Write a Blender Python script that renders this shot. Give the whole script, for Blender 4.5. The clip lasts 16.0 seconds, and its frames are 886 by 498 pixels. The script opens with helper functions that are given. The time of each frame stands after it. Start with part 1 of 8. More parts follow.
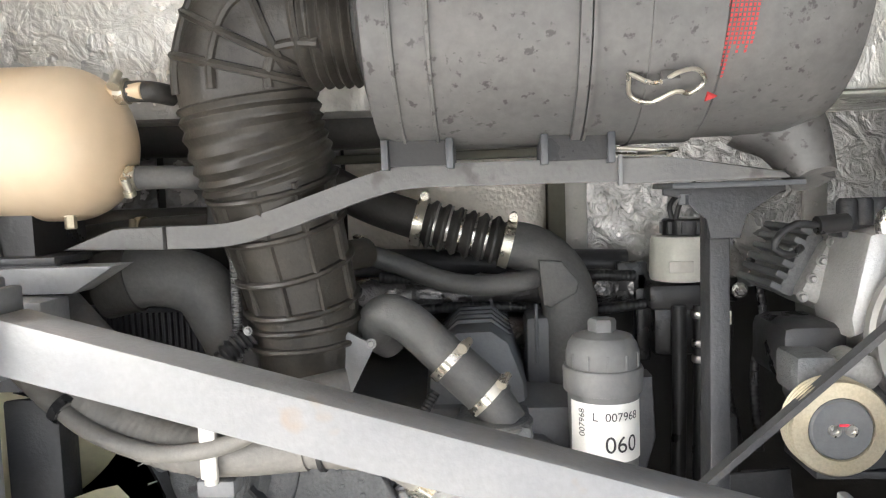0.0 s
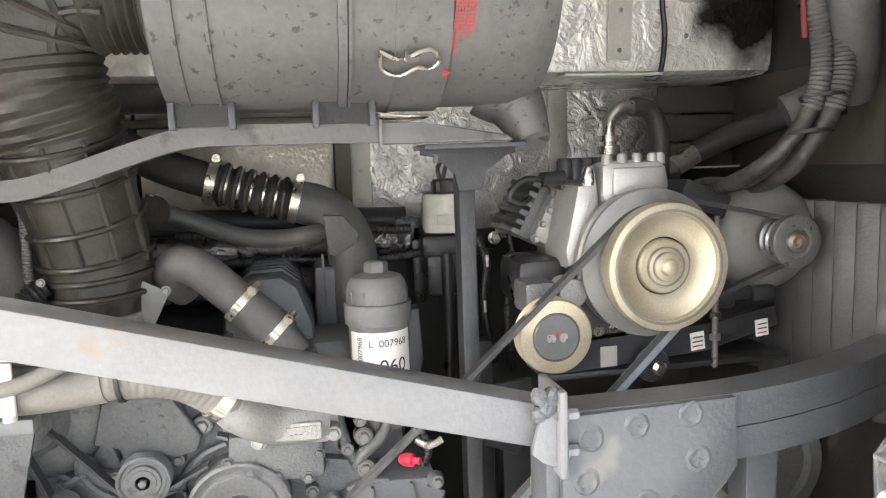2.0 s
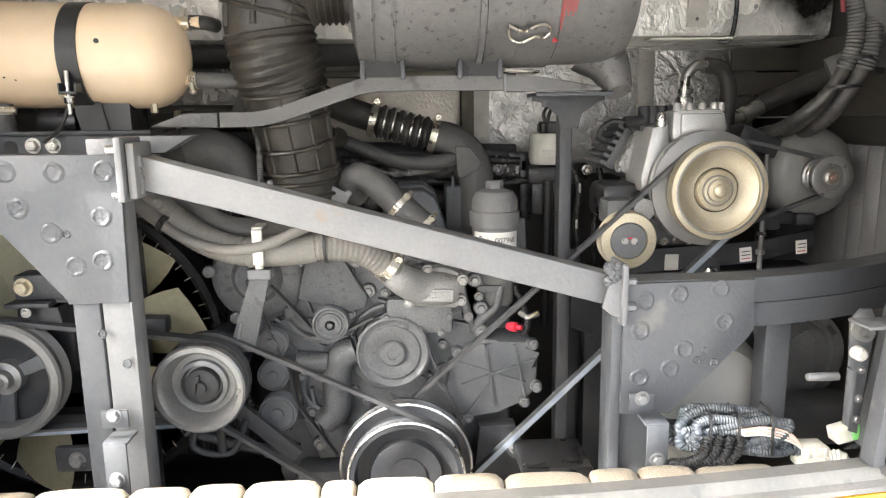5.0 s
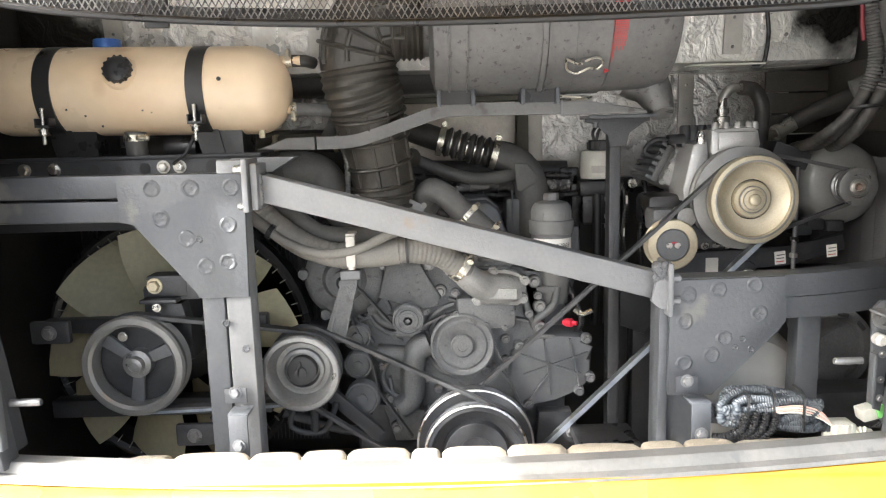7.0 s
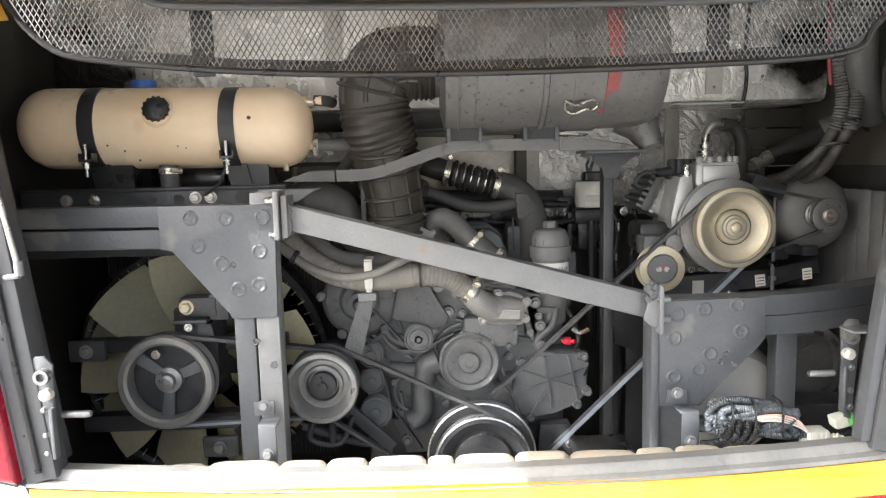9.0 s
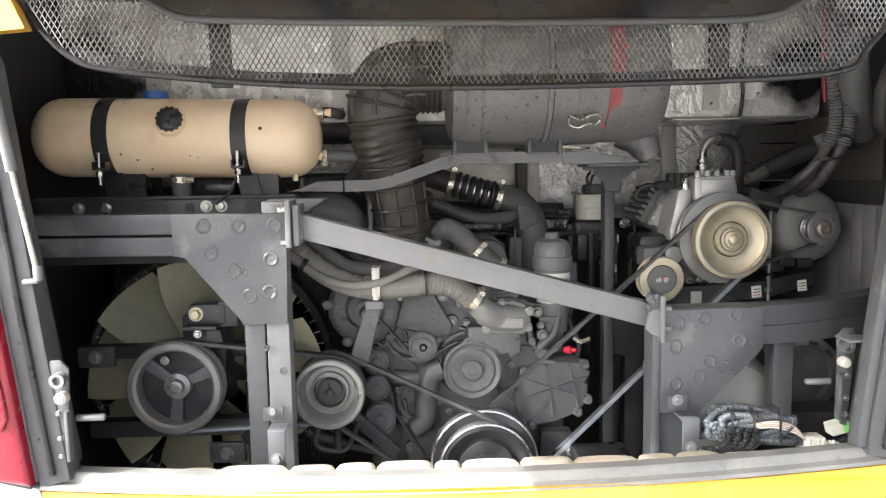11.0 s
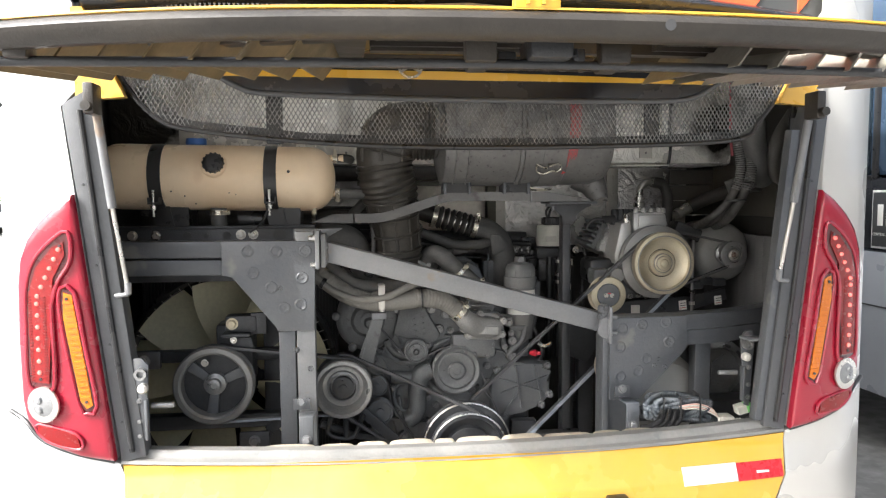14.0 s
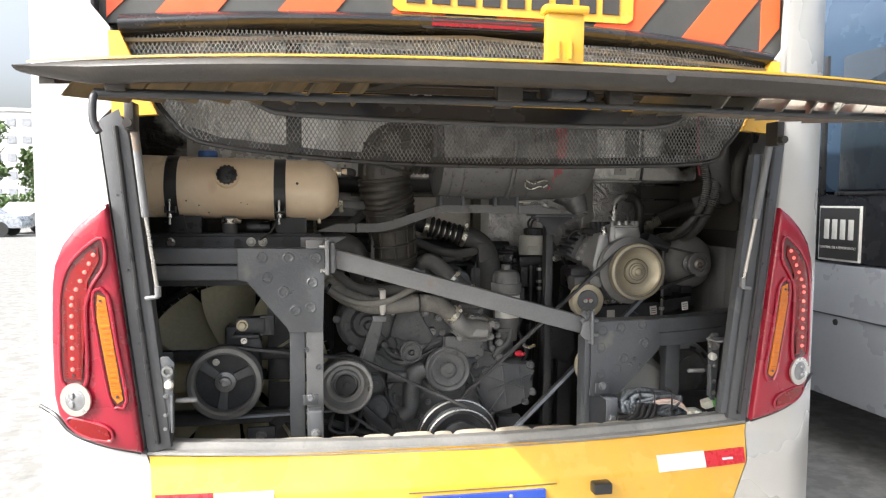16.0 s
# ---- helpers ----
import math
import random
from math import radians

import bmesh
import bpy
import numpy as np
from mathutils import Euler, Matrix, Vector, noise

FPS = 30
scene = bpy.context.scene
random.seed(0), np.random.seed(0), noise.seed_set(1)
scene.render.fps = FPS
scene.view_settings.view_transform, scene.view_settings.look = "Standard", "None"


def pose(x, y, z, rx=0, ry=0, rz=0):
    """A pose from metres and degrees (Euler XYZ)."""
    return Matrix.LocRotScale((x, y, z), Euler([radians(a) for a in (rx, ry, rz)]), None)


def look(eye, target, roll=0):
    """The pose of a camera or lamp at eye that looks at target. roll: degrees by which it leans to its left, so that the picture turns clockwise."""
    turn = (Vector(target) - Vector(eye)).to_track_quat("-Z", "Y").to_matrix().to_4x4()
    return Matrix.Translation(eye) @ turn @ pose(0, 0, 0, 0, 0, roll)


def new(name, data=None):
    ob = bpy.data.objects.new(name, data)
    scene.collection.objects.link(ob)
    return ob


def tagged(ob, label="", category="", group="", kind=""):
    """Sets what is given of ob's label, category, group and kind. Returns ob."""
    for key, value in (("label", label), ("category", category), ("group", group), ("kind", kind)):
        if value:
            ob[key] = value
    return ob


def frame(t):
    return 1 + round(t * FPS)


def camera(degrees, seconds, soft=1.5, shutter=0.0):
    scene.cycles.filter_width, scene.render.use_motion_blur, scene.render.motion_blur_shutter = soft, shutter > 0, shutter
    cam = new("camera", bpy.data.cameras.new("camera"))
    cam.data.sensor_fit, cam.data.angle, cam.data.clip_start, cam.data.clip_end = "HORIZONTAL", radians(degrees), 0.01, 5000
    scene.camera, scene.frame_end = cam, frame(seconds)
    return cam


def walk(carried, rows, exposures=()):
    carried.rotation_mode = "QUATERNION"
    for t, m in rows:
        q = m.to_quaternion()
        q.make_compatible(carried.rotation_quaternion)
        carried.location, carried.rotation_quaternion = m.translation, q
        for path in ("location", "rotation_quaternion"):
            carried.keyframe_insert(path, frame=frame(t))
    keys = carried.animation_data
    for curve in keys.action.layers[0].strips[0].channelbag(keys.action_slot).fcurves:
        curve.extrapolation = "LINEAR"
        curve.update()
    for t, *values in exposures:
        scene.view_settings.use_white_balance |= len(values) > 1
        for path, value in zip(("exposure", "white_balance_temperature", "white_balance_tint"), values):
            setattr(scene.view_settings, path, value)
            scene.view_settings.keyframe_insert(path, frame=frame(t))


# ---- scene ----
cam = camera(64.5, 16.0, soft=1.2)
PATH = [
    (0, (0.124, -0.448, 1.499), (-0.015, 1.541, 1.339), -2.0),
    (0.5, (0.166, -0.495, 1.492), (0.212, 1.497, 1.321), -1.9),
    (1, (0.202, -0.533, 1.484), (0.402, 1.448, 1.298), -1.8),
    (1.5, (0.207, -0.57, 1.484), (0.525, 1.394, 1.276), -1.9),
    (2, (0.171, -0.624, 1.472), (0.549, 1.324, 1.225), -2.0),
    (2.5, (0.121, -0.692, 1.464), (0.519, 1.248, 1.179), -2.1),
    (3, (0.075, -0.754, 1.459), (0.461, 1.184, 1.152), -1.8),
    (3.5, (0.038, -0.805, 1.455), (0.38, 1.138, 1.129), -1.4),
    (4, (0.039, -0.865, 1.455), (0.307, 1.087, 1.114), -1.1),
    (4.5, (0.059, -0.966, 1.453), (0.245, 0.993, 1.096), -0.8),
    (5, (0.071, -1.065, 1.448), (0.176, 0.898, 1.081), -0.8),
    (5.2, (0.068, -1.093, 1.449), (0.144, 0.871, 1.077), -0.9),
    (7.3, (-0.032, -1.336, 1.46), (-0.03, 0.64, 1.149), -1.6),
    (7.5, (-0.043, -1.367, 1.468), (-0.031, 0.608, 1.157), -1.6),
    (8, (-0.054, -1.416, 1.474), (-0.027, 0.563, 1.19), -1.7),
    (8.5, (-0.073, -1.437, 1.478), (-0.032, 0.545, 1.218), -1.6),
    (9, (-0.075, -1.445, 1.485), (-0.034, 0.539, 1.234), -1.5),
    (11.5, (-0.131, -1.521, 1.479), (-0.05, 0.467, 1.269), -0.7),
    (12, (-0.144, -1.589, 1.493), (-0.06, 0.398, 1.278), -0.1),
    (12.5, (-0.166, -1.723, 1.498), (-0.076, 0.264, 1.292), 0.3),
    (13, (-0.189, -1.831, 1.515), (-0.07, 0.157, 1.327), 0.3),
    (13.5, (-0.237, -1.882, 1.523), (-0.066, 0.104, 1.357), -0.2),
    (14, (-0.305, -1.92, 1.525), (-0.069, 0.06, 1.374), -0.4),
    (14.5, (-0.337, -1.952, 1.53), (-0.058, 0.024, 1.395), -0.3),
    (15, (-0.364, -1.986, 1.537), (-0.057, -0.014, 1.411), 0.1),
    (15.5, (-0.409, -2.031, 1.536), (-0.082, -0.062, 1.408), 0.2),
    (16, (-0.468, -2.092, 1.546), (-0.111, -0.128, 1.413), 0.4),
]
EXPOSE = [(0, 2.46, 6150, 9), (1.5, 2.46, 6180, 9), (3.5, 2.44, 6320, 9), (5, 2.22, 6350, 9), (7.5, 1.9, 6230, 9), (9, 1.74, 6230, 9), (11.5, 1.66, 6230, 9), (12.5, 1.38, 6230, 9), (14, 1.1, 6250, 9), (16, 0.77, 6300, 9)]
walk(cam, [(t, look(eye, target, roll)) for t, eye, target, roll in PATH], EXPOSE)

# ---- sky and sun ----
SUN = Vector((-1.05, -0.5, 0.97)).normalized()      # towards the sun
world = bpy.data.worlds.new("world")
scene.world = world
world.use_nodes = True
sky = world.node_tree.nodes.new("ShaderNodeTexSky")
sky.sky_type, sky.sun_disc = "NISHITA", False
sky.sun_elevation = math.asin(SUN.z)
sky.sun_rotation = math.atan2(SUN.x, SUN.y)
sky.air_density, sky.dust_density, sky.ozone_density = 0.9, 8.0, 0.4
haze = world.node_tree.nodes.new("ShaderNodeHueSaturation")      # a hazy, pale sky
haze.inputs["Saturation"].default_value, haze.inputs["Value"].default_value = 0.45, 1.5
world.node_tree.links.new(sky.outputs[0], haze.inputs["Color"])
world.node_tree.links.new(haze.outputs[0], world.node_tree.nodes["Background"].inputs[0])
world.node_tree.nodes["Background"].inputs[1].default_value = 0.17
sun = new("sun", bpy.data.lights.new("sun", "SUN"))
sun.data.energy, sun.data.angle, sun.data.color = 3.6, radians(0.6), (1.0, 0.975, 0.95)
sun.matrix_world = look(SUN * 30, (0, 0, 0))


# ---- materials ----
def material(name, colour, rough=0.6, metal=0.0, second=None, amount=0.5, scale=9.0, grain=0.15, bump=0.15,
             bump_scale=160.0, spots=None, spot_size=40.0, spot_share=0.3, spread=0.0, coat=0.0):
    """A painted, metal or rubber surface: two colours mixed by large stains, fine grain, small spots and relief."""
    m = bpy.data.materials.new(name)
    m.use_nodes = True
    nodes, links = m.node_tree.nodes, m.node_tree.links
    shader = nodes["Principled BSDF"]
    place = nodes.new("ShaderNodeTexCoord").outputs["Object"]

    def texture(size, detail=5.0, roughness=0.6):
        n = nodes.new("ShaderNodeTexNoise")
        n.inputs["Scale"].default_value, n.inputs["Detail"].default_value = size, detail
        n.inputs["Roughness"].default_value = roughness
        links.new(place, n.inputs["Vector"])
        return n.outputs["Fac"]

    def ramp(value, low, high):
        n = nodes.new("ShaderNodeMapRange")
        n.inputs["From Min"].default_value, n.inputs["From Max"].default_value = low, high
        links.new(value, n.inputs["Value"])
        return n.outputs["Result"]

    def mix(kind, fac, a, b):
        n = nodes.new("ShaderNodeMix")
        n.data_type, n.blend_type = "RGBA", kind
        for socket, value in ((n.inputs[0], fac), (n.inputs[6], a), (n.inputs[7], b)):
            if isinstance(value, bpy.types.NodeSocket):
                links.new(value, socket)
            else:
                socket.default_value = value
        return n.outputs[2]

    def times(value, k):
        n = nodes.new("ShaderNodeMath")
        n.operation = "MULTIPLY"
        links.new(value, n.inputs[0])
        n.inputs[1].default_value = k
        return n.outputs[0]

    base = (*colour, 1)
    other = (*(second or [min(1, c * 1.5 + 0.02) for c in colour]), 1)
    stain = ramp(texture(scale), 0.35, 0.7)
    result = mix("MIX", times(stain, amount), base, other)
    fine = ramp(texture(scale * 14, 4), 0.3, 0.75)
    result = mix("MULTIPLY", grain, result, mix("MIX", fine, (0.35, 0.35, 0.35, 1), (1.3, 1.3, 1.3, 1)))
    if spots:
        edge = 0.5 + (0.5 - spot_share) * 0.4
        result = mix("MIX", times(ramp(texture(spot_size, 3), edge, edge + 0.06), 0.85), result, (*spots, 1))
    if spread:
        info = nodes.new("ShaderNodeObjectInfo").outputs["Random"]
        result = mix("MULTIPLY", spread, result, mix("MIX", info, (0.5, 0.5, 0.5, 1), (1.5, 1.5, 1.5, 1)))
    links.new(result, shader.inputs["Base Color"])
    shader.inputs["Metallic"].default_value = metal
    wear = nodes.new("ShaderNodeMapRange")
    wear.inputs["To Min"].default_value, wear.inputs["To Max"].default_value = max(0.03, rough - 0.12), min(1, rough + 0.15)
    links.new(stain, wear.inputs["Value"])
    links.new(wear.outputs["Result"], shader.inputs["Roughness"])
    if coat:
        shader.inputs["Coat Weight"].default_value, shader.inputs["Coat Roughness"].default_value = coat, 0.05
    if bump:
        n = nodes.new("ShaderNodeBump")
        n.inputs["Strength"].default_value, n.inputs["Distance"].default_value = bump, 0.004
        links.new(texture(bump_scale, 3), n.inputs["Height"])
        links.new(n.outputs["Normal"], shader.inputs["Normal"])
    return m


def foil(name, colour, size=22.0, strength=1.0, rough=0.22, pimple=False, metal=0.7):
    """Crinkled aluminium foil: broad folds and fine creases."""
    m = material(name, colour, rough, metal, [c * 0.8 for c in colour], 0.6, 4.0, 0.12, 0)
    nodes, links = m.node_tree.nodes, m.node_tree.links
    place = nodes.new("ShaderNodeTexCoord").outputs["Object"]
    last = None
    for k, (scale, power) in enumerate(((size, strength), (size * 3.1, strength * 0.6))):
        if pimple:
            tex = nodes.new("ShaderNodeTexVoronoi")
            tex.feature = "SMOOTH_F1"
            tex.inputs["Scale"].default_value = scale * 5
            height = tex.outputs["Distance"]
        else:
            tex = nodes.new("ShaderNodeTexNoise")
            tex.inputs["Scale"].default_value, tex.inputs["Detail"].default_value = scale, 4
            tex.inputs["Distortion"].default_value = 1.6
            height = tex.outputs["Fac"]
        links.new(place, tex.inputs["Vector"])
        b = nodes.new("ShaderNodeBump")
        b.inputs["Strength"].default_value, b.inputs["Distance"].default_value = power, 0.012 / (k + 1)
        links.new(height, b.inputs["Height"])
        if last:
            links.new(last, b.inputs["Normal"])
        last = b.outputs["Normal"]
    links.new(last, nodes["Principled BSDF"].inputs["Normal"])
    return m


def glowing(name, colour, strength):
    m = material(name, colour, 0.25, 0, bump=0)
    shader = m.node_tree.nodes["Principled BSDF"]
    shader.inputs["Emission Color"].default_value = (*colour, 1)
    shader.inputs["Emission Strength"].default_value = strength
    return m


def glass(name, colour, rough=0.02, coat=0.0):
    m = bpy.data.materials.new(name)
    m.use_nodes = True
    s = m.node_tree.nodes["Principled BSDF"]
    s.inputs["Base Color"].default_value = (*colour, 1)
    s.inputs["Roughness"].default_value, s.inputs["Metallic"].default_value = rough, 0.0
    s.inputs["Specular IOR Level"].default_value = 0.8
    s.inputs["Coat Weight"].default_value = coat
    return m


FRAME = material("frame_paint", (0.074, 0.079, 0.087), 0.4, 0.0, (0.112, 0.115, 0.117), 0.7, 5, 0.14, 0.25, 110, spots=(0.145, 0.142, 0.135), spot_size=7, spot_share=0.2)
FRAME_DARK = material("dark_frame_paint", (0.045, 0.045, 0.046), 0.45, 0.0, (0.085, 0.08, 0.075), 0.6, 8, 0.15, 0.2)
ARM = material("arm_paint", (0.115, 0.115, 0.113), 0.45, 0.0, (0.175, 0.17, 0.16), 0.6, 9, 0.18, 0.2, 120, spots=(0.07, 0.066, 0.06), spot_size=14, spot_share=0.15)
INTAKE = material("dusty_intake_rubber", (0.03, 0.027, 0.022), 0.42, 0, (0.09, 0.08, 0.065), 0.7, 14, 0.35, 0.25, 120)
ALT_GREY = material("alternator_grey", (0.30, 0.30, 0.285), 0.55, 0.2, (0.22, 0.215, 0.2), 0.6, 6, 0.12, 0.1)
FRAME_LIGHT = material("frame_paint_dusty", (0.165, 0.168, 0.174), 0.42, 0.0, (0.235, 0.235, 0.232), 0.6, 8, 0.14, 0.2, 120, spots=(0.2, 0.15, 0.11), spot_size=9, spot_share=0.1)
DARK = material("dark_steel", (0.035, 0.037, 0.041), 0.4, 0.1, (0.08, 0.079, 0.078), 0.6, 7, 0.25, 0.25)
BLACK = material("black_plastic", (0.018, 0.018, 0.019), 0.35, 0, (0.045, 0.044, 0.042), 0.5, 12, 0.2, 0.12)
RUBBER = material("dusty_rubber", (0.03, 0.029, 0.027), 0.5, 0, (0.095, 0.088, 0.078), 0.7, 12, 0.3, 0.2)
RUBBER_GREY = material("grey_dusty_rubber", (0.085, 0.085, 0.082), 0.6, 0, (0.165, 0.16, 0.15), 0.7, 11, 0.25, 0.2)
HOSE_PALE = material("pale_dusty_hose", (0.15, 0.143, 0.128), 0.65, 0, (0.285, 0.268, 0.24), 0.6, 12, 0.2, 0.2)
BELT = material("belt_rubber", (0.05, 0.051, 0.053), 0.5, 0, (0.13, 0.13, 0.128), 0.5, 20, 0.3, 0.1)
BELT_WORN = material("worn_belt_back", (0.22, 0.25, 0.29), 0.4, 0.1, (0.40, 0.44, 0.48), 0.5, 25, 0.3, 0.05)
CAST = material("cast_aluminium_dusty", (0.125, 0.129, 0.13), 0.5, 0.25, (0.22, 0.219, 0.213), 0.6, 13, 0.3, 0.5, 200, spots=(0.085, 0.083, 0.08), spot_size=24, spot_share=0.16)
CAST_PALE = material("cast_aluminium_pale", (0.33, 0.327, 0.31), 0.5, 0.3, (0.44, 0.43, 0.41), 0.5, 13, 0.25, 0.4, 220, spots=(0.17, 0.165, 0.155), spot_size=30, spot_share=0.1)
ENGINE_GREY = material("engine_plastic_grey", (0.10, 0.106, 0.112), 0.5, 0, (0.19, 0.188, 0.182), 0.6, 9, 0.15, 0.15)
FILTER_GREY = material("filter_plastic", (0.13, 0.132, 0.132), 0.55, 0, (0.22, 0.215, 0.20), 0.6, 8, 0.15, 0.1)
AIR_BOX = material("air_filter_plastic", (0.115, 0.113, 0.109), 0.42, 0, (0.185, 0.177, 0.165), 0.7, 5, 0.25, 0.12, 120, spots=(0.045, 0.042, 0.038), spot_size=60, spot_share=0.22)
TANK = material("tank_plastic", (0.80, 0.655, 0.47), 0.35, 0, (0.74, 0.52, 0.30), 0.6, 3, 0.05, 0.03, 60, spots=(0.50, 0.30, 0.14), spot_size=2.6, spot_share=0.22)
ZINC = material("zinc_steel", (0.62, 0.61, 0.58), 0.3, 0.9, (0.5, 0.46, 0.38), 0.5, 15, 0.12, 0.06)
BRASSY = material("yellow_zinc", (0.58, 0.51, 0.36), 0.42, 0.65, (0.50, 0.47, 0.39), 0.5, 20, 0.25, 0.08)
STEEL = material("worn_steel", (0.30, 0.30, 0.295), 0.38, 0.6, (0.19, 0.187, 0.18), 0.6, 12, 0.25, 0.1)
ALU = material("clean_aluminium", (0.50, 0.497, 0.485), 0.42, 0.6, (0.5, 0.5, 0.48), 0.5, 14, 0.15, 0.2, 240)
CLAMP = material("clamp_steel", (0.70, 0.66, 0.56), 0.3, 0.85, (0.5, 0.47, 0.4), 0.5, 30, 0.1, 0)
FOIL = foil("foil", (0.97, 0.95, 0.91), 19, 1.0, 0.2, metal=0.6)
FOIL_SMOOTH = foil("foil_flat", (0.96, 0.94, 0.88), 10, 0.5, 0.3, metal=0.45)
def blotted(m, centre, radius):
    """A soft-edged dark blot with a ragged border on a surface."""
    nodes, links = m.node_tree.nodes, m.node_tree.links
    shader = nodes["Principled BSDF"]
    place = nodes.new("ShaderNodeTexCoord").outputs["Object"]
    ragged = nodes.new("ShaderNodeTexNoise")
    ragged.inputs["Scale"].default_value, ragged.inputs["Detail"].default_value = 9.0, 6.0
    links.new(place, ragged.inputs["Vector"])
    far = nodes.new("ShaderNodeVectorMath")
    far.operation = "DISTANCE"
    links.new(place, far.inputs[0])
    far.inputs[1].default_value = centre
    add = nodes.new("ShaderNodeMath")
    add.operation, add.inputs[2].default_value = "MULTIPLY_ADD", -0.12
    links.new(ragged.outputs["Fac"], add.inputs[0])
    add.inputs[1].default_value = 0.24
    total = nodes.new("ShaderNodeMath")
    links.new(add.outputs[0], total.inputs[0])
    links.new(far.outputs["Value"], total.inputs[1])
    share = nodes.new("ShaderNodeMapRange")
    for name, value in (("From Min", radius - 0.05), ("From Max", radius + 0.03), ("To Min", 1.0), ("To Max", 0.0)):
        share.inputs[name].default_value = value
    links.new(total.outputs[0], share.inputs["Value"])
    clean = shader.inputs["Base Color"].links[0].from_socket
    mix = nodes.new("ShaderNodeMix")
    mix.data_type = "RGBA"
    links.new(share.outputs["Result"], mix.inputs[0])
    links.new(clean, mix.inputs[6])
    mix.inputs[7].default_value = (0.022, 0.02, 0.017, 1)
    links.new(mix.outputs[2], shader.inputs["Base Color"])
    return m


# a soot stain at the right end, a larger dark blot at the left
BLOTTED_FOIL = blotted(blotted(foil("foil_blotted", (0.96, 0.94, 0.88), 14, 0.8, 0.28, metal=0.4), (1.13, 0.74, 1.79), 0.13), (-1.17, 0.74, 1.72), 0.24)
FOIL_DARK = foil("foil_oily", (0.30, 0.29, 0.28), 16, 1.0, 0.25)
CREAM = foil("pimpled_panel", (0.93, 0.87, 0.78), 26, 0.2, 0.36, True)
CREAM.node_tree.nodes["Principled BSDF"].inputs["Metallic"].default_value = 0.6
CLUTCH = material("worn_clutch_steel", (0.27, 0.267, 0.258), 0.4, 0.5, (0.24, 0.235, 0.22), 0.6, 9, 0.12, 0.06)
GALV = material("galvanised_strip", (0.62, 0.60, 0.55), 0.45, 0.2, (0.42, 0.40, 0.36), 0.5, 10, 0.1, 0.1)
OLIVE = material("olive_primer", (0.13, 0.13, 0.10), 0.6, 0, (0.14, 0.13, 0.09), 0.6, 6, 0.15, 0.15)
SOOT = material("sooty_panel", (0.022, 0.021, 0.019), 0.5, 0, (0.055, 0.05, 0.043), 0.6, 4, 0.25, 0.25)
PAD = material("quilted_cloth", (0.42, 0.365, 0.28), 0.85, 0, (0.54, 0.49, 0.40), 0.6, 14, 0.2, 0.6, 300)
WHITE = material("white_body_paint", (0.54, 0.54, 0.535), 0.25, 0, (0.50, 0.495, 0.48), 0.35, 2, 0.04, 0.02, 40, coat=0.6)
SILVER = material("silver_body_paint", (0.52, 0.505, 0.47), 0.3, 0.25, (0.48, 0.465, 0.42), 0.3, 0.7, 0.03, 0.02, 40, coat=0.6)
YELLOW = material("yellow_body_paint", (0.66, 0.36, 0.022), 0.28, 0, (0.66, 0.42, 0.10), 0.6, 2, 0.04, 0.02, 40, coat=0.8)
RED = material("red_lamp_housing", (0.29, 0.009, 0.026), 0.28, 0, (0.23, 0.007, 0.018), 0.4, 3, 0.04, 0.0, coat=0.5)
RED_LENS = material("red_lens", (0.21, 0.001, 0.002), 0.2, 0, (0.11, 0.001, 0.002), 0.5, 60, 0.3, 0.25, 300, coat=0.3)
AMBER_LENS = material("amber_lens", (0.62, 0.17, 0.003), 0.2, 0, (0.45, 0.10, 0.003), 0.5, 60, 0.3, 0.25, 300, coat=0.5)
CLEAR_LENS = material("clear_lens", (0.2, 0.205, 0.205), 0.15, 0.3, (0.32, 0.32, 0.33), 0.5, 60, 0.3, 0.6, 200, coat=1.0)
# the glow stands in for reflections on the diodes
LED = glowing("led_red_glint", (1.0, 0.16, 0.13), 0.55)
RED_DEEP = material("deep_red_recess", (0.07, 0.006, 0.008), 0.3, 0, (0.05, 0.006, 0.007), 0.5, 8, 0.1, 0, coat=0.5)
BOARD = material("brown_grey_board", (0.045, 0.041, 0.033), 0.5, 0, (0.085, 0.077, 0.062), 0.6, 5, 0.25, 0.2)
BODY_BLACK = material("black_gloss_paint", (0.014, 0.015, 0.018), 0.22, 0, (0.03, 0.03, 0.032), 0.4, 5, 0.06, 0.02, coat=0.1)
BODY_BLACK.node_tree.nodes["Principled BSDF"].inputs["Specular IOR Level"].default_value = 0.45
ORANGE = material("orange_reflective_sheet", (0.78, 0.10, 0.025), 0.4, 0, (0.70, 0.12, 0.05), 0.4, 4, 0.05, 0.05)
STRIPE_DARK = material("dark_stripe_sheet", (0.05, 0.052, 0.05), 0.5, 0, (0.09, 0.09, 0.085), 0.5, 6, 0.1, 0.05)
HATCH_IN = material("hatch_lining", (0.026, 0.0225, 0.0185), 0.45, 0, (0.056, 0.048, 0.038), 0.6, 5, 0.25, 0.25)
OCHRE = material("ochre_brown", (0.17, 0.12, 0.05), 0.55, 0, (0.12, 0.10, 0.07), 0.8, 6, 0.25, 0.15)
FIN_GREY = material("grey_fin", (0.24, 0.225, 0.19), 0.55, 0, (0.17, 0.155, 0.13), 0.6, 6, 0.25, 0.15)
MESH = material("grille_mesh", (0.2, 0.197, 0.19), 0.3, 0.5, (0.36, 0.352, 0.335), 0.6, 15, 0.3, 0.0)
JAMB = material("jamb_rubber_paint", (0.06, 0.063, 0.068), 0.45, 0, (0.10, 0.10, 0.10), 0.5, 6, 0.15, 0.12)
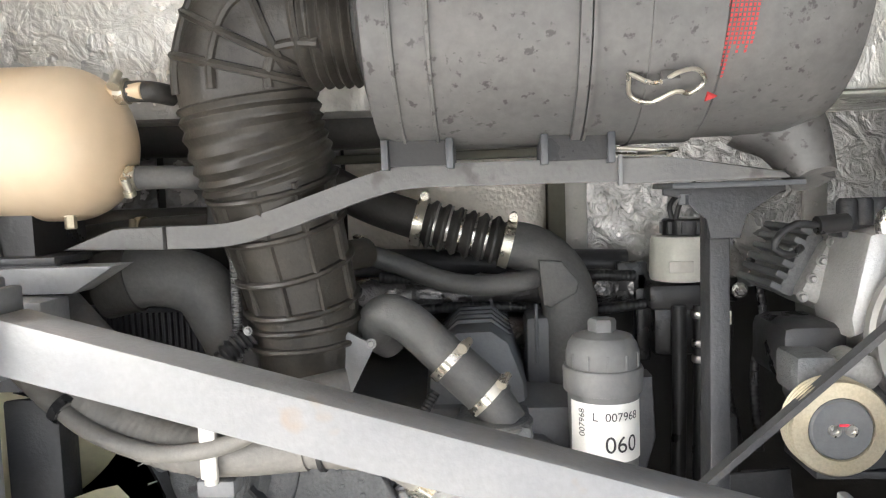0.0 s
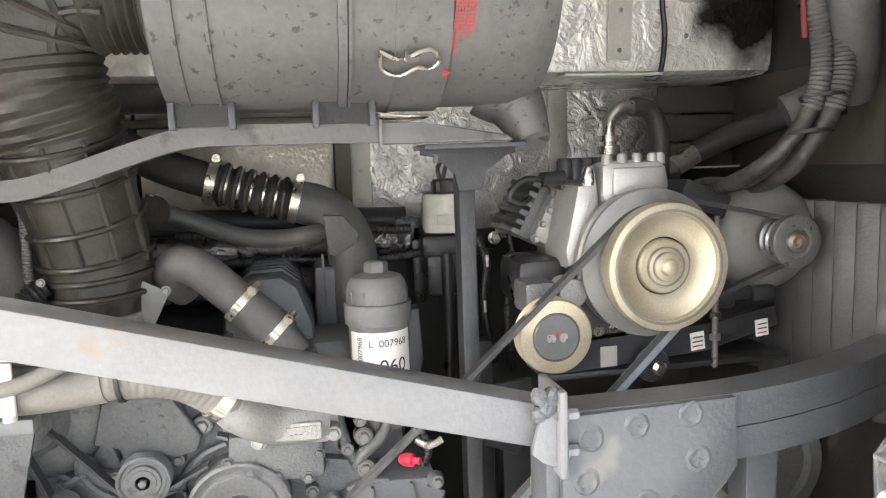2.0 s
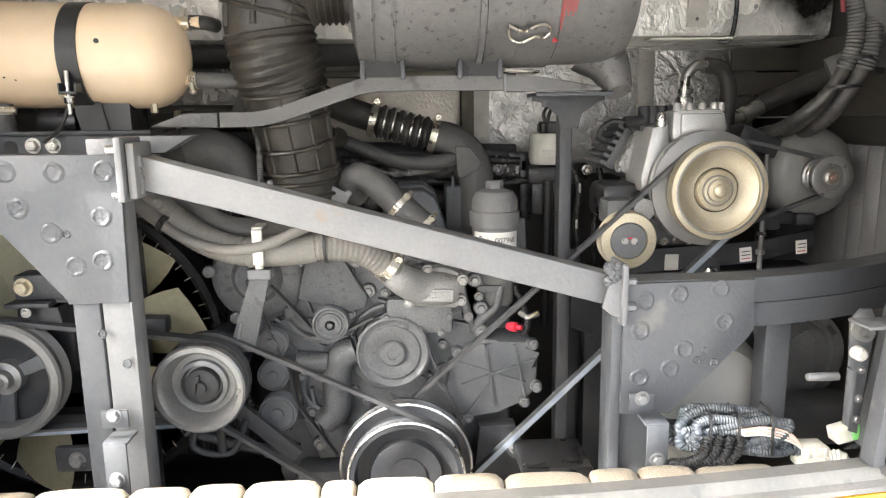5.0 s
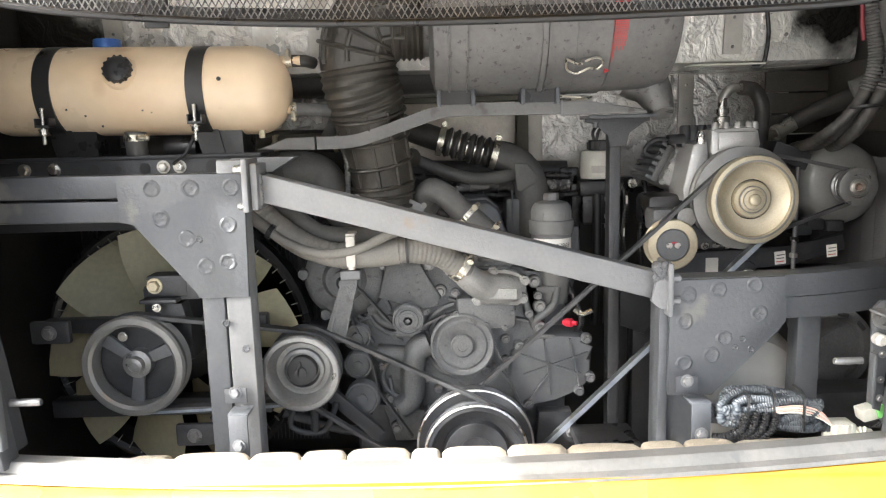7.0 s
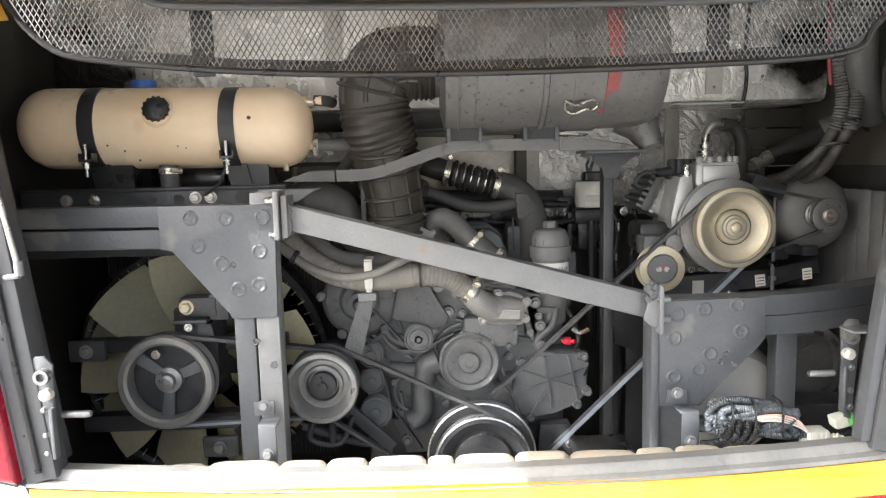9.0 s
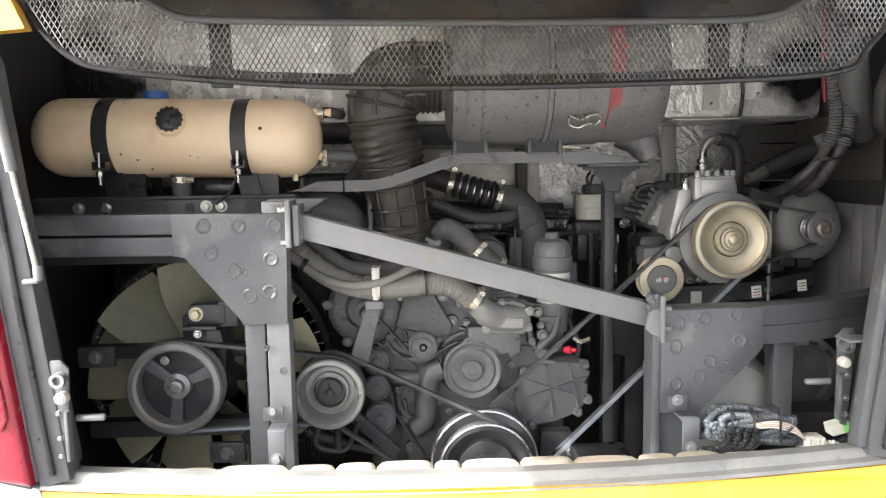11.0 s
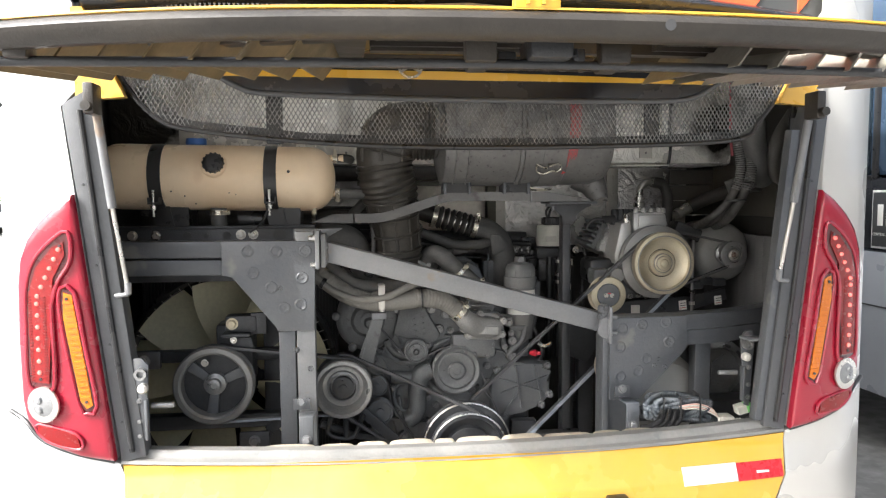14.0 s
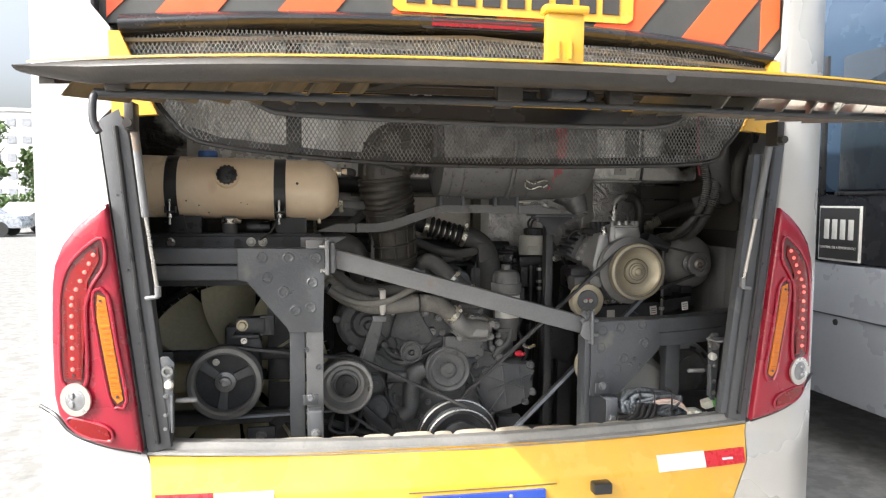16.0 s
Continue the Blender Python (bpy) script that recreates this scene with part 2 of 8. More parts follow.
SILL = material("sill_paint", (0.17, 0.168, 0.16), 0.5, 0, (0.30, 0.288, 0.265), 0.6, 7, 0.15, 0.15, spots=(0.14, 0.14, 0.14), spot_size=15, spot_share=0.15)
LABEL = material("paper_label", (0.78, 0.77, 0.72), 0.6, 0, (0.66, 0.65, 0.6), 0.5, 20, 0.06, 0)
INK = material("ink", (0.03, 0.03, 0.03), 0.6, bump=0)
RED_PRINT = material("red_print", (0.62, 0.05, 0.05), 0.6, 0, (0.4, 0.06, 0.06), 0.5, 40, 0.3, 0)
RED_PLASTIC = material("red_plastic", (0.75, 0.03, 0.06), 0.35, bump=0)
RED_CABLE = material("dusty_red_cable", (0.26, 0.02, 0.035), 0.6, 0, (0.2, 0.08, 0.08), 0.6, 40, 0.3, 0.1)
BLUE_PLASTIC = material("blue_plastic", (0.05, 0.14, 0.42), 0.4, bump=0)
GREEN_PLASTIC = material("green_plastic", (0.18, 0.5, 0.14), 0.4, bump=0)
WHITE_PLASTIC = material("aged_white_plastic", (0.66, 0.65, 0.58), 0.45, 0, (0.5, 0.5, 0.44), 0.6, 12, 0.12, 0.05)
FAN_BEIGE = material("fan_blade_plastic", (0.74, 0.70, 0.50), 0.45, 0, (0.58, 0.55, 0.39), 0.6, 5, 0.15, 0.1)
LOOM = material("corrugated_loom", (0.055, 0.065, 0.075), 0.5, 0, (0.13, 0.135, 0.14), 0.6, 18, 0.2, 0.1)
COPPER = material("bare_wire_pink", (0.65, 0.42, 0.34), 0.5, bump=0)
REFLECT_WHITE = material("reflector_white", (0.80, 0.80, 0.78), 0.35, 0.1, (0.66, 0.67, 0.68), 0.6, 60, 0.2, 0.4, 120)
REFLECT_RED = material("reflector_red", (0.62, 0.02, 0.03), 0.3, 0.1, (0.5, 0.02, 0.03), 0.6, 60, 0.2, 0.4, 120)
PLATE_BLUE = material("plate_blue", (0.02, 0.06, 0.33), 0.35, bump=0)
GROUND = material("worn_stone_paving", (0.235, 0.23, 0.219), 0.85, 0, (0.30, 0.293, 0.278), 0.6, 0.6, 0.6, 1.0, 7, spots=(0.17, 0.166, 0.157), spot_size=5, spot_share=0.4)
BUS_GREY = material("grey_bus_paint", (0.30, 0.315, 0.34), 0.3, 0.1, (0.26, 0.27, 0.29), 0.4, 1.5, 0.05, 0.02, 40, coat=0.6)
BUS_BLUE = material("blue_grey_bus_paint", (0.045, 0.075, 0.12), 0.28, 0.1, (0.042, 0.07, 0.112), 0.2, 1.5, 0.05, 0.02, 40, coat=0.6)
GLASS_DARK = glass("tinted_glass", (0.02, 0.03, 0.04), 0.03, 0.6)
GLASS_CAR = glass("car_glass", (0.03, 0.035, 0.04), 0.05)
CAR_SILVER = material("silver_car_paint", (0.45, 0.48, 0.53), 0.3, 0.3, bump=0, coat=0.6)
TYRE = material("tyre", (0.02, 0.02, 0.02), 0.8, bump=0.1)
LEAF = material("foliage", (0.05, 0.10, 0.02), 0.6, 0, (0.11, 0.17, 0.04), 0.7, 1.5, 0.3, 0)
BARK = material("bark", (0.12, 0.09, 0.06), 0.9, bump=0.5)
CONCRETE = material("pale_render", (0.62, 0.63, 0.63), 0.8, 0, (0.52, 0.53, 0.54), 0.5, 0.3, 0.1, 0)


# ---- building tools ----
def part(name, bm, mat, parent=None, label="", sharp=38):
    """Links a bmesh as one mesh object, under a thing or part where one is given."""
    bmesh.ops.recalc_face_normals(bm, faces=bm.faces)
    limit = radians(sharp)
    for f in bm.faces:
        f.smooth = True
    for e in bm.edges:
        e.smooth = len(e.link_faces) == 2 and e.calc_face_angle(0) < limit
    mesh = bpy.data.meshes.new(name)
    bm.to_mesh(mesh)
    bm.free()
    mesh.materials.append(mat)
    ob = new(name, mesh)
    if parent:
        ob.parent = parent
        if parent.type == "EMPTY":
            ob.matrix_parent_inverse = Matrix.Translation(-parent.location)
    if label:
        ob["label"] = label
    return ob


def thing(name, at, label, category, group="", kind=""):
    e = new(name)
    e.empty_display_size = 0.05
    e.location = at
    return tagged(e, label, category, group, kind)


def fresh():
    return bmesh.new()


def box(bm, centre, size, bevel=0.0, turn=(0, 0, 0)):
    made = bmesh.ops.create_cube(bm, size=1.0)["verts"]
    if bevel:
        for v in made:
            v.co = Vector((v.co.x * size[0], v.co.y * size[1], v.co.z * size[2]))
        edges = list({e for v in made for e in v.link_edges})
        made = bmesh.ops.bevel(bm, geom=edges, offset=bevel, segments=2, profile=0.5, affect="EDGES")["verts"]
        m = pose(*centre, *turn)
        for v in set(made):
            v.co = m @ v.co
    else:
        m = pose(*centre, *turn) @ Matrix.Diagonal((*size, 1))
        for v in made:
            v.co = m @ v.co
    return bm


def prism(bm, outline, y0, y1, bevel=0.0):
    """A plate with its outline in x and z, from y0 to y1."""
    front = [bm.verts.new((x, y0, z)) for x, z in outline]
    back = [bm.verts.new((x, y1, z)) for x, z in outline]
    n = len(outline)
    faces = [bm.faces.new(front), bm.faces.new(back[::-1])]
    for i in range(n):
        faces.append(bm.faces.new((front[i], back[i], back[(i + 1) % n], front[(i + 1) % n])))
    if bevel:
        edges = list({e for f in faces[:2] for e in f.edges})
        bmesh.ops.bevel(bm, geom=edges, offset=bevel, segments=2, profile=0.5, affect="EDGES")
    return bm


def bar(bm, a, b, width, height, up=(0, 0, 1), bevel=0.0):
    """A rectangular bar from a to b; height is measured along up."""
    a, b = Vector(a), Vector(b)
    along = (b - a).normalized()
    side = along.cross(Vector(up)).normalized()
    top = side.cross(along)
    m = Matrix((along, side, top)).transposed().to_4x4()
    m.translation = (a + b) / 2
    tmp = bmesh.new()
    box(tmp, (0, 0, 0), ((b - a).length, width, height), bevel)
    tmp.transform(m)
    merge(bm, tmp)
    return bm


def merge(bm, other):
    table = {v: bm.verts.new(v.co) for v in other.verts}
    for f in other.faces:
        bm.faces.new([table[v] for v in f.verts])
    other.free()
    return bm


def lathe(bm, profile, origin, axis=(0, -1, 0), seg=40):
    """A turned shape: radius and height along the axis, from the origin."""
    turn = Vector((0, 0, 1)).rotation_difference(Vector(axis).normalized()).to_matrix()
    origin = Vector(origin)
    rings = []
    for r, h in profile:
        if r < 1e-5:
            rings.append([bm.verts.new(origin + turn @ Vector((0, 0, h)))])
        else:
            rings.append([bm.verts.new(origin + turn @ Vector((r * math.cos(math.tau * i / seg), r * math.sin(math.tau * i / seg), h))) for i in range(seg)])
    for a, b in zip(rings, rings[1:]):
        for i in range(seg):
            j = (i + 1) % seg
            if len(a) == 1 and len(b) == 1:
                continue
            if len(a) == 1:
                bm.faces.new((a[0], b[j], b[i]))
            elif len(b) == 1:
                bm.faces.new((a[i], a[j], b[0]))
            else:
                bm.faces.new((a[i], a[j], b[j], b[i]))
    for ring in (rings[0], rings[-1]):
        if len(ring) > 1:
            bm.faces.new(ring)
    return bm


def band(profile, origin, axis=(0, -1, 0), seg=40):
    """A turned ring, open in the middle."""
    bm = lathe(bmesh.new(), profile, origin, axis, seg)
    bmesh.ops.delete(bm, geom=[f for f in bm.faces if len(f.verts) > 4], context="FACES_ONLY")
    return bm


def glide(points, step):
    """A smooth line through the points, in short even steps."""
    pts = [Vector(p) for p in points]
    if len(pts) == 2:
        n = max(1, round((pts[1] - pts[0]).length / step))
        return [pts[0].lerp(pts[1], i / n) for i in range(n + 1)]
    ext = [pts[0] * 2 - pts[1]] + pts + [pts[-1] * 2 - pts[-2]]
    out = []
    for p0, p1, p2, p3 in zip(ext, ext[1:], ext[2:], ext[3:]):
        n = max(2, round((p2 - p1).length / step))
        for i in range(n):
            t = i / n
            out.append(0.5 * (2 * p1 + (p2 - p0) * t + (2 * p0 - 5 * p1 + 4 * p2 - p3) * t * t + (3 * p1 - p0 - 3 * p2 + p3) * t ** 3))
    return out + [pts[-1]]


def tube(bm, points, radius, seg=14, step=0.012, ripple=0.0, pitch=0.012):
    """A hose along the points; radius a number, or a function of the share of its length; ripple makes it corrugated."""
    if ripple:
        step = pitch / 5
    line = glide(points, step)
    total = sum((b - a).length for a, b in zip(line, line[1:]))
    normal, run, last, rings = None, 0.0, line[0], []
    for i, p in enumerate(line):
        way = (line[min(i + 1, len(line) - 1)] - line[max(i - 1, 0)]).normalized()
        if normal is None:
            normal = way.orthogonal().normalized()
        normal = (normal - way * normal.dot(way)).normalized()
        other = way.cross(normal)
        run += (p - last).length
        last = p
        r = radius(run / total) if callable(radius) else radius
        if ripple:
            r += ripple * math.sin(math.tau * run / pitch)
        rings.append([bm.verts.new(p + (normal * math.cos(math.tau * k / seg) + other * math.sin(math.tau * k / seg)) * r) for k in range(seg)])
    for a, b in zip(rings, rings[1:]):
        for k in range(seg):
            bm.faces.new((a[k], a[(k + 1) % seg], b[(k + 1) % seg], b[k]))
    bm.faces.new(rings[0])
    bm.faces.new(rings[-1])
    return bm


def hexhead(bm, at, r, axis=(0, -1, 0), h=None, washer=True):
    h = h or r * 0.8
    if washer:
        lathe(bm, [(r * 1.35, 0), (r * 1.35, r * 0.2), (r * 0.9, r * 0.2)], at, axis, 16)
    lathe(bm, [(r, r * 0.2), (r, h), (r * 0.8, h + r * 0.2), (0, h + r * 0.2)], at, axis, 6)
    return bm


def clamp(bm, at, axis, r, width=0.014, screw=(0, 0, 1)):
    """A worm-drive hose clamp: a band and its screw housing."""
    axis = Vector(axis).normalized()
    lathe(bm, [(r, -width / 2), (r + 0.0022, -width / 2), (r + 0.0022, width / 2), (r, width / 2)], at, axis, 28)
    s = Vector(screw)
    s = (s - axis * s.dot(axis)).normalized()
    way = axis.cross(s)
    p = Vector(at) + s * (r + 0.007)
    lathe(bm, [(0.006, -0.013), (0.006, 0.008), (0.0085, 0.008), (0.0085, 0.015), (0, 0.015)], p, way, 10)
    return bm


def hull(circles):
    """The outline of a belt round pulleys, given as x, z, r."""
    pts = sorted({(x + r * math.cos(math.tau * i / 72), z + r * math.sin(math.tau * i / 72)) for x, z, r in circles for i in range(72)})

    def half(seq):
        out = []
        for p in seq:
            while len(out) > 1 and (out[-1][0] - out[-2][0]) * (p[1] - out[-2][1]) - (out[-1][1] - out[-2][1]) * (p[0] - out[-2][0]) <= 0:
                out.pop()
            out.append(p)
        return out[:-1]
    return half(pts) + half(pts[::-1])


def belt(bm, circles, y, width, thick=0.006):
    inner, outer = hull(circles), hull([(x, z, r + thick) for x, z, r in circles])

    def near(p):
        return min(range(len(inner)), key=lambda i: (inner[i][0] - p[0]) ** 2 + (inner[i][1] - p[1]) ** 2)
    n = len(outer)
    cx = sum(p[0] for p in outer) / n
    rows = []
    for i, (x, z) in enumerate(outer):
        a, b = outer[i - 1], outer[(i + 1) % n]
        nx, nz = b[1] - a[1], a[0] - b[0]
        k = math.hypot(nx, nz) or 1
        ix, iz = x - nx / k * thick, z - nz / k * thick
        rows.append([bm.verts.new(c) for c in ((x, y - width / 2, z), (x, y + width / 2, z), (ix, y + width / 2, iz), (ix, y - width / 2, iz))])
    for i in range(n):
        a, b = rows[i], rows[(i + 1) % n]
        for k in range(4):
            bm.faces.new((a[k], a[(k + 1) % 4], b[(k + 1) % 4], b[k]))
    return bm


def rear(x):
    """How far the rear of the bus lies behind its opening's plane, across its width: bowed, with round corners."""
    a = abs(x)
    if a < 0.94:
        return -0.02 * (1 - (a / 0.94) ** 2)
    return 0.09 * ((a - 0.94) / 0.315) ** 3


def lean(x, z):
    """How far the bumper swells out below its top edge."""
    return 0.055 * max(0.0, min(1.0, (0.79 - z) / 0.09)) * (1 - min(1.0, abs(x) / 1.22) ** 3)


def skin(bm, outline, lift=0.0, thick=0.012, shape=rear, cuts=0.03, heights=()):
    """A panel that follows the bowed rear: outline in x and z; lift brings it out towards the back."""
    face = bm.faces.new([bm.verts.new((x, 0, z)) for x, z in outline])
    bmesh.ops.triangulate(bm, faces=[face])
    xs = [p[0] for p in outline]
    k = math.floor(min(xs) / cuts) + 1
    while k * cuts < max(xs):
        bmesh.ops.bisect_plane(bm, geom=bm.verts[:] + bm.edges[:] + bm.faces[:], plane_co=(k * cuts, 0, 0), plane_no=(1, 0, 0), dist=1e-5)
        k += 1
    for h in heights:
        bmesh.ops.bisect_plane(bm, geom=bm.verts[:] + bm.edges[:] + bm.faces[:], plane_co=(0, 0, h), plane_no=(0, 0, 1), dist=1e-5)
    bmesh.ops.remove_doubles(bm, verts=bm.verts, dist=1e-5)
    out = bmesh.ops.extrude_face_region(bm, geom=bm.faces[:])
    moved = {v for v in out["geom"] if isinstance(v, bmesh.types.BMVert)}
    for v in bm.verts:
        v.co.y = shape(v.co.x) - lift + (thick if v in moved else 0) - (lean(v.co.x, v.co.z) if shape is rear else 0)
    return bm


def lettering(name, body, size, m, mat, parent, label=""):
    """Flat writing in the built-in font, turned into a mesh."""
    curve = bpy.data.curves.new(name, "FONT")
    curve.body, curve.size, curve.align_x, curve.align_y, curve.extrude = body, size, "CENTER", "CENTER", 0.0004
    holder = bpy.data.objects.new(name, curve)
    scene.collection.objects.link(holder)
    bpy.context.view_layer.update()
    mesh = bpy.data.meshes.new_from_object(holder.evaluated_get(bpy.context.evaluated_depsgraph_get()))
    bpy.data.objects.remove(holder)
    mesh.transform(m)
    mesh.materials.clear()
    mesh.materials.append(mat)
    ob = new(name, mesh)
    ob.parent = parent
    if parent.type == "EMPTY":
        ob.matrix_parent_inverse = Matrix.Translation(-parent.location)
    if label:
        ob["label"] = label
    return ob


def mirror(outline):
    return [(-x, z) for x, z in outline][::-1]


# ---- ground and the bay's closed walls ----
def sheet(name, x0, x1, y0, y1, z, mat):
    bm = fresh()
    bm.faces.new([bm.verts.new(p) for p in ((x0, y0, z), (x1, y0, z), (x1, y1, z), (x0, y1, z))])
    return part(name, bm, mat)


tagged(sheet("ground", -900, 900, -300, 1500, 0, GROUND), "pale worn stone paving of a parking yard", "ground", kind="structure")
# the ceiling's foil is an added reflector that brightens the bay
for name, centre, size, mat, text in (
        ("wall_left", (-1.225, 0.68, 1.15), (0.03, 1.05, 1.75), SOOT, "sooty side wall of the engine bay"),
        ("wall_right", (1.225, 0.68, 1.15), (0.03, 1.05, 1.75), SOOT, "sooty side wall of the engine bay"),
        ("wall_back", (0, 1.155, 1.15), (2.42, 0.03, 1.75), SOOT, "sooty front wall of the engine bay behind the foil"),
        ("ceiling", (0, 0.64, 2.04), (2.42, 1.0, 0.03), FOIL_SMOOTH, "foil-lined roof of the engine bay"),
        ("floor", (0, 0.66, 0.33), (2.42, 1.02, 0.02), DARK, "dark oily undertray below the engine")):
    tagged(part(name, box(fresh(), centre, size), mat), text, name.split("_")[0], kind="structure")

# foil-lined upper bulkhead, bulging towards the rear
def face_y(z):
    """The front of the upper bulkhead, which leans out towards the rear as it rises."""
    return 0.80 - 0.1 * max(0.0, z - 1.66)


bm = fresh()
section = [(0.83, 1.642), (0.805, 1.65), (0.80, 1.665), (face_y(1.8), 1.8), (face_y(2.02), 2.02), (1.13, 2.02), (1.13, 1.642)]
rows = []
for i in range(61):
    x = -1.2 + 2.4 * i / 60
    rows.append([bm.verts.new((x, y + (0.008 * noise.noise(Vector((x * 6, y * 9, z * 7))) if k in (2, 3, 4) else 0), z)) for k, (y, z) in enumerate(section)])
for a, b in zip(rows, rows[1:]):
    for k in range(len(section)):
        m = (k + 1) % len(section)
        bm.faces.new((a[k], a[m], b[m], b[k]))
bulkhead = tagged(part("bulkhead", bm, BLOTTED_FOIL), "foil-lined upper bulkhead box of the engine bay", "bulkhead", kind="structure")
for x in (-0.93, -0.35, 0.06, 0.835):
    part("foil_strip", bar(fresh(), (x, face_y(1.67) - 0.01, 1.67), (x, face_y(2.0) - 0.01, 2.0), 0.052, 0.005, (0, -1, -0.3)), GALV, bulkhead, "galvanised strip")
    for z in (1.69, 1.77, 1.86, 1.95):
        part("rivet", lathe(fresh(), [(0.005, 0), (0.003, 0.003), (0, 0.003)], (x, face_y(z) - 0.013, z), (0, -1, -0.3), seg=8), STEEL, bulkhead)
for z in (1.72, 1.80, 1.88):
    part("rivet", lathe(fresh(), [(0.006, 0), (0.004, 0.003), (0, 0.003)], (0.99, face_y(z) - 0.006, z), (0, -1, -0.3), seg=8), STEEL, bulkhead)
part("lip_plate", box(fresh(), (0.82, 0.80, 1.641), (0.22, 0.05, 0.006), 0.002), WHITE_PLASTIC, bulkhead, "white plastic lip")
part("cable", tube(fresh(), [(0.93, face_y(1.95) - 0.015, 1.95), (0.925, face_y(1.8) - 0.015, 1.80), (0.935, face_y(1.72) - 0.015, 1.72), (0.925, 0.782, 1.64), (0.90, 0.80, 1.635)], 0.006, 8), BLACK, bulkhead, "black cable")

foil_wall = thing("wall_front", (0.4, 1.13, 0.35), "foil-lined front wall of the bay with riveted strips", "wall", kind="structure")
for name, x0, x1, z0, z1, mat, text in (
        ("foil_panel", 0.285, 0.795, 1.27, 1.645, FOIL, "crinkled aluminium foil"), ("foil_panel", 0.845, 1.12, 1.25, 1.645, FOIL, "crinkled aluminium foil"),
        ("foil_panel", -0.62, -0.21, 1.42, 1.645, FOIL, "crinkled aluminium foil"), ("foil_panel", -1.2, -0.64, 1.45, 1.645, FOIL_DARK, "oily aluminium foil"),
        ("textured_panel", -0.2, 0.246, 1.30, 1.575, CREAM, "cream pimpled sheet"), ("foil_strip", -0.2, 0.26, 1.585, 1.63, GALV, "galvanised strip"),
        ("foil_strip", 0.795, 0.845, 1.25, 1.645, GALV, "galvanised strip"), ("foil_strip", 1.12, 1.165, 1.25, 1.645, GALV, "galvanised strip"),
        ("foil_strip", 0.286, 0.334, 1.27, 1.645, GALV, "galvanised strip"), ("post", 0.247, 0.284, 0.6, 1.645, OLIVE, "olive primed post")):
    y = {"post": 1.10, "foil_strip": 1.119}.get(name, 1.128)
    bm = box(fresh(), ((x0 + x1) / 2, y, (z0 + z1) / 2), (x1 - x0, 0.012 if name != "post" else 0.05, z1 - z0), 0.002)
    if name == "foil_strip":
        for k in range(5):
            z = z0 + (z1 - z0) * (k + 0.5) / 5
            lathe(bm, [(0.005, 0), (0.003, 0.003), (0, 0.003)], ((x0 + x1) / 2, y - 0.006, z), seg=8)
    part(name, bm, mat, foil_wall, text)
part("crossbar", box(fresh(), (0.0, 1.09, 1.578), (0.62, 0.06, 0.018), 0.003), OLIVE, foil_wall, "olive primed crossbar")
for k in range(3):
    part("panel", box(fresh(), (1.105, 0.93, 1.465 + k * 0.066), (0.21, 0.012, 0.062), 0.003), BOARD, foil_wall, "brown-grey boarded panel")
part("panel", box(fresh(), (1.2, 0.7, 1.54), (0.012, 0.46, 0.2), 0.003), BOARD, foil_wall, "brown-grey boarded panel")

for name, pts, r, mat, text in (
        ("foil_pipe", [(-0.45, 1.0, 1.30), (-0.1, 0.98, 1.29), (0.2, 0.98, 1.30), (0.4, 0.99, 1.30)], 0.035, FOIL_DARK, "oily foil-wrapped pipe"),
        ("foil_pipe", [(-0.4, 0.97, 1.22), (0.0, 0.95, 1.215), (0.3, 0.97, 1.22)], 0.03, FOIL_DARK, "oily foil-wrapped pipe"),
        ("cross_tube", [(-1.1, 0.9, 1.64), (-0.4, 0.9, 1.635), (0.05, 0.9, 1.64)], 0.05, RUBBER, "dusty black cross tube"),
        ("cross_tube", [(-0.9, 0.82, 1.445), (-0.5, 0.8, 1.455), (-0.2, 0.8, 1.45)], 0.034, RUBBER, "dusty black cross tube"),
        ("cross_tube", [(-0.3, 1.02, 1.36), (0.4, 1.02, 1.34)], 0.03, DARK, "dark steel cross tube")):
    tagged(part(name, tube(fresh(), pts, r, 16, ripple=0.003 if "foil" in name else 0, pitch=0.06), mat), text + " across the bay", "pipe")


# ---- the bus ----
BULGE = (0.79, 0.775, 0.76, 0.74, 0.72, 0.705, 0.695)
bus = thing("bus", (0, 0, 0), "white city bus with yellow bumper and open engine hatch", "bus")
part("bumper", skin(fresh(), [(-0.94, 0.813)] + [(x / 10, 0.784 + 0.029 * (x / 9.4) ** 2) for x in range(-8, 9, 2)] + [(0.944, 0.813), (0.93, 0.70), (0.86, 0.52), (0.80, 0.36), (-0.80, 0.36), (-0.86, 0.52), (-0.93, 0.70)], 0.006, 0.05, heights=BULGE), YELLOW, bus, "glossy yellow bumper panel")
corner = [(0.948, 0.818), (1.0, 0.838), (1.14, 0.876), (1.185, 0.915), (1.255, 0.945), (1.255, 0.36), (0.806, 0.36), (0.866, 0.52), (0.936, 0.70)]
for text, flip, mat in (("glossy white bumper corner", True, WHITE), ("silver-white bumper corner", False, SILVER)):
    part("bumper_corner", skin(fresh(), mirror(corner) if flip else corner, 0.004, 0.05, heights=BULGE), mat, bus, text)
pillar = [(0.955, 0.83), (1.06, 1.76), (1.02, 1.80), (1.02, 2.02), (1.07, 2.08), (1.09, 3.1), (1.255, 3.1), (1.255, 0.93), (1.185, 0.92), (1.14, 0.88), (1.0, 0.842)]
for flip, mat in ((True, WHITE), (False, SILVER)):
    part("corner_pillar", skin(fresh(), mirror(pillar) if flip else pillar, 0.0, 0.03), mat, bus, "white painted corner pillar")
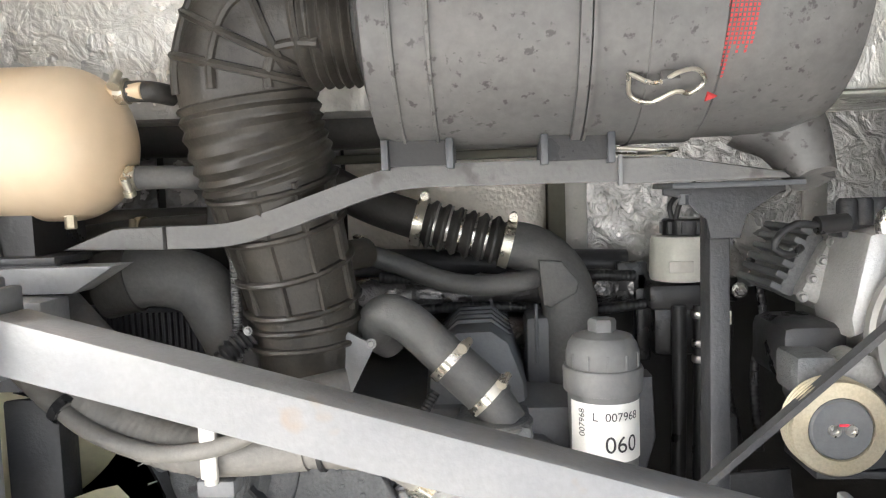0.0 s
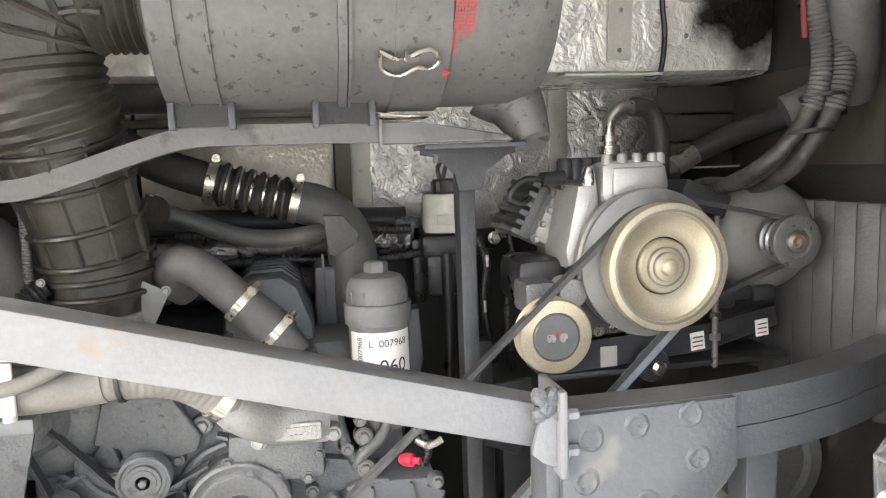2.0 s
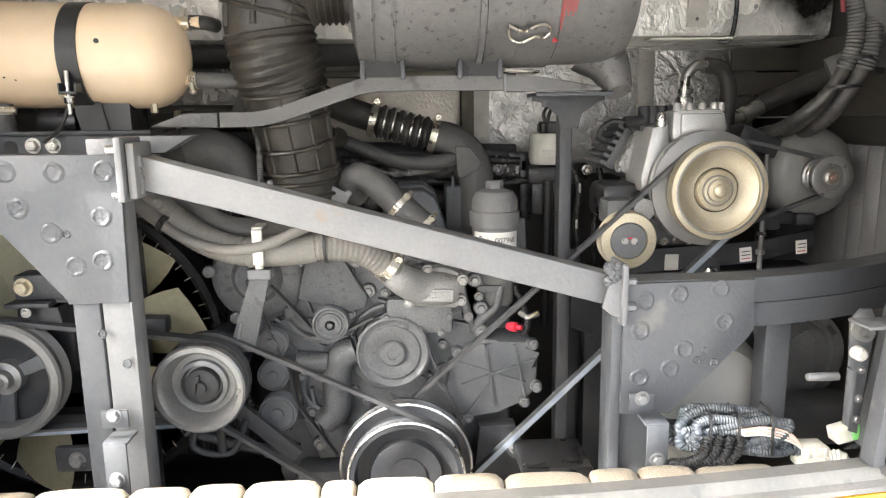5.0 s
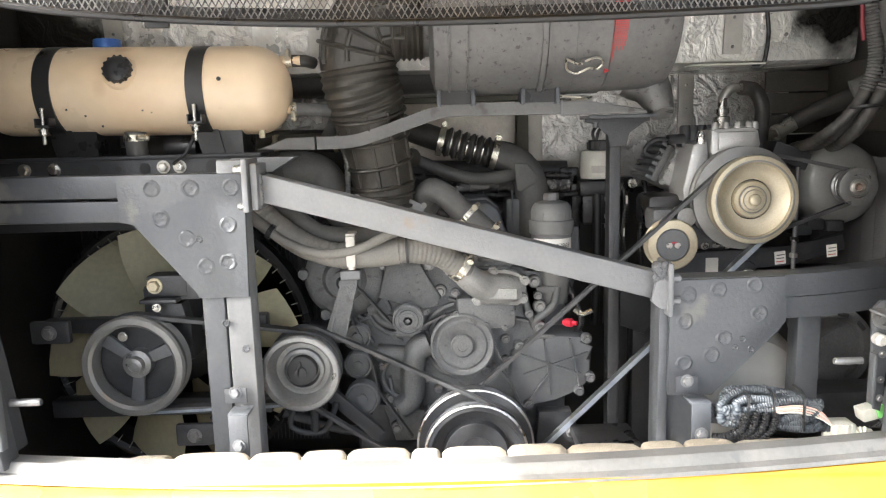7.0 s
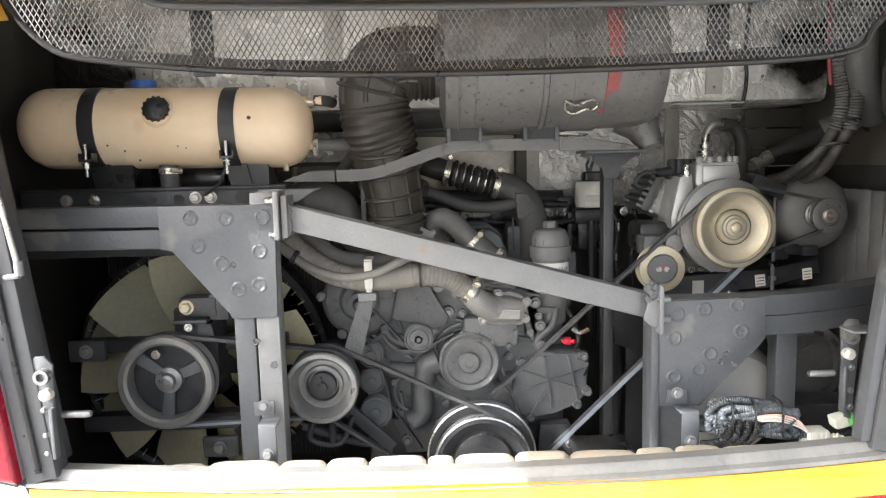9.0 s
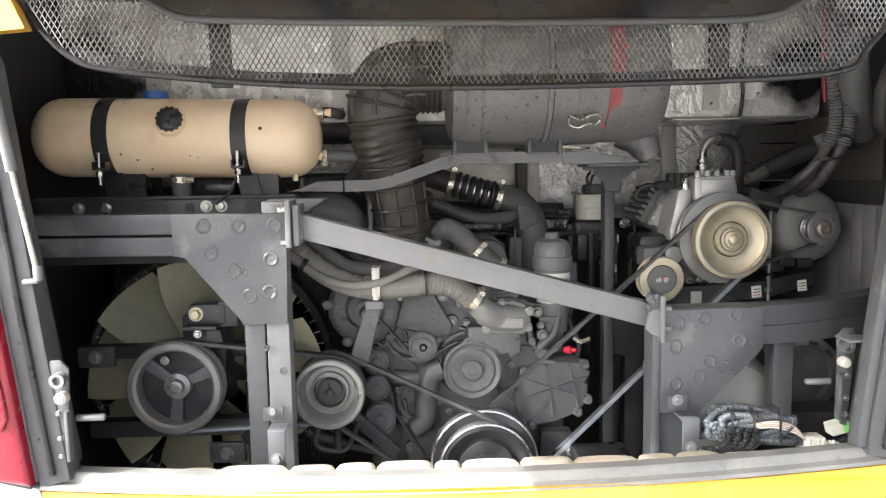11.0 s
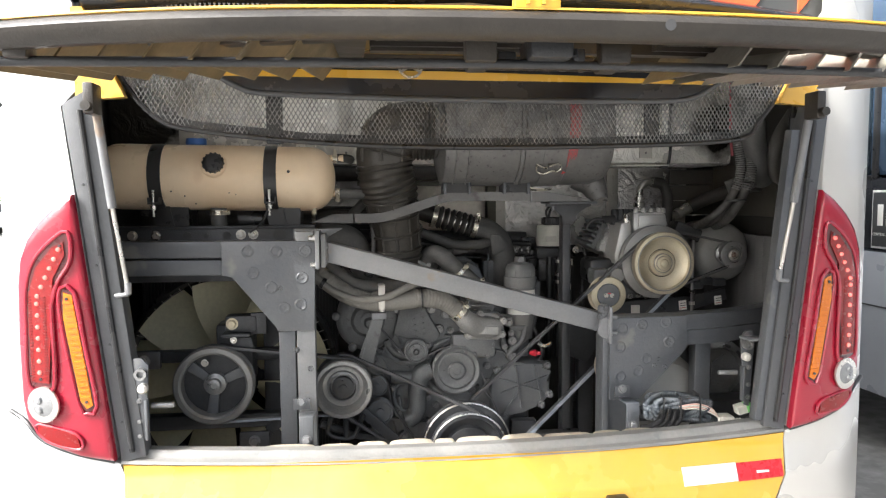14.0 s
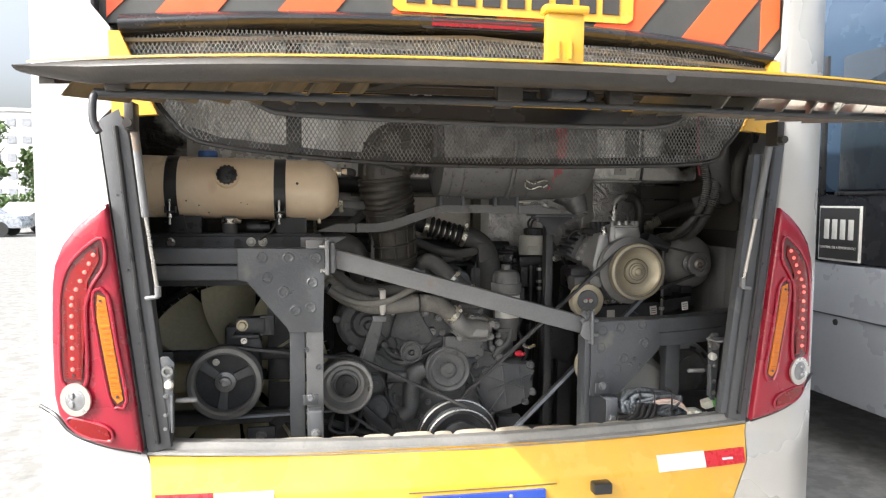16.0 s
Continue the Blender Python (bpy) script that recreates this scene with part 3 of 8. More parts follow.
for s in (-1, 1):
    part("side_panel", box(fresh(), (s * 1.24, 5.15, 1.75), (0.03, 10.1, 2.8), 0.005), WHITE if s < 0 else SILVER, bus, "white painted side panel")
part("roof", box(fresh(), (0, 5.15, 3.12), (2.5, 10.0, 0.06), 0.02), WHITE, bus)
part("front_panel", box(fresh(), (0, 10.13, 1.75), (2.46, 0.04, 2.8), 0.01), WHITE, bus)
part("seam_trim", tube(fresh(), [(-x, rear(x) - 0.008, z) for x, z in ((0.96, 0.826), (1.06, 0.852), (1.15, 0.885), (1.2, 0.93), (1.253, 0.95))], 0.006, 8), BLACK, bus, "black rubber seam")
part("seam_trim", tube(fresh(), [(x, rear(x) - 0.008, z) for x, z in ((0.96, 0.826), (1.06, 0.852), (1.15, 0.885), (1.2, 0.93), (1.253, 0.95))], 0.006, 8), BLACK, bus, "black rubber seam")

def upper(x):
    return rear(x) + 0.05


# upper rear: black moulding, brake light, warning stripes
bm = fresh()
rows = []
for i in range(49):
    x = -1.0 + 2.0 * i / 48
    low, high = 2.045 - 0.055 * abs(x / 1.06) ** 2.2, 2.105 - (0.045 if x < 0 else 0.065) * abs(x / 1.06) ** 2.2
    rows.append([bm.verts.new((x, upper(x) - 0.012 - 0.045 * math.sin(math.pi * k / 8) ** 0.8, low + (high - low) * k / 8)) for k in range(9)] + [bm.verts.new((x, upper(x) + 0.02, high)), bm.verts.new((x, upper(x) + 0.02, low))])
for a, b in zip(rows, rows[1:]):
    for k in range(11):
        bm.faces.new((a[k], a[(k + 1) % 11], b[(k + 1) % 11], b[k]))
part("upper_moulding", bm, BODY_BLACK, bus, "glossy black moulding")
part("moulding_edge", skin(fresh(), [(-1.0, 1.985), (0, 2.033), (1.0, 1.98), (1.0, 1.99), (0, 2.045), (-1.0, 1.995)], 0.03, 0.04, upper), OCHRE, bus, "ochre lower edge")
lamp = part("brake_lamp", skin(fresh(), [(-0.19, 2.072), (-0.15, 2.087), (0.2, 2.087), (0.235, 2.07), (0.2, 2.056), (-0.15, 2.056)], 0.05, 0.05, upper), BODY_BLACK, bus, "high brake lamp")
part("lens", skin(fresh(), [(-0.13, 2.08), (0.17, 2.08), (0.19, 2.07), (0.17, 2.062), (-0.13, 2.062)], 0.056, 0.02, upper), RED_LENS, lamp, "red lens")
panel = part("stripe_panel", skin(fresh(), [(-1.06, 2.04), (-0.2, 2.09), (0.2, 2.09), (1.06, 2.02), (1.085, 3.08), (-1.085, 3.08)], 0.004, 0.03, upper), STRIPE_DARK, bus, "dark rear panel")
for k in range(-8, 9):
    x = k * 0.32 + 0.03
    low = [(x, 2.05), (x + 0.16, 2.05), (x + 0.16 + 0.5, 2.65), (x + 0.5, 2.65)]
    def slide(p):
        return (max(-1.05, min(1.05, p[0])), p[1])
    if low[1][0] > -1.05 and low[0][0] < 1.05:
        left, right = low[0], low[1]
        q = [p for p in low]
        if q[0][0] >= -1.05 and q[2][0] <= 1.05:
            part("stripe", skin(fresh(), q, 0.008, 0.004, upper), ORANGE, panel, "orange reflective stripe")
        else:
            top = min(2.65, 2.05 + (1.05 - q[1][0]) * 1.2) if q[2][0] > 1.05 else 2.65
            if q[0][0] >= -1.05 and top > 2.1:
                shift = (top - 2.05) / 1.2
                part("stripe", skin(fresh(), [q[0], q[1], (q[1][0] + shift, top), (q[0][0] + shift, top)], 0.008, 0.004, upper), ORANGE, panel, "orange reflective stripe")
for x0, z0, x1, z1 in ((-1.04, 2.2, -0.9, 2.36), (-1.04, 2.055, -0.93, 2.17), (0.98, 2.05, 1.05, 2.13)):
    part("stripe", skin(fresh(), [(x0, z0), (x1, z1), (x1, z1 + 0.16), (x0, z0 + 0.16)], 0.008, 0.004, upper), ORANGE, panel, "orange reflective stripe")
notice = part("notice", skin(fresh(), [(-0.22, 2.11), (0.50, 2.11), (0.52, 2.125), (0.52, 2.33), (-0.24, 2.33), (-0.24, 2.125)], 0.014, 0.006, upper), YELLOW, panel, "yellow notice sign")
for k in range(9):
    part("writing_bar", skin(fresh(), [(-0.2 + k * 0.077, 2.135), (-0.145 + k * 0.077, 2.135), (-0.145 + k * 0.077, 2.23), (-0.2 + k * 0.077, 2.23)], 0.018, 0.004, upper), INK, panel, "black unreadable writing")

# the tail lamps, red housings up both corner pillars
def puffed(outline, lift, swell):
    """A moulded cover on the bowed rear: it swells towards its middle and rolls off at its edge."""
    bm = fresh()
    cx, cz = sum(p[0] for p in outline) / len(outline), sum(p[1] for p in outline) / len(outline)
    line = []
    for (ax, az), (bx, bz) in zip(outline, outline[1:] + outline[:1]):
        n = max(1, round(math.hypot(bx - ax, bz - az) / 0.03))
        line += [(ax + (bx - ax) * i / n, az + (bz - az) * i / n) for i in range(n)]
    rows = []
    for share, out in ((1.0, -0.03), (1.0, 0.0), (0.985, 0.45), (0.95, 0.75), (0.88, 0.92), (0.7, 1.0), (0.4, 1.02)):
        row = []
        for x, z in line:
            px, pz = cx + (x - cx) * share, cz + (z - cz) * (share if share > 0.9 else 0.9 * share / 0.88 + (share - 0.88) * 0.1)
            row.append(bm.verts.new((px, rear(px) - (lift + swell * out if out >= 0 else -0.02), pz)))
        rows.append(row)
    n = len(line)
    for a, b in zip(rows, rows[1:]):
        for i in range(n):
            bm.faces.new((a[i], a[(i + 1) % n], b[(i + 1) % n], b[i]))
    bm.faces.new(rows[-1])
    return bm


def lip(outline, lift, r):
    """A rounded bead along an outline on the rear."""
    pts = [(x, rear(x) - lift, z) for x, z in outline + outline[:2]]
    return tube(fresh(), pts, r, 8, 0.015)


def tail_lamp(flip):
    side = (lambda o: mirror(o)) if flip else (lambda o: o)
    s = -1 if flip else 1
    outline = [(0.955, 0.83), (1.035, 1.535), (1.075, 1.508), (1.12, 1.468), (1.16, 1.42), (1.185, 1.365), (1.195, 1.30), (1.2, 1.15), (1.197, 0.99), (1.185, 0.94), (1.16, 0.905), (1.11, 0.873), (1.04, 0.848)]
    house = part("tail_lamp", puffed(side(outline), 0.018, 0.011), RED, bus, "glossy red tail lamp housing")
    led = [(1.098, 1.035), (1.165, 1.037), (1.168, 1.20), (1.163, 1.29), (1.14, 1.36), (1.09, 1.415), (1.045, 1.44), (1.04, 1.37), (1.075, 1.31), (1.094, 1.25)]
    amb = [(0.990, 0.985), (1.014, 0.967), (1.036, 0.995), (1.072, 1.22), (1.068, 1.296), (1.034, 1.283), (1.014, 1.15)]
    for shape in (led, amb):
        part("recess", skin(fresh(), side(shape), 0.0345, 0.02), RED_DEEP, house, "dark red recess")
        part("lip", lip(side(shape), 0.034, 0.0055), RED, house, "rounded red lip")
    inner = [(1.108, 1.047), (1.155, 1.049), (1.158, 1.20), (1.153, 1.285), (1.131, 1.348), (1.085, 1.40), (1.056, 1.415), (1.053, 1.38), (1.086, 1.32), (1.104, 1.255)]
    part("red_lens", skin(fresh(), side(inner), 0.038, 0.012), RED_LENS, house, "red light strip, its diodes given a glow for glints")
    for a, b, count in (((1.133, 1.075), (1.132, 1.255), 7), ((1.13, 1.275), (1.068, 1.395), 6)):
        for i in range(count):
            x, z = a[0] + (b[0] - a[0]) * i / (count - 1), a[1] + (b[1] - a[1]) * i / (count - 1)
            part("diode", lathe(fresh(), [(0.0062, 0), (0.005, 0.004), (0, 0.006)], (s * x, rear(x) - 0.038, z), seg=10), LED, house)
    for i in range(30):
        z = 1.055 + 0.0075 * i
        for x in (1.1125, 1.1515):
            part("prism_rib", box(fresh(), (s * x, rear(x) - 0.039, z), (0.008, 0.003, 0.0035)), RED_LENS, house)
    part("amber_lens", skin(fresh(), side([(0.999, 0.988), (1.014, 0.979), (1.029, 1.0), (1.064, 1.22), (1.061, 1.285), (1.04, 1.277), (1.022, 1.15)]), 0.037, 0.012), AMBER_LENS, house, "amber indicator lens")
    for i in range(17):
        x, z = 1.0165 + 0.0021 * i, 1.01 + 0.0155 * i
        part("rib", box(fresh(), (s * x, rear(x) - 0.038, z), (0.024, 0.004, 0.005)), AMBER_LENS, house)
    ring = part("reversing_lamp", lathe(fresh(), [(0.04, 0), (0.047, 0.006), (0.047, 0.012), (0.04, 0.012)], (s * 1.124, rear(1.124) - 0.028, 0.99), (s * 0.35, -1, 0), 28), ZINC, house, "round reversing lamp ring")
    bm = lathe(fresh(), [(0.04, 0), (0.038, 0.01), (0.02, 0.015), (0, 0.016)], (s * 1.124, rear(1.124) - 0.028, 0.99), (s * 0.35, -1, 0), 28)
    for dx, dz in ((-0.013, 0.013), (0.013, 0.013), (-0.013, -0.013), (0.013, -0.013)):
        lathe(bm, [(0.011, 0), (0.008, 0.005), (0, 0.006)], (s * 1.124 + dx, rear(1.124) - 0.04, 0.99 + dz), (s * 0.35, -1, 0), 12)
    part("lens", bm, CLEAR_LENS, house, "clear lens")
    bead = [(1.035, 0.872), (1.11, 0.886), (1.15, 0.915), (1.145, 0.937), (1.045, 0.912)]
    part("reflector", skin(fresh(), side(bead), 0.035, 0.02), RED_LENS, house, "red reflector")
    part("lip", lip(side(bead), 0.033, 0.004), RED, house, "rounded red lip")
    for x, z in ((1.131, 1.058), (1.064, 1.405), (1.014, 0.998), (1.053, 1.268)):
        part("screw", lathe(fresh(), [(0.004, 0), (0.004, 0.003), (0, 0.003)], (s * x, rear(x) - 0.038, z), seg=8), INK, house)


tail_lamp(True)
tail_lamp(False)

# opening: jambs, sill, reflectors, number plate
jamb = [(0.945, 0.82), (1.055, 1.765), (1.0, 1.80), (0.975, 1.72), (0.88, 0.835)]
for flip in (True, False):
    j = part("jamb", prism(fresh(), mirror(jamb) if flip else jamb, -0.004, 0.05, 0.004), JAMB, bus, "dark grey jamb of the hatch opening")
    s = -1 if flip else 1
    part("jamb_return", prism(fresh(), mirror([(0.955, 0.82), (1.06, 1.76), (1.045, 1.76), (0.93, 0.82)]) if flip else [(0.955, 0.82), (1.06, 1.76), (1.045, 1.76), (0.93, 0.82)], 0.052, 0.16), JAMB, j)
    strip = [(0.858, 0.85), (0.879, 0.85), (0.974, 1.71), (0.948, 1.71)]
    # right side only: sunlight on the inner edge put in as a paler strip
    if not flip:
        part("inner_edge", prism(fresh(), strip, 0.004, 0.04, 0.002), FRAME, j, "inner edge strip, paler for the sunlit jamb")
    part("seal", tube(fresh(), [(s * 0.915, -0.008, 0.85), (s * 0.965, -0.008, 1.3), (s * 1.01, -0.008, 1.75)], 0.007, 8), BLACK, j, "rubber seal")
    for k in range(4):
        z = 0.93 + k * 0.21
        part("rivet", lathe(fresh(), [(0.004, 0), (0.003, 0.003), (0, 0.003)], (s * (0.93 + (z - 0.84) * 0.112), -0.003, z), seg=8), DARK, j)
bm = fresh()
section = [(0.02, 0.79), (0.0, 0.813), (-0.008, 0.818), (-0.004, 0.825), (0.012, 0.829), (0.016, 0.842), (0.024, 0.848), (0.06, 0.846), (0.065, 0.68), (0.04, 0.68)]
rows = []
for i in range(41):
    x = -0.945 + 1.89 * i / 40
    rows.append([bm.verts.new((x, y + rear(x), z - 0.029 * (1 - (x / 0.945) ** 2))) for y, z in section])
for a, b in zip(rows, rows[1:]):
    for k in range(len(section)):
        m = (k + 1) % len(section)
        bm.faces.new((a[k], a[m], b[m], b[k]))
sill = part("sill", bm, SILL, bus, "scuffed grey sill of the opening")
for x0, x1, mat in ((0.605, 0.775, REFLECT_WHITE), (0.777, 0.925, REFLECT_RED), (-0.92, -0.76, REFLECT_RED), (-0.757, -0.59, REFLECT_WHITE)):
    z = 0.72 if x0 > 0 else 0.69
    part("reflector", skin(fresh(), [(x0, z - 0.027), (x1, z - 0.025), (x1, z + 0.022), (x0, z + 0.02)], 0.0095, 0.006, heights=BULGE), mat, bus, "reflective strip")
    if mat is REFLECT_RED:
        part("writing_bar", skin(fresh(), [(x0 + 0.06, z - 0.008), (x0 + 0.1, z - 0.008), (x0 + 0.1, z - 0.002), (x0 + 0.06, z - 0.002)], 0.0125, 0.004), REFLECT_WHITE, bus)
plate = part("number_plate", skin(fresh(), [(-0.16, 0.53), (0.22, 0.53), (0.22, 0.645), (-0.16, 0.645)], 0.018, 0.012), REFLECT_WHITE, bus, "number plate with blank dark bars")
part("plate_band", skin(fresh(), [(-0.16, 0.645), (0.22, 0.645), (0.22, 0.673), (-0.16, 0.673)], 0.019, 0.012), PLATE_BLUE, plate, "blue band")
for k in range(7):
    part("writing_bar", skin(fresh(), [(-0.14 + k * 0.05, 0.56), (-0.11 + k * 0.05, 0.56), (-0.11 + k * 0.05, 0.62), (-0.14 + k * 0.05, 0.62)], 0.022, 0.004), INK, plate)
for x in (-0.05, 0.11):
    part("screw", lathe(fresh(), [(0.007, 0), (0.005, 0.004), (0, 0.004)], (x, rear(x) - lean(x, 0.66) - 0.019, 0.66), seg=10), ZINC, plate)
part("plate_light", box(fresh(), (0.40, rear(0.4) - 0.07, 0.668), (0.06, 0.05, 0.035), 0.006), BLACK, bus, "black plate light")
part("bumper_groove", skin(fresh(), [(-0.2, 0.686), (0.26, 0.686), (0.26, 0.682), (-0.2, 0.682)], 0.0075, 0.003), OCHRE, bus)

# expanded-metal grille under the moulding, with the badge bar across it
GR = [(-1.0, 2.03), (-0.985, 1.965), (-0.905, 1.82), (-0.83, 1.735), (-0.737, 1.703), (-0.45, 1.672), (-0.126, 1.657), (0.35, 1.66), (0.772, 1.680), (0.855, 1.735), (0.929, 1.835), (0.985, 1.965), (1.0, 2.03)]


def grille_y(x):
    return 0.035 - 0.05 * (1 - (x / 1.0) ** 2)


def clip(p, d):
    """The stretch of a line inside the grille's outline."""
    cuts = []
    for (ax, az), (bx, bz) in zip(GR, GR[1:] + GR[:1]):
        ex, ez = bx - ax, bz - az
        k = d[0] * ez - d[1] * ex
        if abs(k) > 1e-9:
            t = ((ax - p[0]) * ez - (az - p[1]) * ex) / k
            u = ((ax - p[0]) * d[1] - (az - p[1]) * d[0]) / k
            if 0 <= u < 1:
                cuts.append(t)
    cuts.sort()
    return [(a, b) for a, b in zip(cuts[::2], cuts[1::2]) if b - a > 0.004]


grille = part("grille", tube(fresh(), [(x, grille_y(x), z) for x, z in GR], 0.007, 8), BLACK, bus, "black rim of the grille")
bm = fresh()
PW, PH = 0.0123, 0.0207
for s in (-1, 1):
    d = (s * PW / 2, PH / 2)
    n = math.hypot(*d)
    for k in range(-112, 113):
        for a, b in clip((k * PW, 1.85), d):
            steps = 3
            for i in range(steps):
                t0, t1 = a + (b - a) * i / steps, a + (b - a) * (i + 1) / steps
                pa, pb = (k * PW + d[0] * t0, 1.85 + d[1] * t0), (k * PW + d[0] * t1, 1.85 + d[1] * t1)
                va, vb = Vector((pa[0], grille_y(pa[0]) + s * 0.0012, pa[1])), Vector((pb[0], grille_y(pb[0]) + s * 0.0012, pb[1]))
                side = Vector((d[1], 0, -d[0])) / n * 0.0009
                deep = Vector((0, 0.0028, 0))
                q = [bm.verts.new(p) for p in (va - side, va + side, va + side + deep, va - side + deep, vb - side, vb + side, vb + side + deep, vb - side + deep)]
                for f in ((0, 1, 5, 4), (1, 2, 6, 5), (2, 3, 7, 6), (3, 0, 4, 7)):
                    bm.faces.new([q[c] for c in f])
tagged(part("wire_mesh", bm, MESH, grille, "expanded metal mesh"), kind="stuff")
for (ax, az), (bx, bz) in zip(GR[3:9], GR[4:10]):
    part("bottom_flange", bar(fresh(), (ax, grille_y(ax) + 0.016, az + 0.013), (bx, grille_y(bx) + 0.016, bz + 0.013), 0.004, 0.024), BLACK, grille, "dark folded flange")
for x in (-0.53, 0.545):
    part("grille_bracket", box(fresh(), (x, 0.06, 1.84), (0.045, 0.012, 0.34), 0.003), BLACK, grille, "black grille bracket")
badge = part("badge_bar", skin(fresh(), [(-0.68, 1.855), (-0.62, 1.812), (-0.55, 1.793), (0, 1.779), (0.55, 1.782), (0.62, 1.793), (0.72, 1.845), (0.7, 1.9), (0, 1.91), (-0.66, 1.905)], 0.03, 0.045, grille_y), BODY_BLACK, grille, "glossy black badge bar")
part("badge_lip", tube(fresh(), [(x, grille_y(x) - 0.028, z) for x, z in ((-0.68, 1.855), (-0.65, 1.832), (-0.61, 1.810), (-0.55, 1.795), (-0.3, 1.785), (0, 1.780), (0.3, 1.780), (0.55, 1.784), (0.63, 1.795), (0.68, 1.82), (0.72, 1.848))], 0.008, 10), JAMB, grille, "grey rounded lip")
part("badge_stripe", skin(fresh(), [(-0.66, 1.838), (0, 1.83), (0.69, 1.83), (0.66, 1.84), (0, 1.852), (-0.64, 1.857)], 0.034, 0.006, grille_y), YELLOW, grille, "yellow stripe")
bm = fresh()
for a in range(3):
    ang = math.radians(90 + a * 120)
    bar(bm, (-0.165, grille_y(0) - 0.036, 1.865), (-0.165 + 0.03 * math.cos(ang), grille_y(0) - 0.036, 1.865 + 0.03 * math.sin(ang)), 0.006, 0.006, (0, 1, 0))
for i in range(24):
    a0, a1 = math.tau * i / 24, math.tau * (i + 1) / 24
    bar(bm, (-0.165 + 0.03 * math.cos(a0), grille_y(0) - 0.036, 1.865 + 0.03 * math.sin(a0)), (-0.165 + 0.03 * math.cos(a1), grille_y(0) - 0.036, 1.865 + 0.03 * math.sin(a1)), 0.006, 0.007, (0, 1, 0))
part("emblem", bm, ZINC, grille, "round chrome emblem")
for k in range(9):
    x = -0.09 + k * 0.042
    part("writing_bar", box(fresh(), (x, grille_y(x) - 0.036, 1.872), (0.026, 0.006, 0.03), 0.004), ZINC, grille, "chrome letter shape")
for s in (-1, 1):
    part("corner_fillet", skin(fresh(), [(s * 0.90, 1.785), (s * 1.02, 1.775), (s * 1.025, 2.01), (s * 0.995, 2.01), (s * 0.98, 1.93)][::s], 0.004, 0.03), YELLOW, bus, "yellow corner fillet")

# the hatch, swung up to lie level over the opening
H_NEAR, H_FAR, H_Z0, H_Z1 = -0.955, -0.03, 1.772, 1.895


def hatch_edge(x):
    return H_NEAR + 0.185 * abs(x / 0.95) ** 2.6


def hatch_z(x, y):
    near = hatch_edge(x)
    return H_Z0 + (H_Z1 - H_Z0) * (y - near) / (H_FAR - near)


def slab(x0, x1, f0, f1, z0, z1, n=40):
    """A piece of the hatch: across x, from share f0 to f1 of its depth, between heights over its plane."""
    bm = fresh()
    rows = []
    for i in range(n + 1):
        x = x0 + (x1 - x0) * i / n
        near = hatch_edge(x)
        ya, yb = near + (H_FAR - near) * f0, near + (H_FAR - near) * f1
        rows.append([bm.verts.new(p) for p in ((x, ya, hatch_z(x, ya) + z0), (x, ya, hatch_z(x, ya) + z1), (x, yb, hatch_z(x, yb) + z1), (x, yb, hatch_z(x, yb) + z0))])
    for a, b in zip(rows, rows[1:]):
        for k in range(4):
            bm.faces.new((a[k], a[(k + 1) % 4], b[(k + 1) % 4], b[k]))
    bm.faces.new(rows[0])
    bm.faces.new(rows[-1])
    return bm


hatch = part("hatch", slab(-0.945, 0.945, 0.046, 0.10, 0.0, 0.005), YELLOW, bus, "raised engine hatch, yellow outside and dark inside")
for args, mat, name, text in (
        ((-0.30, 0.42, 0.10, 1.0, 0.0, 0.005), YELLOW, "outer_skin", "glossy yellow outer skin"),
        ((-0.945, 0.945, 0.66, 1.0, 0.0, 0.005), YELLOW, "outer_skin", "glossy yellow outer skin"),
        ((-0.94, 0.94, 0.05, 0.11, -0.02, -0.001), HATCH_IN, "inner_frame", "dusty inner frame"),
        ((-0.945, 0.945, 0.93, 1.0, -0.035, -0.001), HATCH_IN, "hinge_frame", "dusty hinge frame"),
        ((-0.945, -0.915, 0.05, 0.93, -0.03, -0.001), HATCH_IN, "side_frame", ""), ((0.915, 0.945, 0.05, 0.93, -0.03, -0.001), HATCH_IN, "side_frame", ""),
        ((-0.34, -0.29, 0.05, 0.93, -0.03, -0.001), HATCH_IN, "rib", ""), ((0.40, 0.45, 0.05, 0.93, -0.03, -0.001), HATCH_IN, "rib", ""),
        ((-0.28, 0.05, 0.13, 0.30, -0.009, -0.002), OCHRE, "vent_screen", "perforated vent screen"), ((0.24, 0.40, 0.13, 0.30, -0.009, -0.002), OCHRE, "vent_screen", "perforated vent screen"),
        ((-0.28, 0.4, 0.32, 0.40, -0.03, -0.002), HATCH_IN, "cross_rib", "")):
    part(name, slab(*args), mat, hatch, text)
bm = fresh()
rows = []
for i in range(73):
    x = -0.975 + 1.95 * i / 72
    thin = min(1.0, 0.12 + (0.975 - abs(x)) / 0.16) ** 0.7
    near = hatch_edge(x)
    rows.append([bm.verts.new((x, near + dy, hatch_z(x, near) + dz * thin + 0.004)) for dy, dz in ((0.0, 0.002), (-0.01, -0.004), (-0.014, -0.012), (-0.008, -0.026), (0.008, -0.036), (0.03, -0.034), (0.042, -0.02), (0.045, 0.0))])
for a, b in zip(rows, rows[1:]):
    for k in range(8):
        bm.faces.new((a[k], a[(k + 1) % 8], b[(k + 1) % 8], b[k]))
bm.faces.new(rows[0]), bm.faces.new(rows[-1])
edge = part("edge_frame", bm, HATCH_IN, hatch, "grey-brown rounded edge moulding")
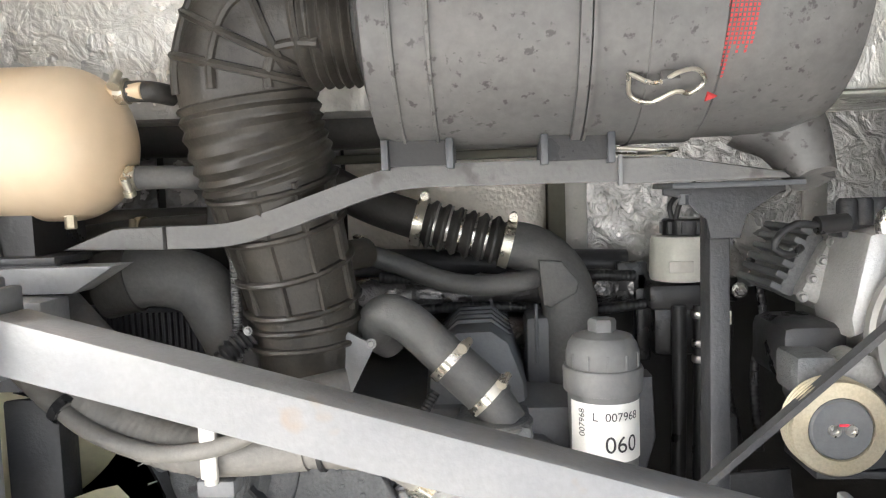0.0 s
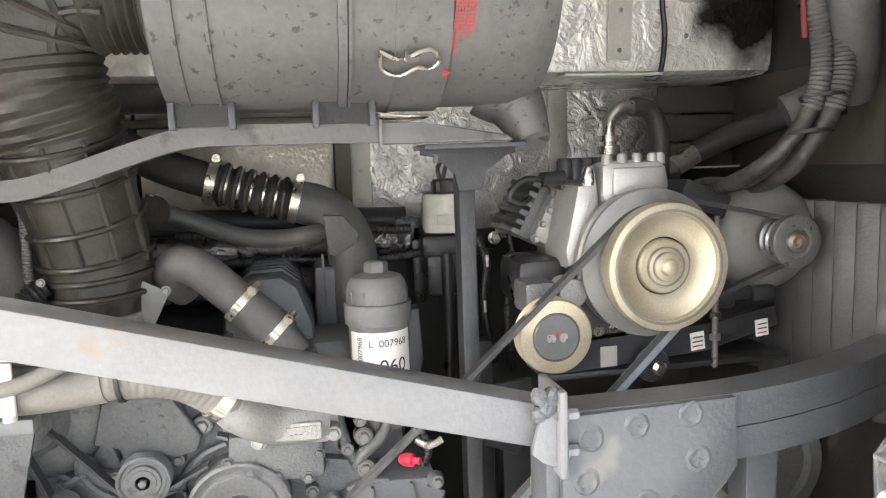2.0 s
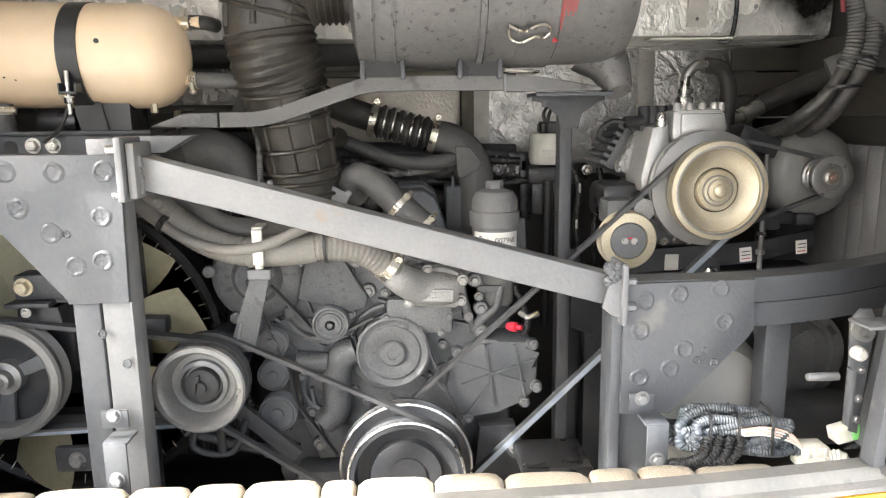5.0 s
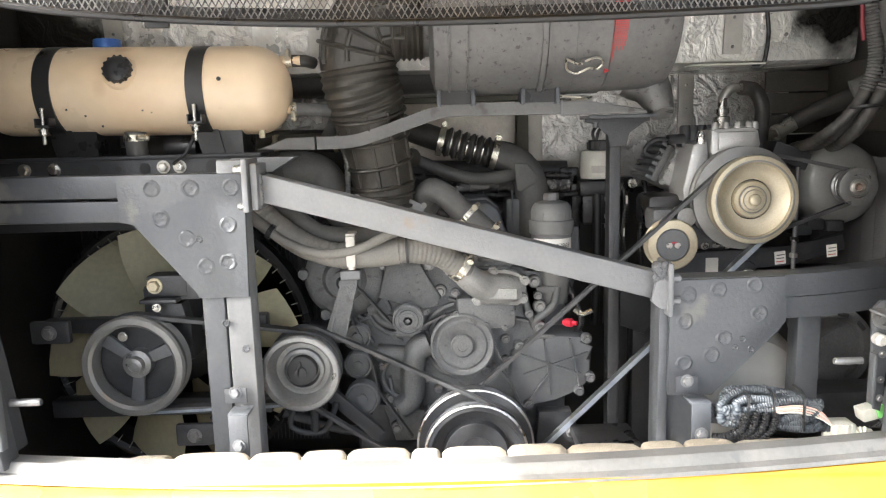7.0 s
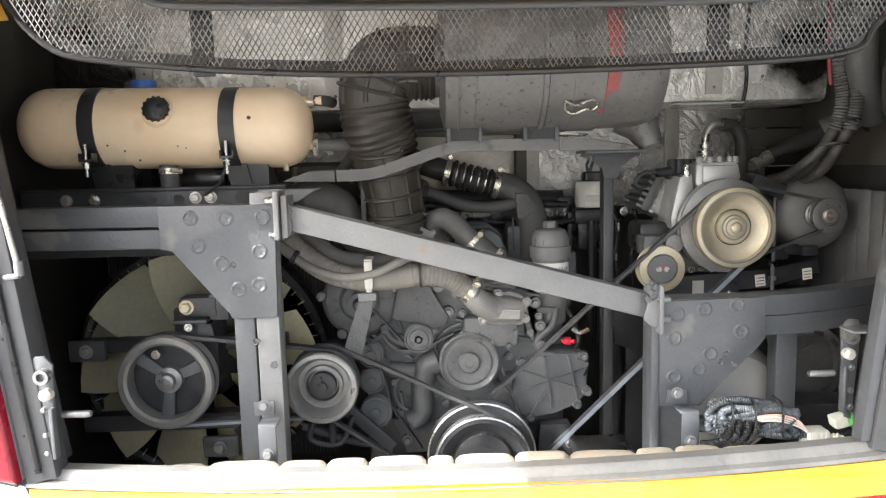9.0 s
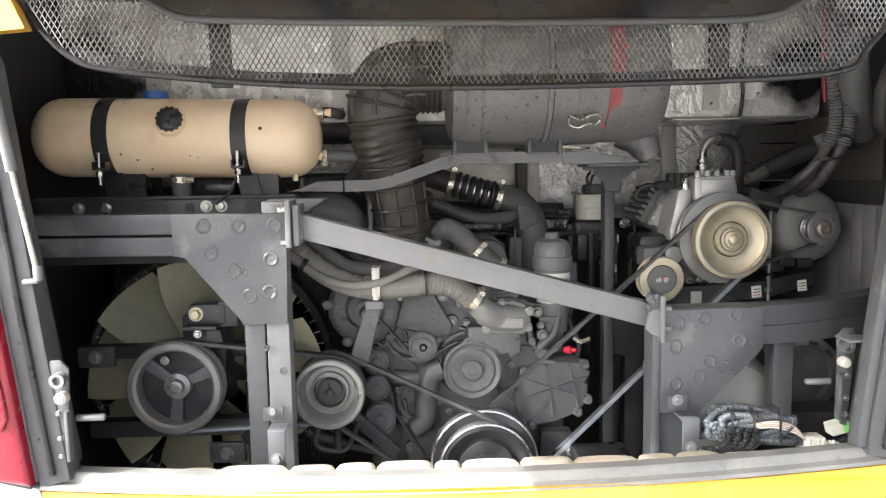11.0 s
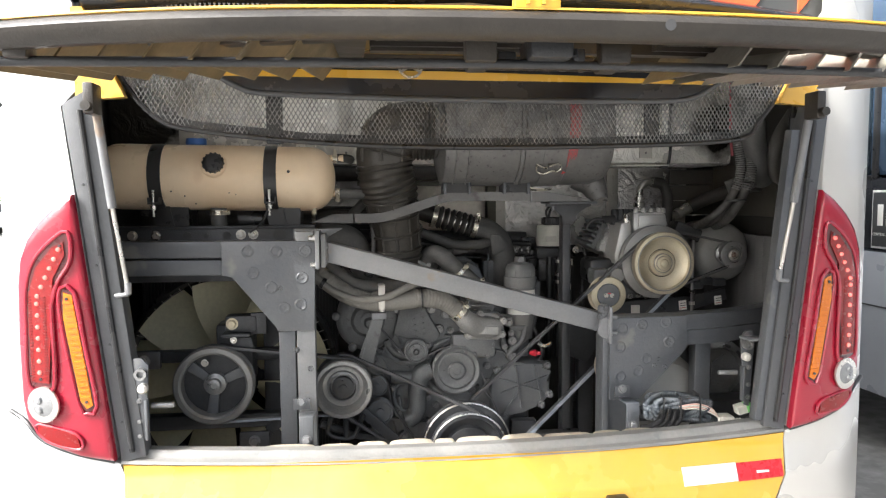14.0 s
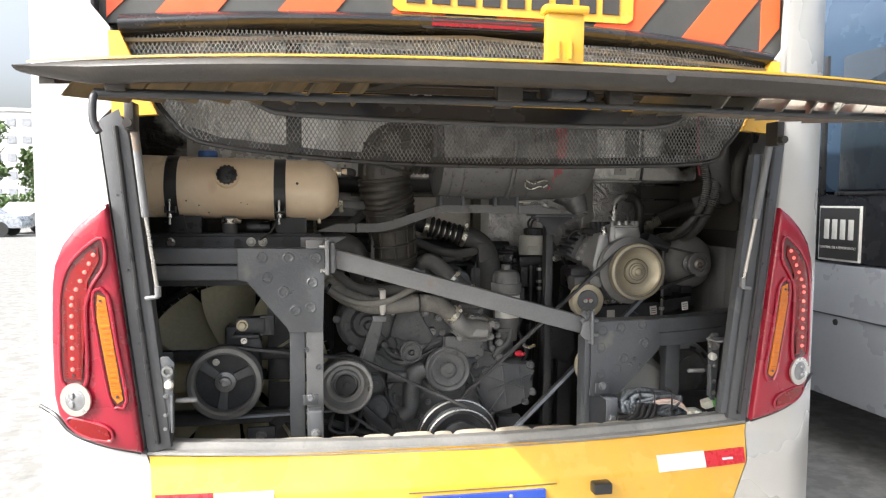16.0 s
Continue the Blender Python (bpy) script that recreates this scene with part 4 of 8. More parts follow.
part("drain_hole", lathe(fresh(), [(0.008, 0), (0.008, 0.003), (0, 0.003)], (0.13, hatch_edge(0.13) - 0.011, hatch_z(0.13, hatch_edge(0.13)) - 0.012), seg=14), INK, edge, "dark drain hole")
part("skin_edge", slab(-0.95, 0.95, -0.004, 0.04, 0.0075, 0.0105), YELLOW, hatch, "yellow rim of the outer skin")
for x0, x1 in ((-0.27, 0.04), (0.245, 0.39)):
    for f in (0.128, 0.30):
        part("screen_frame", slab(x0 - 0.012, x1 + 0.012, f - 0.012, f + 0.012, -0.024, -0.002, 4), HATCH_IN, hatch)
    bm = fresh()
    for k in range(int((x1 - x0) / 0.011)):
        x = x0 + 0.011 * k
        bar(bm, (x, -0.83, hatch_z(x, -0.83) - 0.014), (x, -0.68, hatch_z(x, -0.68) - 0.014), 0.004, 0.004)
    for k in range(12):
        y = -0.83 + 0.0125 * k
        bar(bm, (x0, y, hatch_z(0, y) - 0.015), (x1, y, hatch_z(0, y) - 0.015), 0.004, 0.003)
    tagged(part("screen_wire", bm, HATCH_IN, hatch, "fine vent screen wires"), kind="stuff")
for x0, y0, x1, y1 in ((-0.34, -0.83, -0.52, -0.72), (0.45, -0.83, 0.62, -0.74), (-0.62, -0.74, -0.62, -0.55), (0.66, -0.74, 0.66, -0.55)):
    part("stiffener", bar(fresh(), (x0, y0, hatch_z(x0, y0) - 0.018), (x1, y1, hatch_z(x1, y1) - 0.018), 0.03, 0.022, bevel=0.004), HATCH_IN, hatch, "pressed stiffener")
# fins are ochre brown on the left, paler grey on the right
for s, mat, word in ((-1, OCHRE, "ochre"), (1, FIN_GREY, "grey")):
    for k in range(8):
        x = s * (0.36 + k * 0.072)
        y0, y1 = hatch_edge(x) * 0.88 + H_FAR * 0.12, -0.36
        pts = [(y0, hatch_z(x, y0) - 0.055), (y0, hatch_z(x, y0) - 0.002), (y1, hatch_z(x, y1) - 0.002), (y1, hatch_z(x, y1) - 0.075)]
        bm = fresh()
        a = [bm.verts.new((x + (z - 1.80) * 0.75 - 0.002, y, z)) for y, z in pts]
        b = [bm.verts.new((x + (z - 1.80) * 0.75 + 0.002, y, z)) for y, z in pts]
        bm.faces.new(a), bm.faces.new(b[::-1])
        for i in range(4):
            bm.faces.new((a[i], b[i], b[(i + 1) % 4], a[(i + 1) % 4]))
        part("louvre_fin", bm, mat, hatch, word + " louvre fin")
part("latch_rod", tube(fresh(), [(-0.837, -0.795, 1.728), (0, -0.79, 1.736), (0.84, -0.77, 1.732)], 0.008, 10), DARK, hatch, "thin steel latch rod")
part("hook", tube(fresh(), [(-0.832, -0.795, 1.728), (-0.838, -0.80, 1.72), (-0.838, -0.805, 1.68), (-0.828, -0.808, 1.66)], 0.0065, 10), DARK, hatch, "bent steel latch hook")
part("latch_end", box(fresh(), (-0.80, -0.795, 1.745), (0.035, 0.04, 0.03), 0.005), HATCH_IN, hatch)
for x in (-0.11, 0.11):
    bm = box(fresh(), (x, -0.80, 1.765), (0.05, 0.03, 0.06), 0.004)
    box(bm, (x, -0.765, 1.742), (0.034, 0.03, 0.028), 0.003)
    part("rod_guide", bm, HATCH_IN, hatch, "folded rod guide bracket")
bm = box(fresh(), (0.0, -0.79, 1.757), (0.07, 0.08, 0.035), 0.006)
box(bm, (0.055, -0.77, 1.75), (0.02, 0.05, 0.025), 0.004)
bar(bm, (0.045, -0.80, 1.755), (0.075, -0.74, 1.738), 0.008, 0.012)
box(bm, (-0.06, -0.76, 1.75), (0.03, 0.03, 0.02), 0.004)
part("latch", bm, DARK, hatch, "dark latch mechanism")
bm = box(fresh(), (-0.057, -0.95, 1.822), (0.066, 0.02, 0.085), 0.004)
box(bm, (-0.057, -0.952, 1.866), (0.078, 0.03, 0.014), 0.004)
for x in (-0.072, -0.05):
    box(bm, (x, -0.961, 1.80), (0.005, 0.006, 0.03))
part("grab_handle", bm, YELLOW, hatch, "yellow moulded grab handle")
for s in (-1, 1):
    bm = box(fresh(), (s * 0.945, -0.10, 1.765), (0.025, 0.06, 0.075), 0.004)
    lathe(bm, [(0.012, 0), (0.012, 0.02), (0, 0.02)], (s * 0.945 - s * 0.0, -0.13, 1.745), (0, -1, 0), 10)
    part("strut_bracket", bm, HATCH_IN, hatch, "strut bracket")
    strut = part("gas_strut", tube(fresh(), [(s * 0.945, -0.08, 1.75), (s * 0.927, -0.045, 1.50)], 0.011, 14), FRAME_LIGHT, bus, "grey gas strut")
    part("rod", tube(fresh(), [(s * 0.927, -0.045, 1.50), (s * 0.905, -0.02, 1.285)], 0.006, 10), ZINC, strut, "bright rod")
    bm = lathe(fresh(), [(0.009, 0), (0.009, 0.03), (0.005, 0.03), (0, 0.035)], (s * 0.905, -0.02, 1.275), (0, 0, 1), 12)
    tube(bm, [(s * 0.905, -0.02, 1.275), (s * 0.94, -0.01, 1.27)], 0.006, 8)
    part("ball_end", bm, FRAME_LIGHT, strut)
    # latch plate low on the jamb
    d = 0.0 if s < 0 else 0.11
    keeper = part("keeper_plate", prism(fresh(), (lambda o: o if s > 0 else mirror(o))([(0.885, 0.865), (0.875, 0.98), (0.868, 1.08), (0.885, 1.10), (0.905, 1.10), (0.915, 1.08), (0.905, 0.95), (0.90, 0.86)]), d, d + 0.008, 0.002), FRAME, bus, "scratched latch keeper plate")
    part("pin", lathe(fresh(), [(0.008, 0), (0.008, 0.055), (0.006, 0.06), (0, 0.06)], (s * 0.872, d + 0.03, 0.963), (-s, 0, 0), 12), STEEL, keeper, "steel pin")
    part("roller", lathe(fresh(), [(0.016, 0), (0.016, 0.02), (0.009, 0.02), (0.009, 0.008), (0, 0.008)], (s * 0.885, d, 1.06), (0, -1, 0), 16), STEEL, keeper, "steel sleeve")
    part("roller", lathe(fresh(), [(0.013, 0), (0.013, 0.016), (0.008, 0.022), (0, 0.022)], (s * 0.882, d, 1.02), (0, -1, 0), 16), GALV, keeper, "pale steel roller")
    for z in (0.89, 0.93, 0.985):
        part("bolt", hexhead(fresh(), (s * 0.895, d, z), 0.006), STEEL, keeper)
    part("guide", box(fresh(), (s * 0.875, d - 0.004, 0.935), (0.008, 0.02, 0.11), 0.002), FRAME, keeper)


shelf = part("latch_shelf", box(fresh(), (0.895, 0.08, 1.082), (0.07, 0.06, 0.006), 0.002), FRAME_LIGHT, bus, "pale folded shelf on the jamb")
rng = random.Random(3)
for k in range(16):
    x, z = 0.93 + 0.0075 * k * 0.35 + rng.uniform(-0.012, 0.008), 1.09 + 0.011 * k
    bm = lathe(fresh(), [(0.011, 0), (0.013, 0.006), (0.007, 0.013), (0, 0.015)], (x, 0.05 + rng.uniform(-0.01, 0.02), z), (rng.uniform(-1, 0.2), -1, rng.uniform(-1, 1)), 9)
    part("sealant_lump", bm, WHITE_PLASTIC, shelf, "crumbly white sealant")

# ---- the yard around ----
def parked_bus():
    b = thing("parked_bus", (2.6, 4, 0), "dark blue-grey bus parked alongside", "bus")
    part("body", box(fresh(), (3.87, 4.2, 0.78), (2.5, 9.4, 0.84), 0.04), BUS_GREY, b, "grey lower body")
    part("window_band", box(fresh(), (3.872, 4.2, 1.405), (2.48, 9.4, 0.41), 0.01), BODY_BLACK, b, "gloss black band")
    part("upper_body", box(fresh(), (3.875, 4.2, 2.35), (2.46, 9.4, 1.48), 0.06), BUS_BLUE, b, "blue-grey upper body")
    part("roof_rail", tube(fresh(), [(2.66, -0.5, 2.62), (2.66, 8.9, 2.62)], 0.012, 8), BUS_GREY, b)
    for k in range(5):
        y = 0.35 + k * 1.45
        w = part("window", box(fresh(), (2.642, y + 0.68, 2.03), (0.03, 1.26, 0.8), 0.012), GLASS_DARK, b, "tinted side window")
        part("window_frame", box(fresh(), (2.637, y + 0.68, 1.615), (0.03, 1.30, 0.022), 0.004), BLACK, w)
        part("window_frame", box(fresh(), (2.637, y + 0.0, 2.03), (0.03, 0.03, 0.85), 0.004), BLACK, w)
        part("handle", box(fresh(), (2.624, y + 0.3, 2.1), (0.02, 0.02, 0.12), 0.004), ZINC, w)
    for y in (1.9, 3.4, 5.0):
        part("panel_seam", box(fresh(), (2.618, y, 0.78), (0.006, 0.008, 0.8)), INK, b)
    part("panel_seam", box(fresh(), (2.618, 4.2, 0.88), (0.006, 9.2, 0.008)), INK, b)
    part("latch", lathe(fresh(), [(0.02, 0), (0.018, 0.006), (0, 0.006)], (2.62, 1.62, 0.84), (-1, 0, 0), 12), BLACK, b)
    for y in (0.6, 6.8):
        t = part("wheel", lathe(fresh(), [(0.3, 0), (0.47, 0.02), (0.48, 0.22), (0.44, 0.26), (0.3, 0.26)], (2.92, y, 0.48), (-1, 0, 0), 36), TYRE, b, "black tyre")
        part("rim", lathe(fresh(), [(0.3, 0.24), (0.25, 0.2), (0.1, 0.22), (0, 0.22)], (2.92, y, 0.48), (-1, 0, 0), 30), STEEL, t)
    s = part("sign", box(fresh(), (2.622, 1.62, 1.375), (0.012, 0.34, 0.33), 0.002), LABEL, b, "white-bordered black call centre sign")
    part("sign_field", box(fresh(), (2.615, 1.62, 1.375), (0.01, 0.315, 0.305), 0.002), INK, s)
    for k in range(4):
        part("writing_bar", box(fresh(), (2.609, 1.715 - k * 0.066, 1.40), (0.004, 0.042, 0.12), 0.002), LABEL, s, "bold white bar")
    lettering("writing", "CENTRAL DE ATENDIMENTO", 0.0225, pose(2.608, 1.62, 1.29, 90, 0, -90), LABEL, s, "small white writing")
    for k in range(4):
        part("writing_bar", box(fresh(), (2.632, 1.18 - k * 0.05, 1.37), (0.004, 0.035, 0.07)), BUS_GREY, b, "faint grey mark")
    part("mirror_pane", box(fresh(), (2.60, 0.2, 1.9), (0.05, 0.2, 0.3), 0.03), GLASS_DARK, b)


parked_bus()


def parked_car(x, y, mat, text, turn):
    c = thing("parked_car", (x, y, 0), text, "car", "cars parked across the yard")
    m = pose(x, y, 0, 0, 0, turn)

    def place(bm):
        bm.transform(m)
        return bm
    side = [(-2.1, 0.35), (-2.12, 0.62), (-1.95, 0.85), (-1.1, 0.93), (-0.55, 1.38), (0.75, 1.42), (1.45, 0.98), (2.0, 0.92), (2.12, 0.6), (2.08, 0.33)]
    part("body", place(prism(fresh(), side, -0.82, 0.82, 0.06)), mat, c)
    part("side_window", place(prism(fresh(), [(-0.98, 0.96), (-0.5, 1.32), (0.7, 1.35), (1.25, 0.99)], -0.83, 0.83)), GLASS_CAR, c, "dark side windows")
    for wx in (-1.3, 1.3):
        for wy in (-0.84, 0.66):
            t = part("wheel", place(lathe(fresh(), [(0.18, 0), (0.3, 0.01), (0.31, 0.18), (0.18, 0.18)], (wx, wy, 0.31), (0, 1, 0), 24)), TYRE, c, "black tyre")
            part("rim", place(lathe(fresh(), [(0.18, -0.01), (0.05, 0.0), (0, 0.0)], (wx, wy, 0.31), (0, 1, 0), 16)), STEEL, t)
    part("headlamp", place(box(fresh(), (-2.05, -0.6, 0.68), (0.12, 0.3, 0.14), 0.03)), CLEAR_LENS, c)
    part("headlamp", place(box(fresh(), (-2.05, 0.6, 0.68), (0.12, 0.3, 0.14), 0.03)), CLEAR_LENS, c)


parked_car(-14.5, 30.0, CAR_SILVER, "silver hatchback parked across the yard", 185)
parked_car(-13.4, 33.8, WHITE, "white hatchback parked across the yard", 262)


def leaves(name, blobs, count, size, parent, label):
    bm = fresh()
    rng = random.Random(len(blobs) * 7 + count)
    for _ in range(count):
        cx, cy, cz, r, h = rng.choice(blobs)
        d = Vector((rng.gauss(0, 1), rng.gauss(0, 1), rng.gauss(0, 1))).normalized() * rng.random() ** 0.4
        p = Vector((cx + d.x * r, cy + d.y * r, cz + d.z * h))
        a, b = Vector((rng.gauss(0, 1), rng.gauss(0, 1), rng.gauss(0, 1))).normalized(), Vector((rng.gauss(0, 1), rng.gauss(0, 1), rng.gauss(0, 1))).normalized()
        k = size * rng.uniform(0.6, 1.3)
        bm.faces.new([bm.verts.new(p + v * k) for v in (a, b * 0.6, -a, -b * 0.6)])
    return tagged(part(name, bm, LEAF, parent, label), kind="stuff")


def tree(x, y, h):
    t = thing("tree", (x, y, 0), "leafy green tree beyond the parking yard", "tree", "trees beyond the yard")
    bm = tube(fresh(), [(x, y, 0), (x + 0.2, y, h * 0.3), (x, y, h * 0.6)], lambda s: 0.28 - 0.16 * s, 10, 0.4)
    for k in range(5):
        a = k * 1.3
        tube(bm, [(x, y, h * 0.35), (x + math.cos(a) * 1.2, y + math.sin(a) * 1.2, h * 0.6), (x + math.cos(a) * 2.2, y + math.sin(a) * 2.2, h * 0.8)], lambda s: 0.12 - 0.09 * s, 7, 0.4)
    part("trunk", bm, BARK, t)
    rng = random.Random(int(h * 100))
    blobs = [(x + rng.uniform(-2.4, 2.4), y + rng.uniform(-2.4, 2.4), h * rng.uniform(0.5, 0.95), rng.uniform(0.8, 1.5), rng.uniform(0.6, 1.1)) for _ in range(14)]
    leaves("crown", blobs, 2600, 0.22, t, "crown of small leaves")


for x, y, h in ((-24, 52, 6.5), (-20, 56, 5.5), (-16, 60, 5), (-30, 50, 7), (-36, 56, 7.5)):
    tree(x, y, h)
hedge = thing("hedge", (-20, 44, 0), "clipped green hedge behind the parked cars", "hedge")
leaves("foliage", [(-34 + k * 0.8, 44 + (k % 3) * 0.3, 1.0, 0.9, 0.95) for k in range(36)], 9000, 0.16, hedge, "")
block = thing("apartment_building", (-62, 150, 0), "pale distant apartment block", "building")
part("wall", box(fresh(), (-62, 150, 9), (20, 14, 18)), CONCRETE, block)
part("roof", box(fresh(), (-62, 150, 18.3), (20.6, 14.6, 0.6)), CONCRETE, block)
for i in range(7):
    for j in range(5):
        bm = box(fresh(), (-70 + i * 2.7, 142.95, 2.8 + j * 3.3), (1.5, 0.2, 1.4))
        part("window", bm, BUS_GREY, block)


# ---- the steel frame across the bay ----
frame_ob = thing("steel_support", (0, 0.25, 0.7), "welded grey steel frame across the engine bay", "steel frame")
FY = 0.236
bm = bar(fresh(), (-1.19, 0.275, 1.372), (-0.43, 0.275, 1.366), 0.06, 0.05, bevel=0.004)
part("beam", bm, FRAME, frame_ob, "dark grey square tube")
part("beam", bar(fresh(), (-1.19, 0.275, 1.318), (-0.66, 0.275, 1.313), 0.06, 0.047, bevel=0.004), FRAME, frame_ob, "dark grey square tube")
left_plate = part("gusset", prism(fresh(), [(-0.715, 1.394), (-0.438, 1.391), (-0.445, 1.118), (-0.555, 1.118), (-0.56, 1.135), (-0.685, 1.288), (-0.715, 1.29)], FY - 0.006, FY + 0.008, 0.002), FRAME, frame_ob, "scuffed grey gusset plate with weld dimples")
right_plate = part("gusset", prism(fresh(), [(0.49, 1.128), (0.748, 1.131), (0.752, 1.03), (0.735, 1.008), (0.60, 0.875), (0.59, 0.86), (0.49, 0.862)], FY - 0.006, FY + 0.008, 0.002), FRAME, frame_ob, "scuffed dark grey gusset plate with weld dimples")


def dimple(x, z, parent, r=0.017):
    rng = random.Random(int((x + 3) * 9000 + z * 777))
    bm = fresh()
    prof = [(r * 1.15, 0), (r * 1.0, 0.0016), (r * 0.85, 0.0022), (r * 0.7, 0.0006), (r * 0.35, -0.0004), (0, 0.0008)]
    lathe(bm, prof, (x, FY - 0.0062, z), seg=22)
    for v in bm.verts:
        v.co += Vector((rng.uniform(-1, 1), rng.uniform(-0.7, 0.4), rng.uniform(-1, 1))) * 0.0013
    part("plug_weld", bm, FRAME, parent)


for x, z in ((-0.639, 1.364), (-0.555, 1.362), (-0.468, 1.362), (-0.624, 1.298), (-0.571, 1.252), (-0.479, 1.28), (-0.534, 1.189), (-0.484, 1.199)):
    dimple(x, z, left_plate)
for x, z in ((0.597, 1.105), (0.678, 1.113), (0.69, 1.048), (0.524, 1.035), (0.613, 0.993), (0.586, 0.955), (0.525, 0.938), (0.53, 1.095)):
    dimple(x, z, right_plate)
for x, z, p in ((-0.545, 1.25, left_plate), (0.655, 0.99, right_plate), (0.64, 0.97, right_plate), (0.675, 0.965, right_plate)):
    dimple(x, z, p, 0.007)
part("post", box(fresh(), (-0.529, 0.272, 0.86), (0.05, 0.06, 0.62), 0.004), FRAME, frame_ob, "grey square tube post")
part("post", box(fresh(), (-0.472, 0.272, 0.985), (0.056, 0.062, 0.87), 0.004), FRAME_LIGHT, frame_ob, "grey square tube post")
part("flange", box(fresh(), (-0.431, 0.255, 1.365), (0.013, 0.10, 0.115), 0.003), FRAME_LIGHT, frame_ob, "bolted flange")
part("flange", box(fresh(), (-0.414, 0.262, 1.362), (0.015, 0.09, 0.10), 0.003), FRAME_LIGHT, frame_ob, "bolted flange")
part("bolt", hexhead(fresh(), (-0.438, 0.225, 1.40), 0.009, (-1, 0, 0), 0.018), ZINC, frame_ob)
part("bolt", hexhead(fresh(), (-0.438, 0.225, 1.32), 0.007, (-1, 0, 0), 0.014), ZINC, frame_ob)
part("diagonal_beam", bar(fresh(), (-0.41, 0.272, 1.358), (0.472, 0.272, 1.112), 0.062, 0.060, bevel=0.004), FRAME_LIGHT, frame_ob, "pale dusty diagonal square tube")
rng = random.Random(5)
bm = fresh()
for k in range(26):
    x = -0.408 + rng.uniform(-0.004, 0.004)
    z = 1.325 + 0.065 * k / 26
    lathe(bm, [(0.006, 0), (0.004, 0.004), (0, 0.005)], (x, 0.24, z), seg=7)
part("weld_bead", bm, FRAME_LIGHT, frame_ob)
part("flange", prism(fresh(), [(0.462, 1.15), (0.49, 1.165), (0.49, 1.06), (0.462, 1.07), (0.445, 1.085)], 0.222, 0.232, 0.002), FRAME_LIGHT, frame_ob, "bolted flange")
part("flange", box(fresh(), (0.486, 0.255, 1.11), (0.012, 0.09, 0.12), 0.004), FRAME_LIGHT, frame_ob, "bolted flange")
for k in range(18):
    part("weld_lump", lathe(fresh(), [(0.011, 0), (0.007, 0.006), (0, 0.008)], (0.47 + rng.uniform(-0.014, 0.014), 0.225, 1.147 + rng.uniform(-0.012, 0.02)), (rng.uniform(-1, 1), -1, rng.uniform(-1, 1)), 8), FRAME, frame_ob)
for z in (1.135, 1.085):
    part("bolt", hexhead(fresh(), (0.492, 0.222, z), 0.008, (1, 0, 0), 0.016), FRAME_LIGHT, frame_ob)
part("post", box(fresh(), (0.481, 0.275, 0.86), (0.022, 0.07, 0.42), 0.003), FRAME, frame_ob, "grey post edge")
part("post", box(fresh(), (0.53, 0.282, 0.80), (0.10, 0.055, 0.30), 0.003), FRAME, frame_ob, "grey post")
curve = [(0.49, 0.27), (0.75, 0.275), (0.90, 0.30), (1.02, 0.34), (1.19, 0.42)]
for z, h in ((1.106, 0.05), (1.055, 0.048)):
    bm = fresh()
    line = glide([(x, y, z + 0.012 * max(0, x - 0.75)) for x, y in curve], 0.04)
    rows = []
    for i, p in enumerate(line):
        w = (line[min(i + 1, len(line) - 1)] - line[max(0, i - 1)]).normalized()
        s = Vector((w.y, -w.x, 0)) * 0.03
        rows.append([bm.verts.new(p + d) for d in (s + Vector((0, 0, h / 2)), -s + Vector((0, 0, h / 2)), -s - Vector((0, 0, h / 2)), s - Vector((0, 0, h / 2)))])
    for a, b in zip(rows, rows[1:]):
        for k in range(4):
            bm.faces.new((a[k], a[(k + 1) % 4], b[(k + 1) % 4], b[k]))
    part("beam", bm, FRAME, frame_ob, "bent grey square tube")
part("hanger", box(fresh(), (0.845, 0.33, 0.90), (0.055, 0.05, 0.27), 0.004), FRAME, frame_ob, "grey hanger post")
for x, y in ((-0.487, 0.222), (0.525, 0.215)):
    bm = box(fresh(), (x, y - 0.004, 0.895), (0.05, 0.006, 0.035), 0.002)
    box(bm, (x + 0.016, y - 0.028, 0.868), (0.046, 0.052, 0.006), 0.002)
    box(bm, (x + 0.016, y - 0.055, 0.812), (0.042, 0.006, 0.115), 0.002)
    b = part("clip_bracket", bm, FRAME, frame_ob, "bent steel bracket")
    part("bolt", hexhead(fresh(), (x, y - 0.006, 0.903), 0.011), FRAME_LIGHT, b)
    part("bolt", hexhead(fresh(), (x + 0.016, y - 0.058, 0.80), 0.011), FRAME_LIGHT, b)
for x, z, l in ((-0.50, 1.06, 0.02), (-0.46, 1.0, 0.016)):
    dimple(x, z, left_plate, 0.008)

# rail behind the left beam
rail = thing("chassis_rail", (-0.75, 0.45, 1.3), "dark chassis rail with punched holes and bolts", "rail")
part("web", prism(fresh(), [(-1.15, 1.425), (-0.45, 1.425), (-0.45, 1.25), (-1.15, 1.25)], 0.44, 0.452, 0.002), DARK, rail)
part("flange", box(fresh(), (-0.8, 0.48, 1.427), (0.7, 0.09, 0.01), 0.002), DARK, rail)
for x in (-1.03, -0.957, -0.65, -0.69):
    part("bolt", hexhead(fresh(), (x, 0.44, 1.403), 0.012), ZINC, rail)
for x, w in ((-0.86, 0.02), (-0.80, 0.012), (-0.735, 0.02), (-0.565, 0.03), (-0.51, 0.014)):
    part("hole", lathe(fresh(), [(w * 0.7, 0), (w * 0.7, 0.001), (0, 0.001)], (x, 0.44, 1.40), seg=16), INK, rail, "dark punched hole")

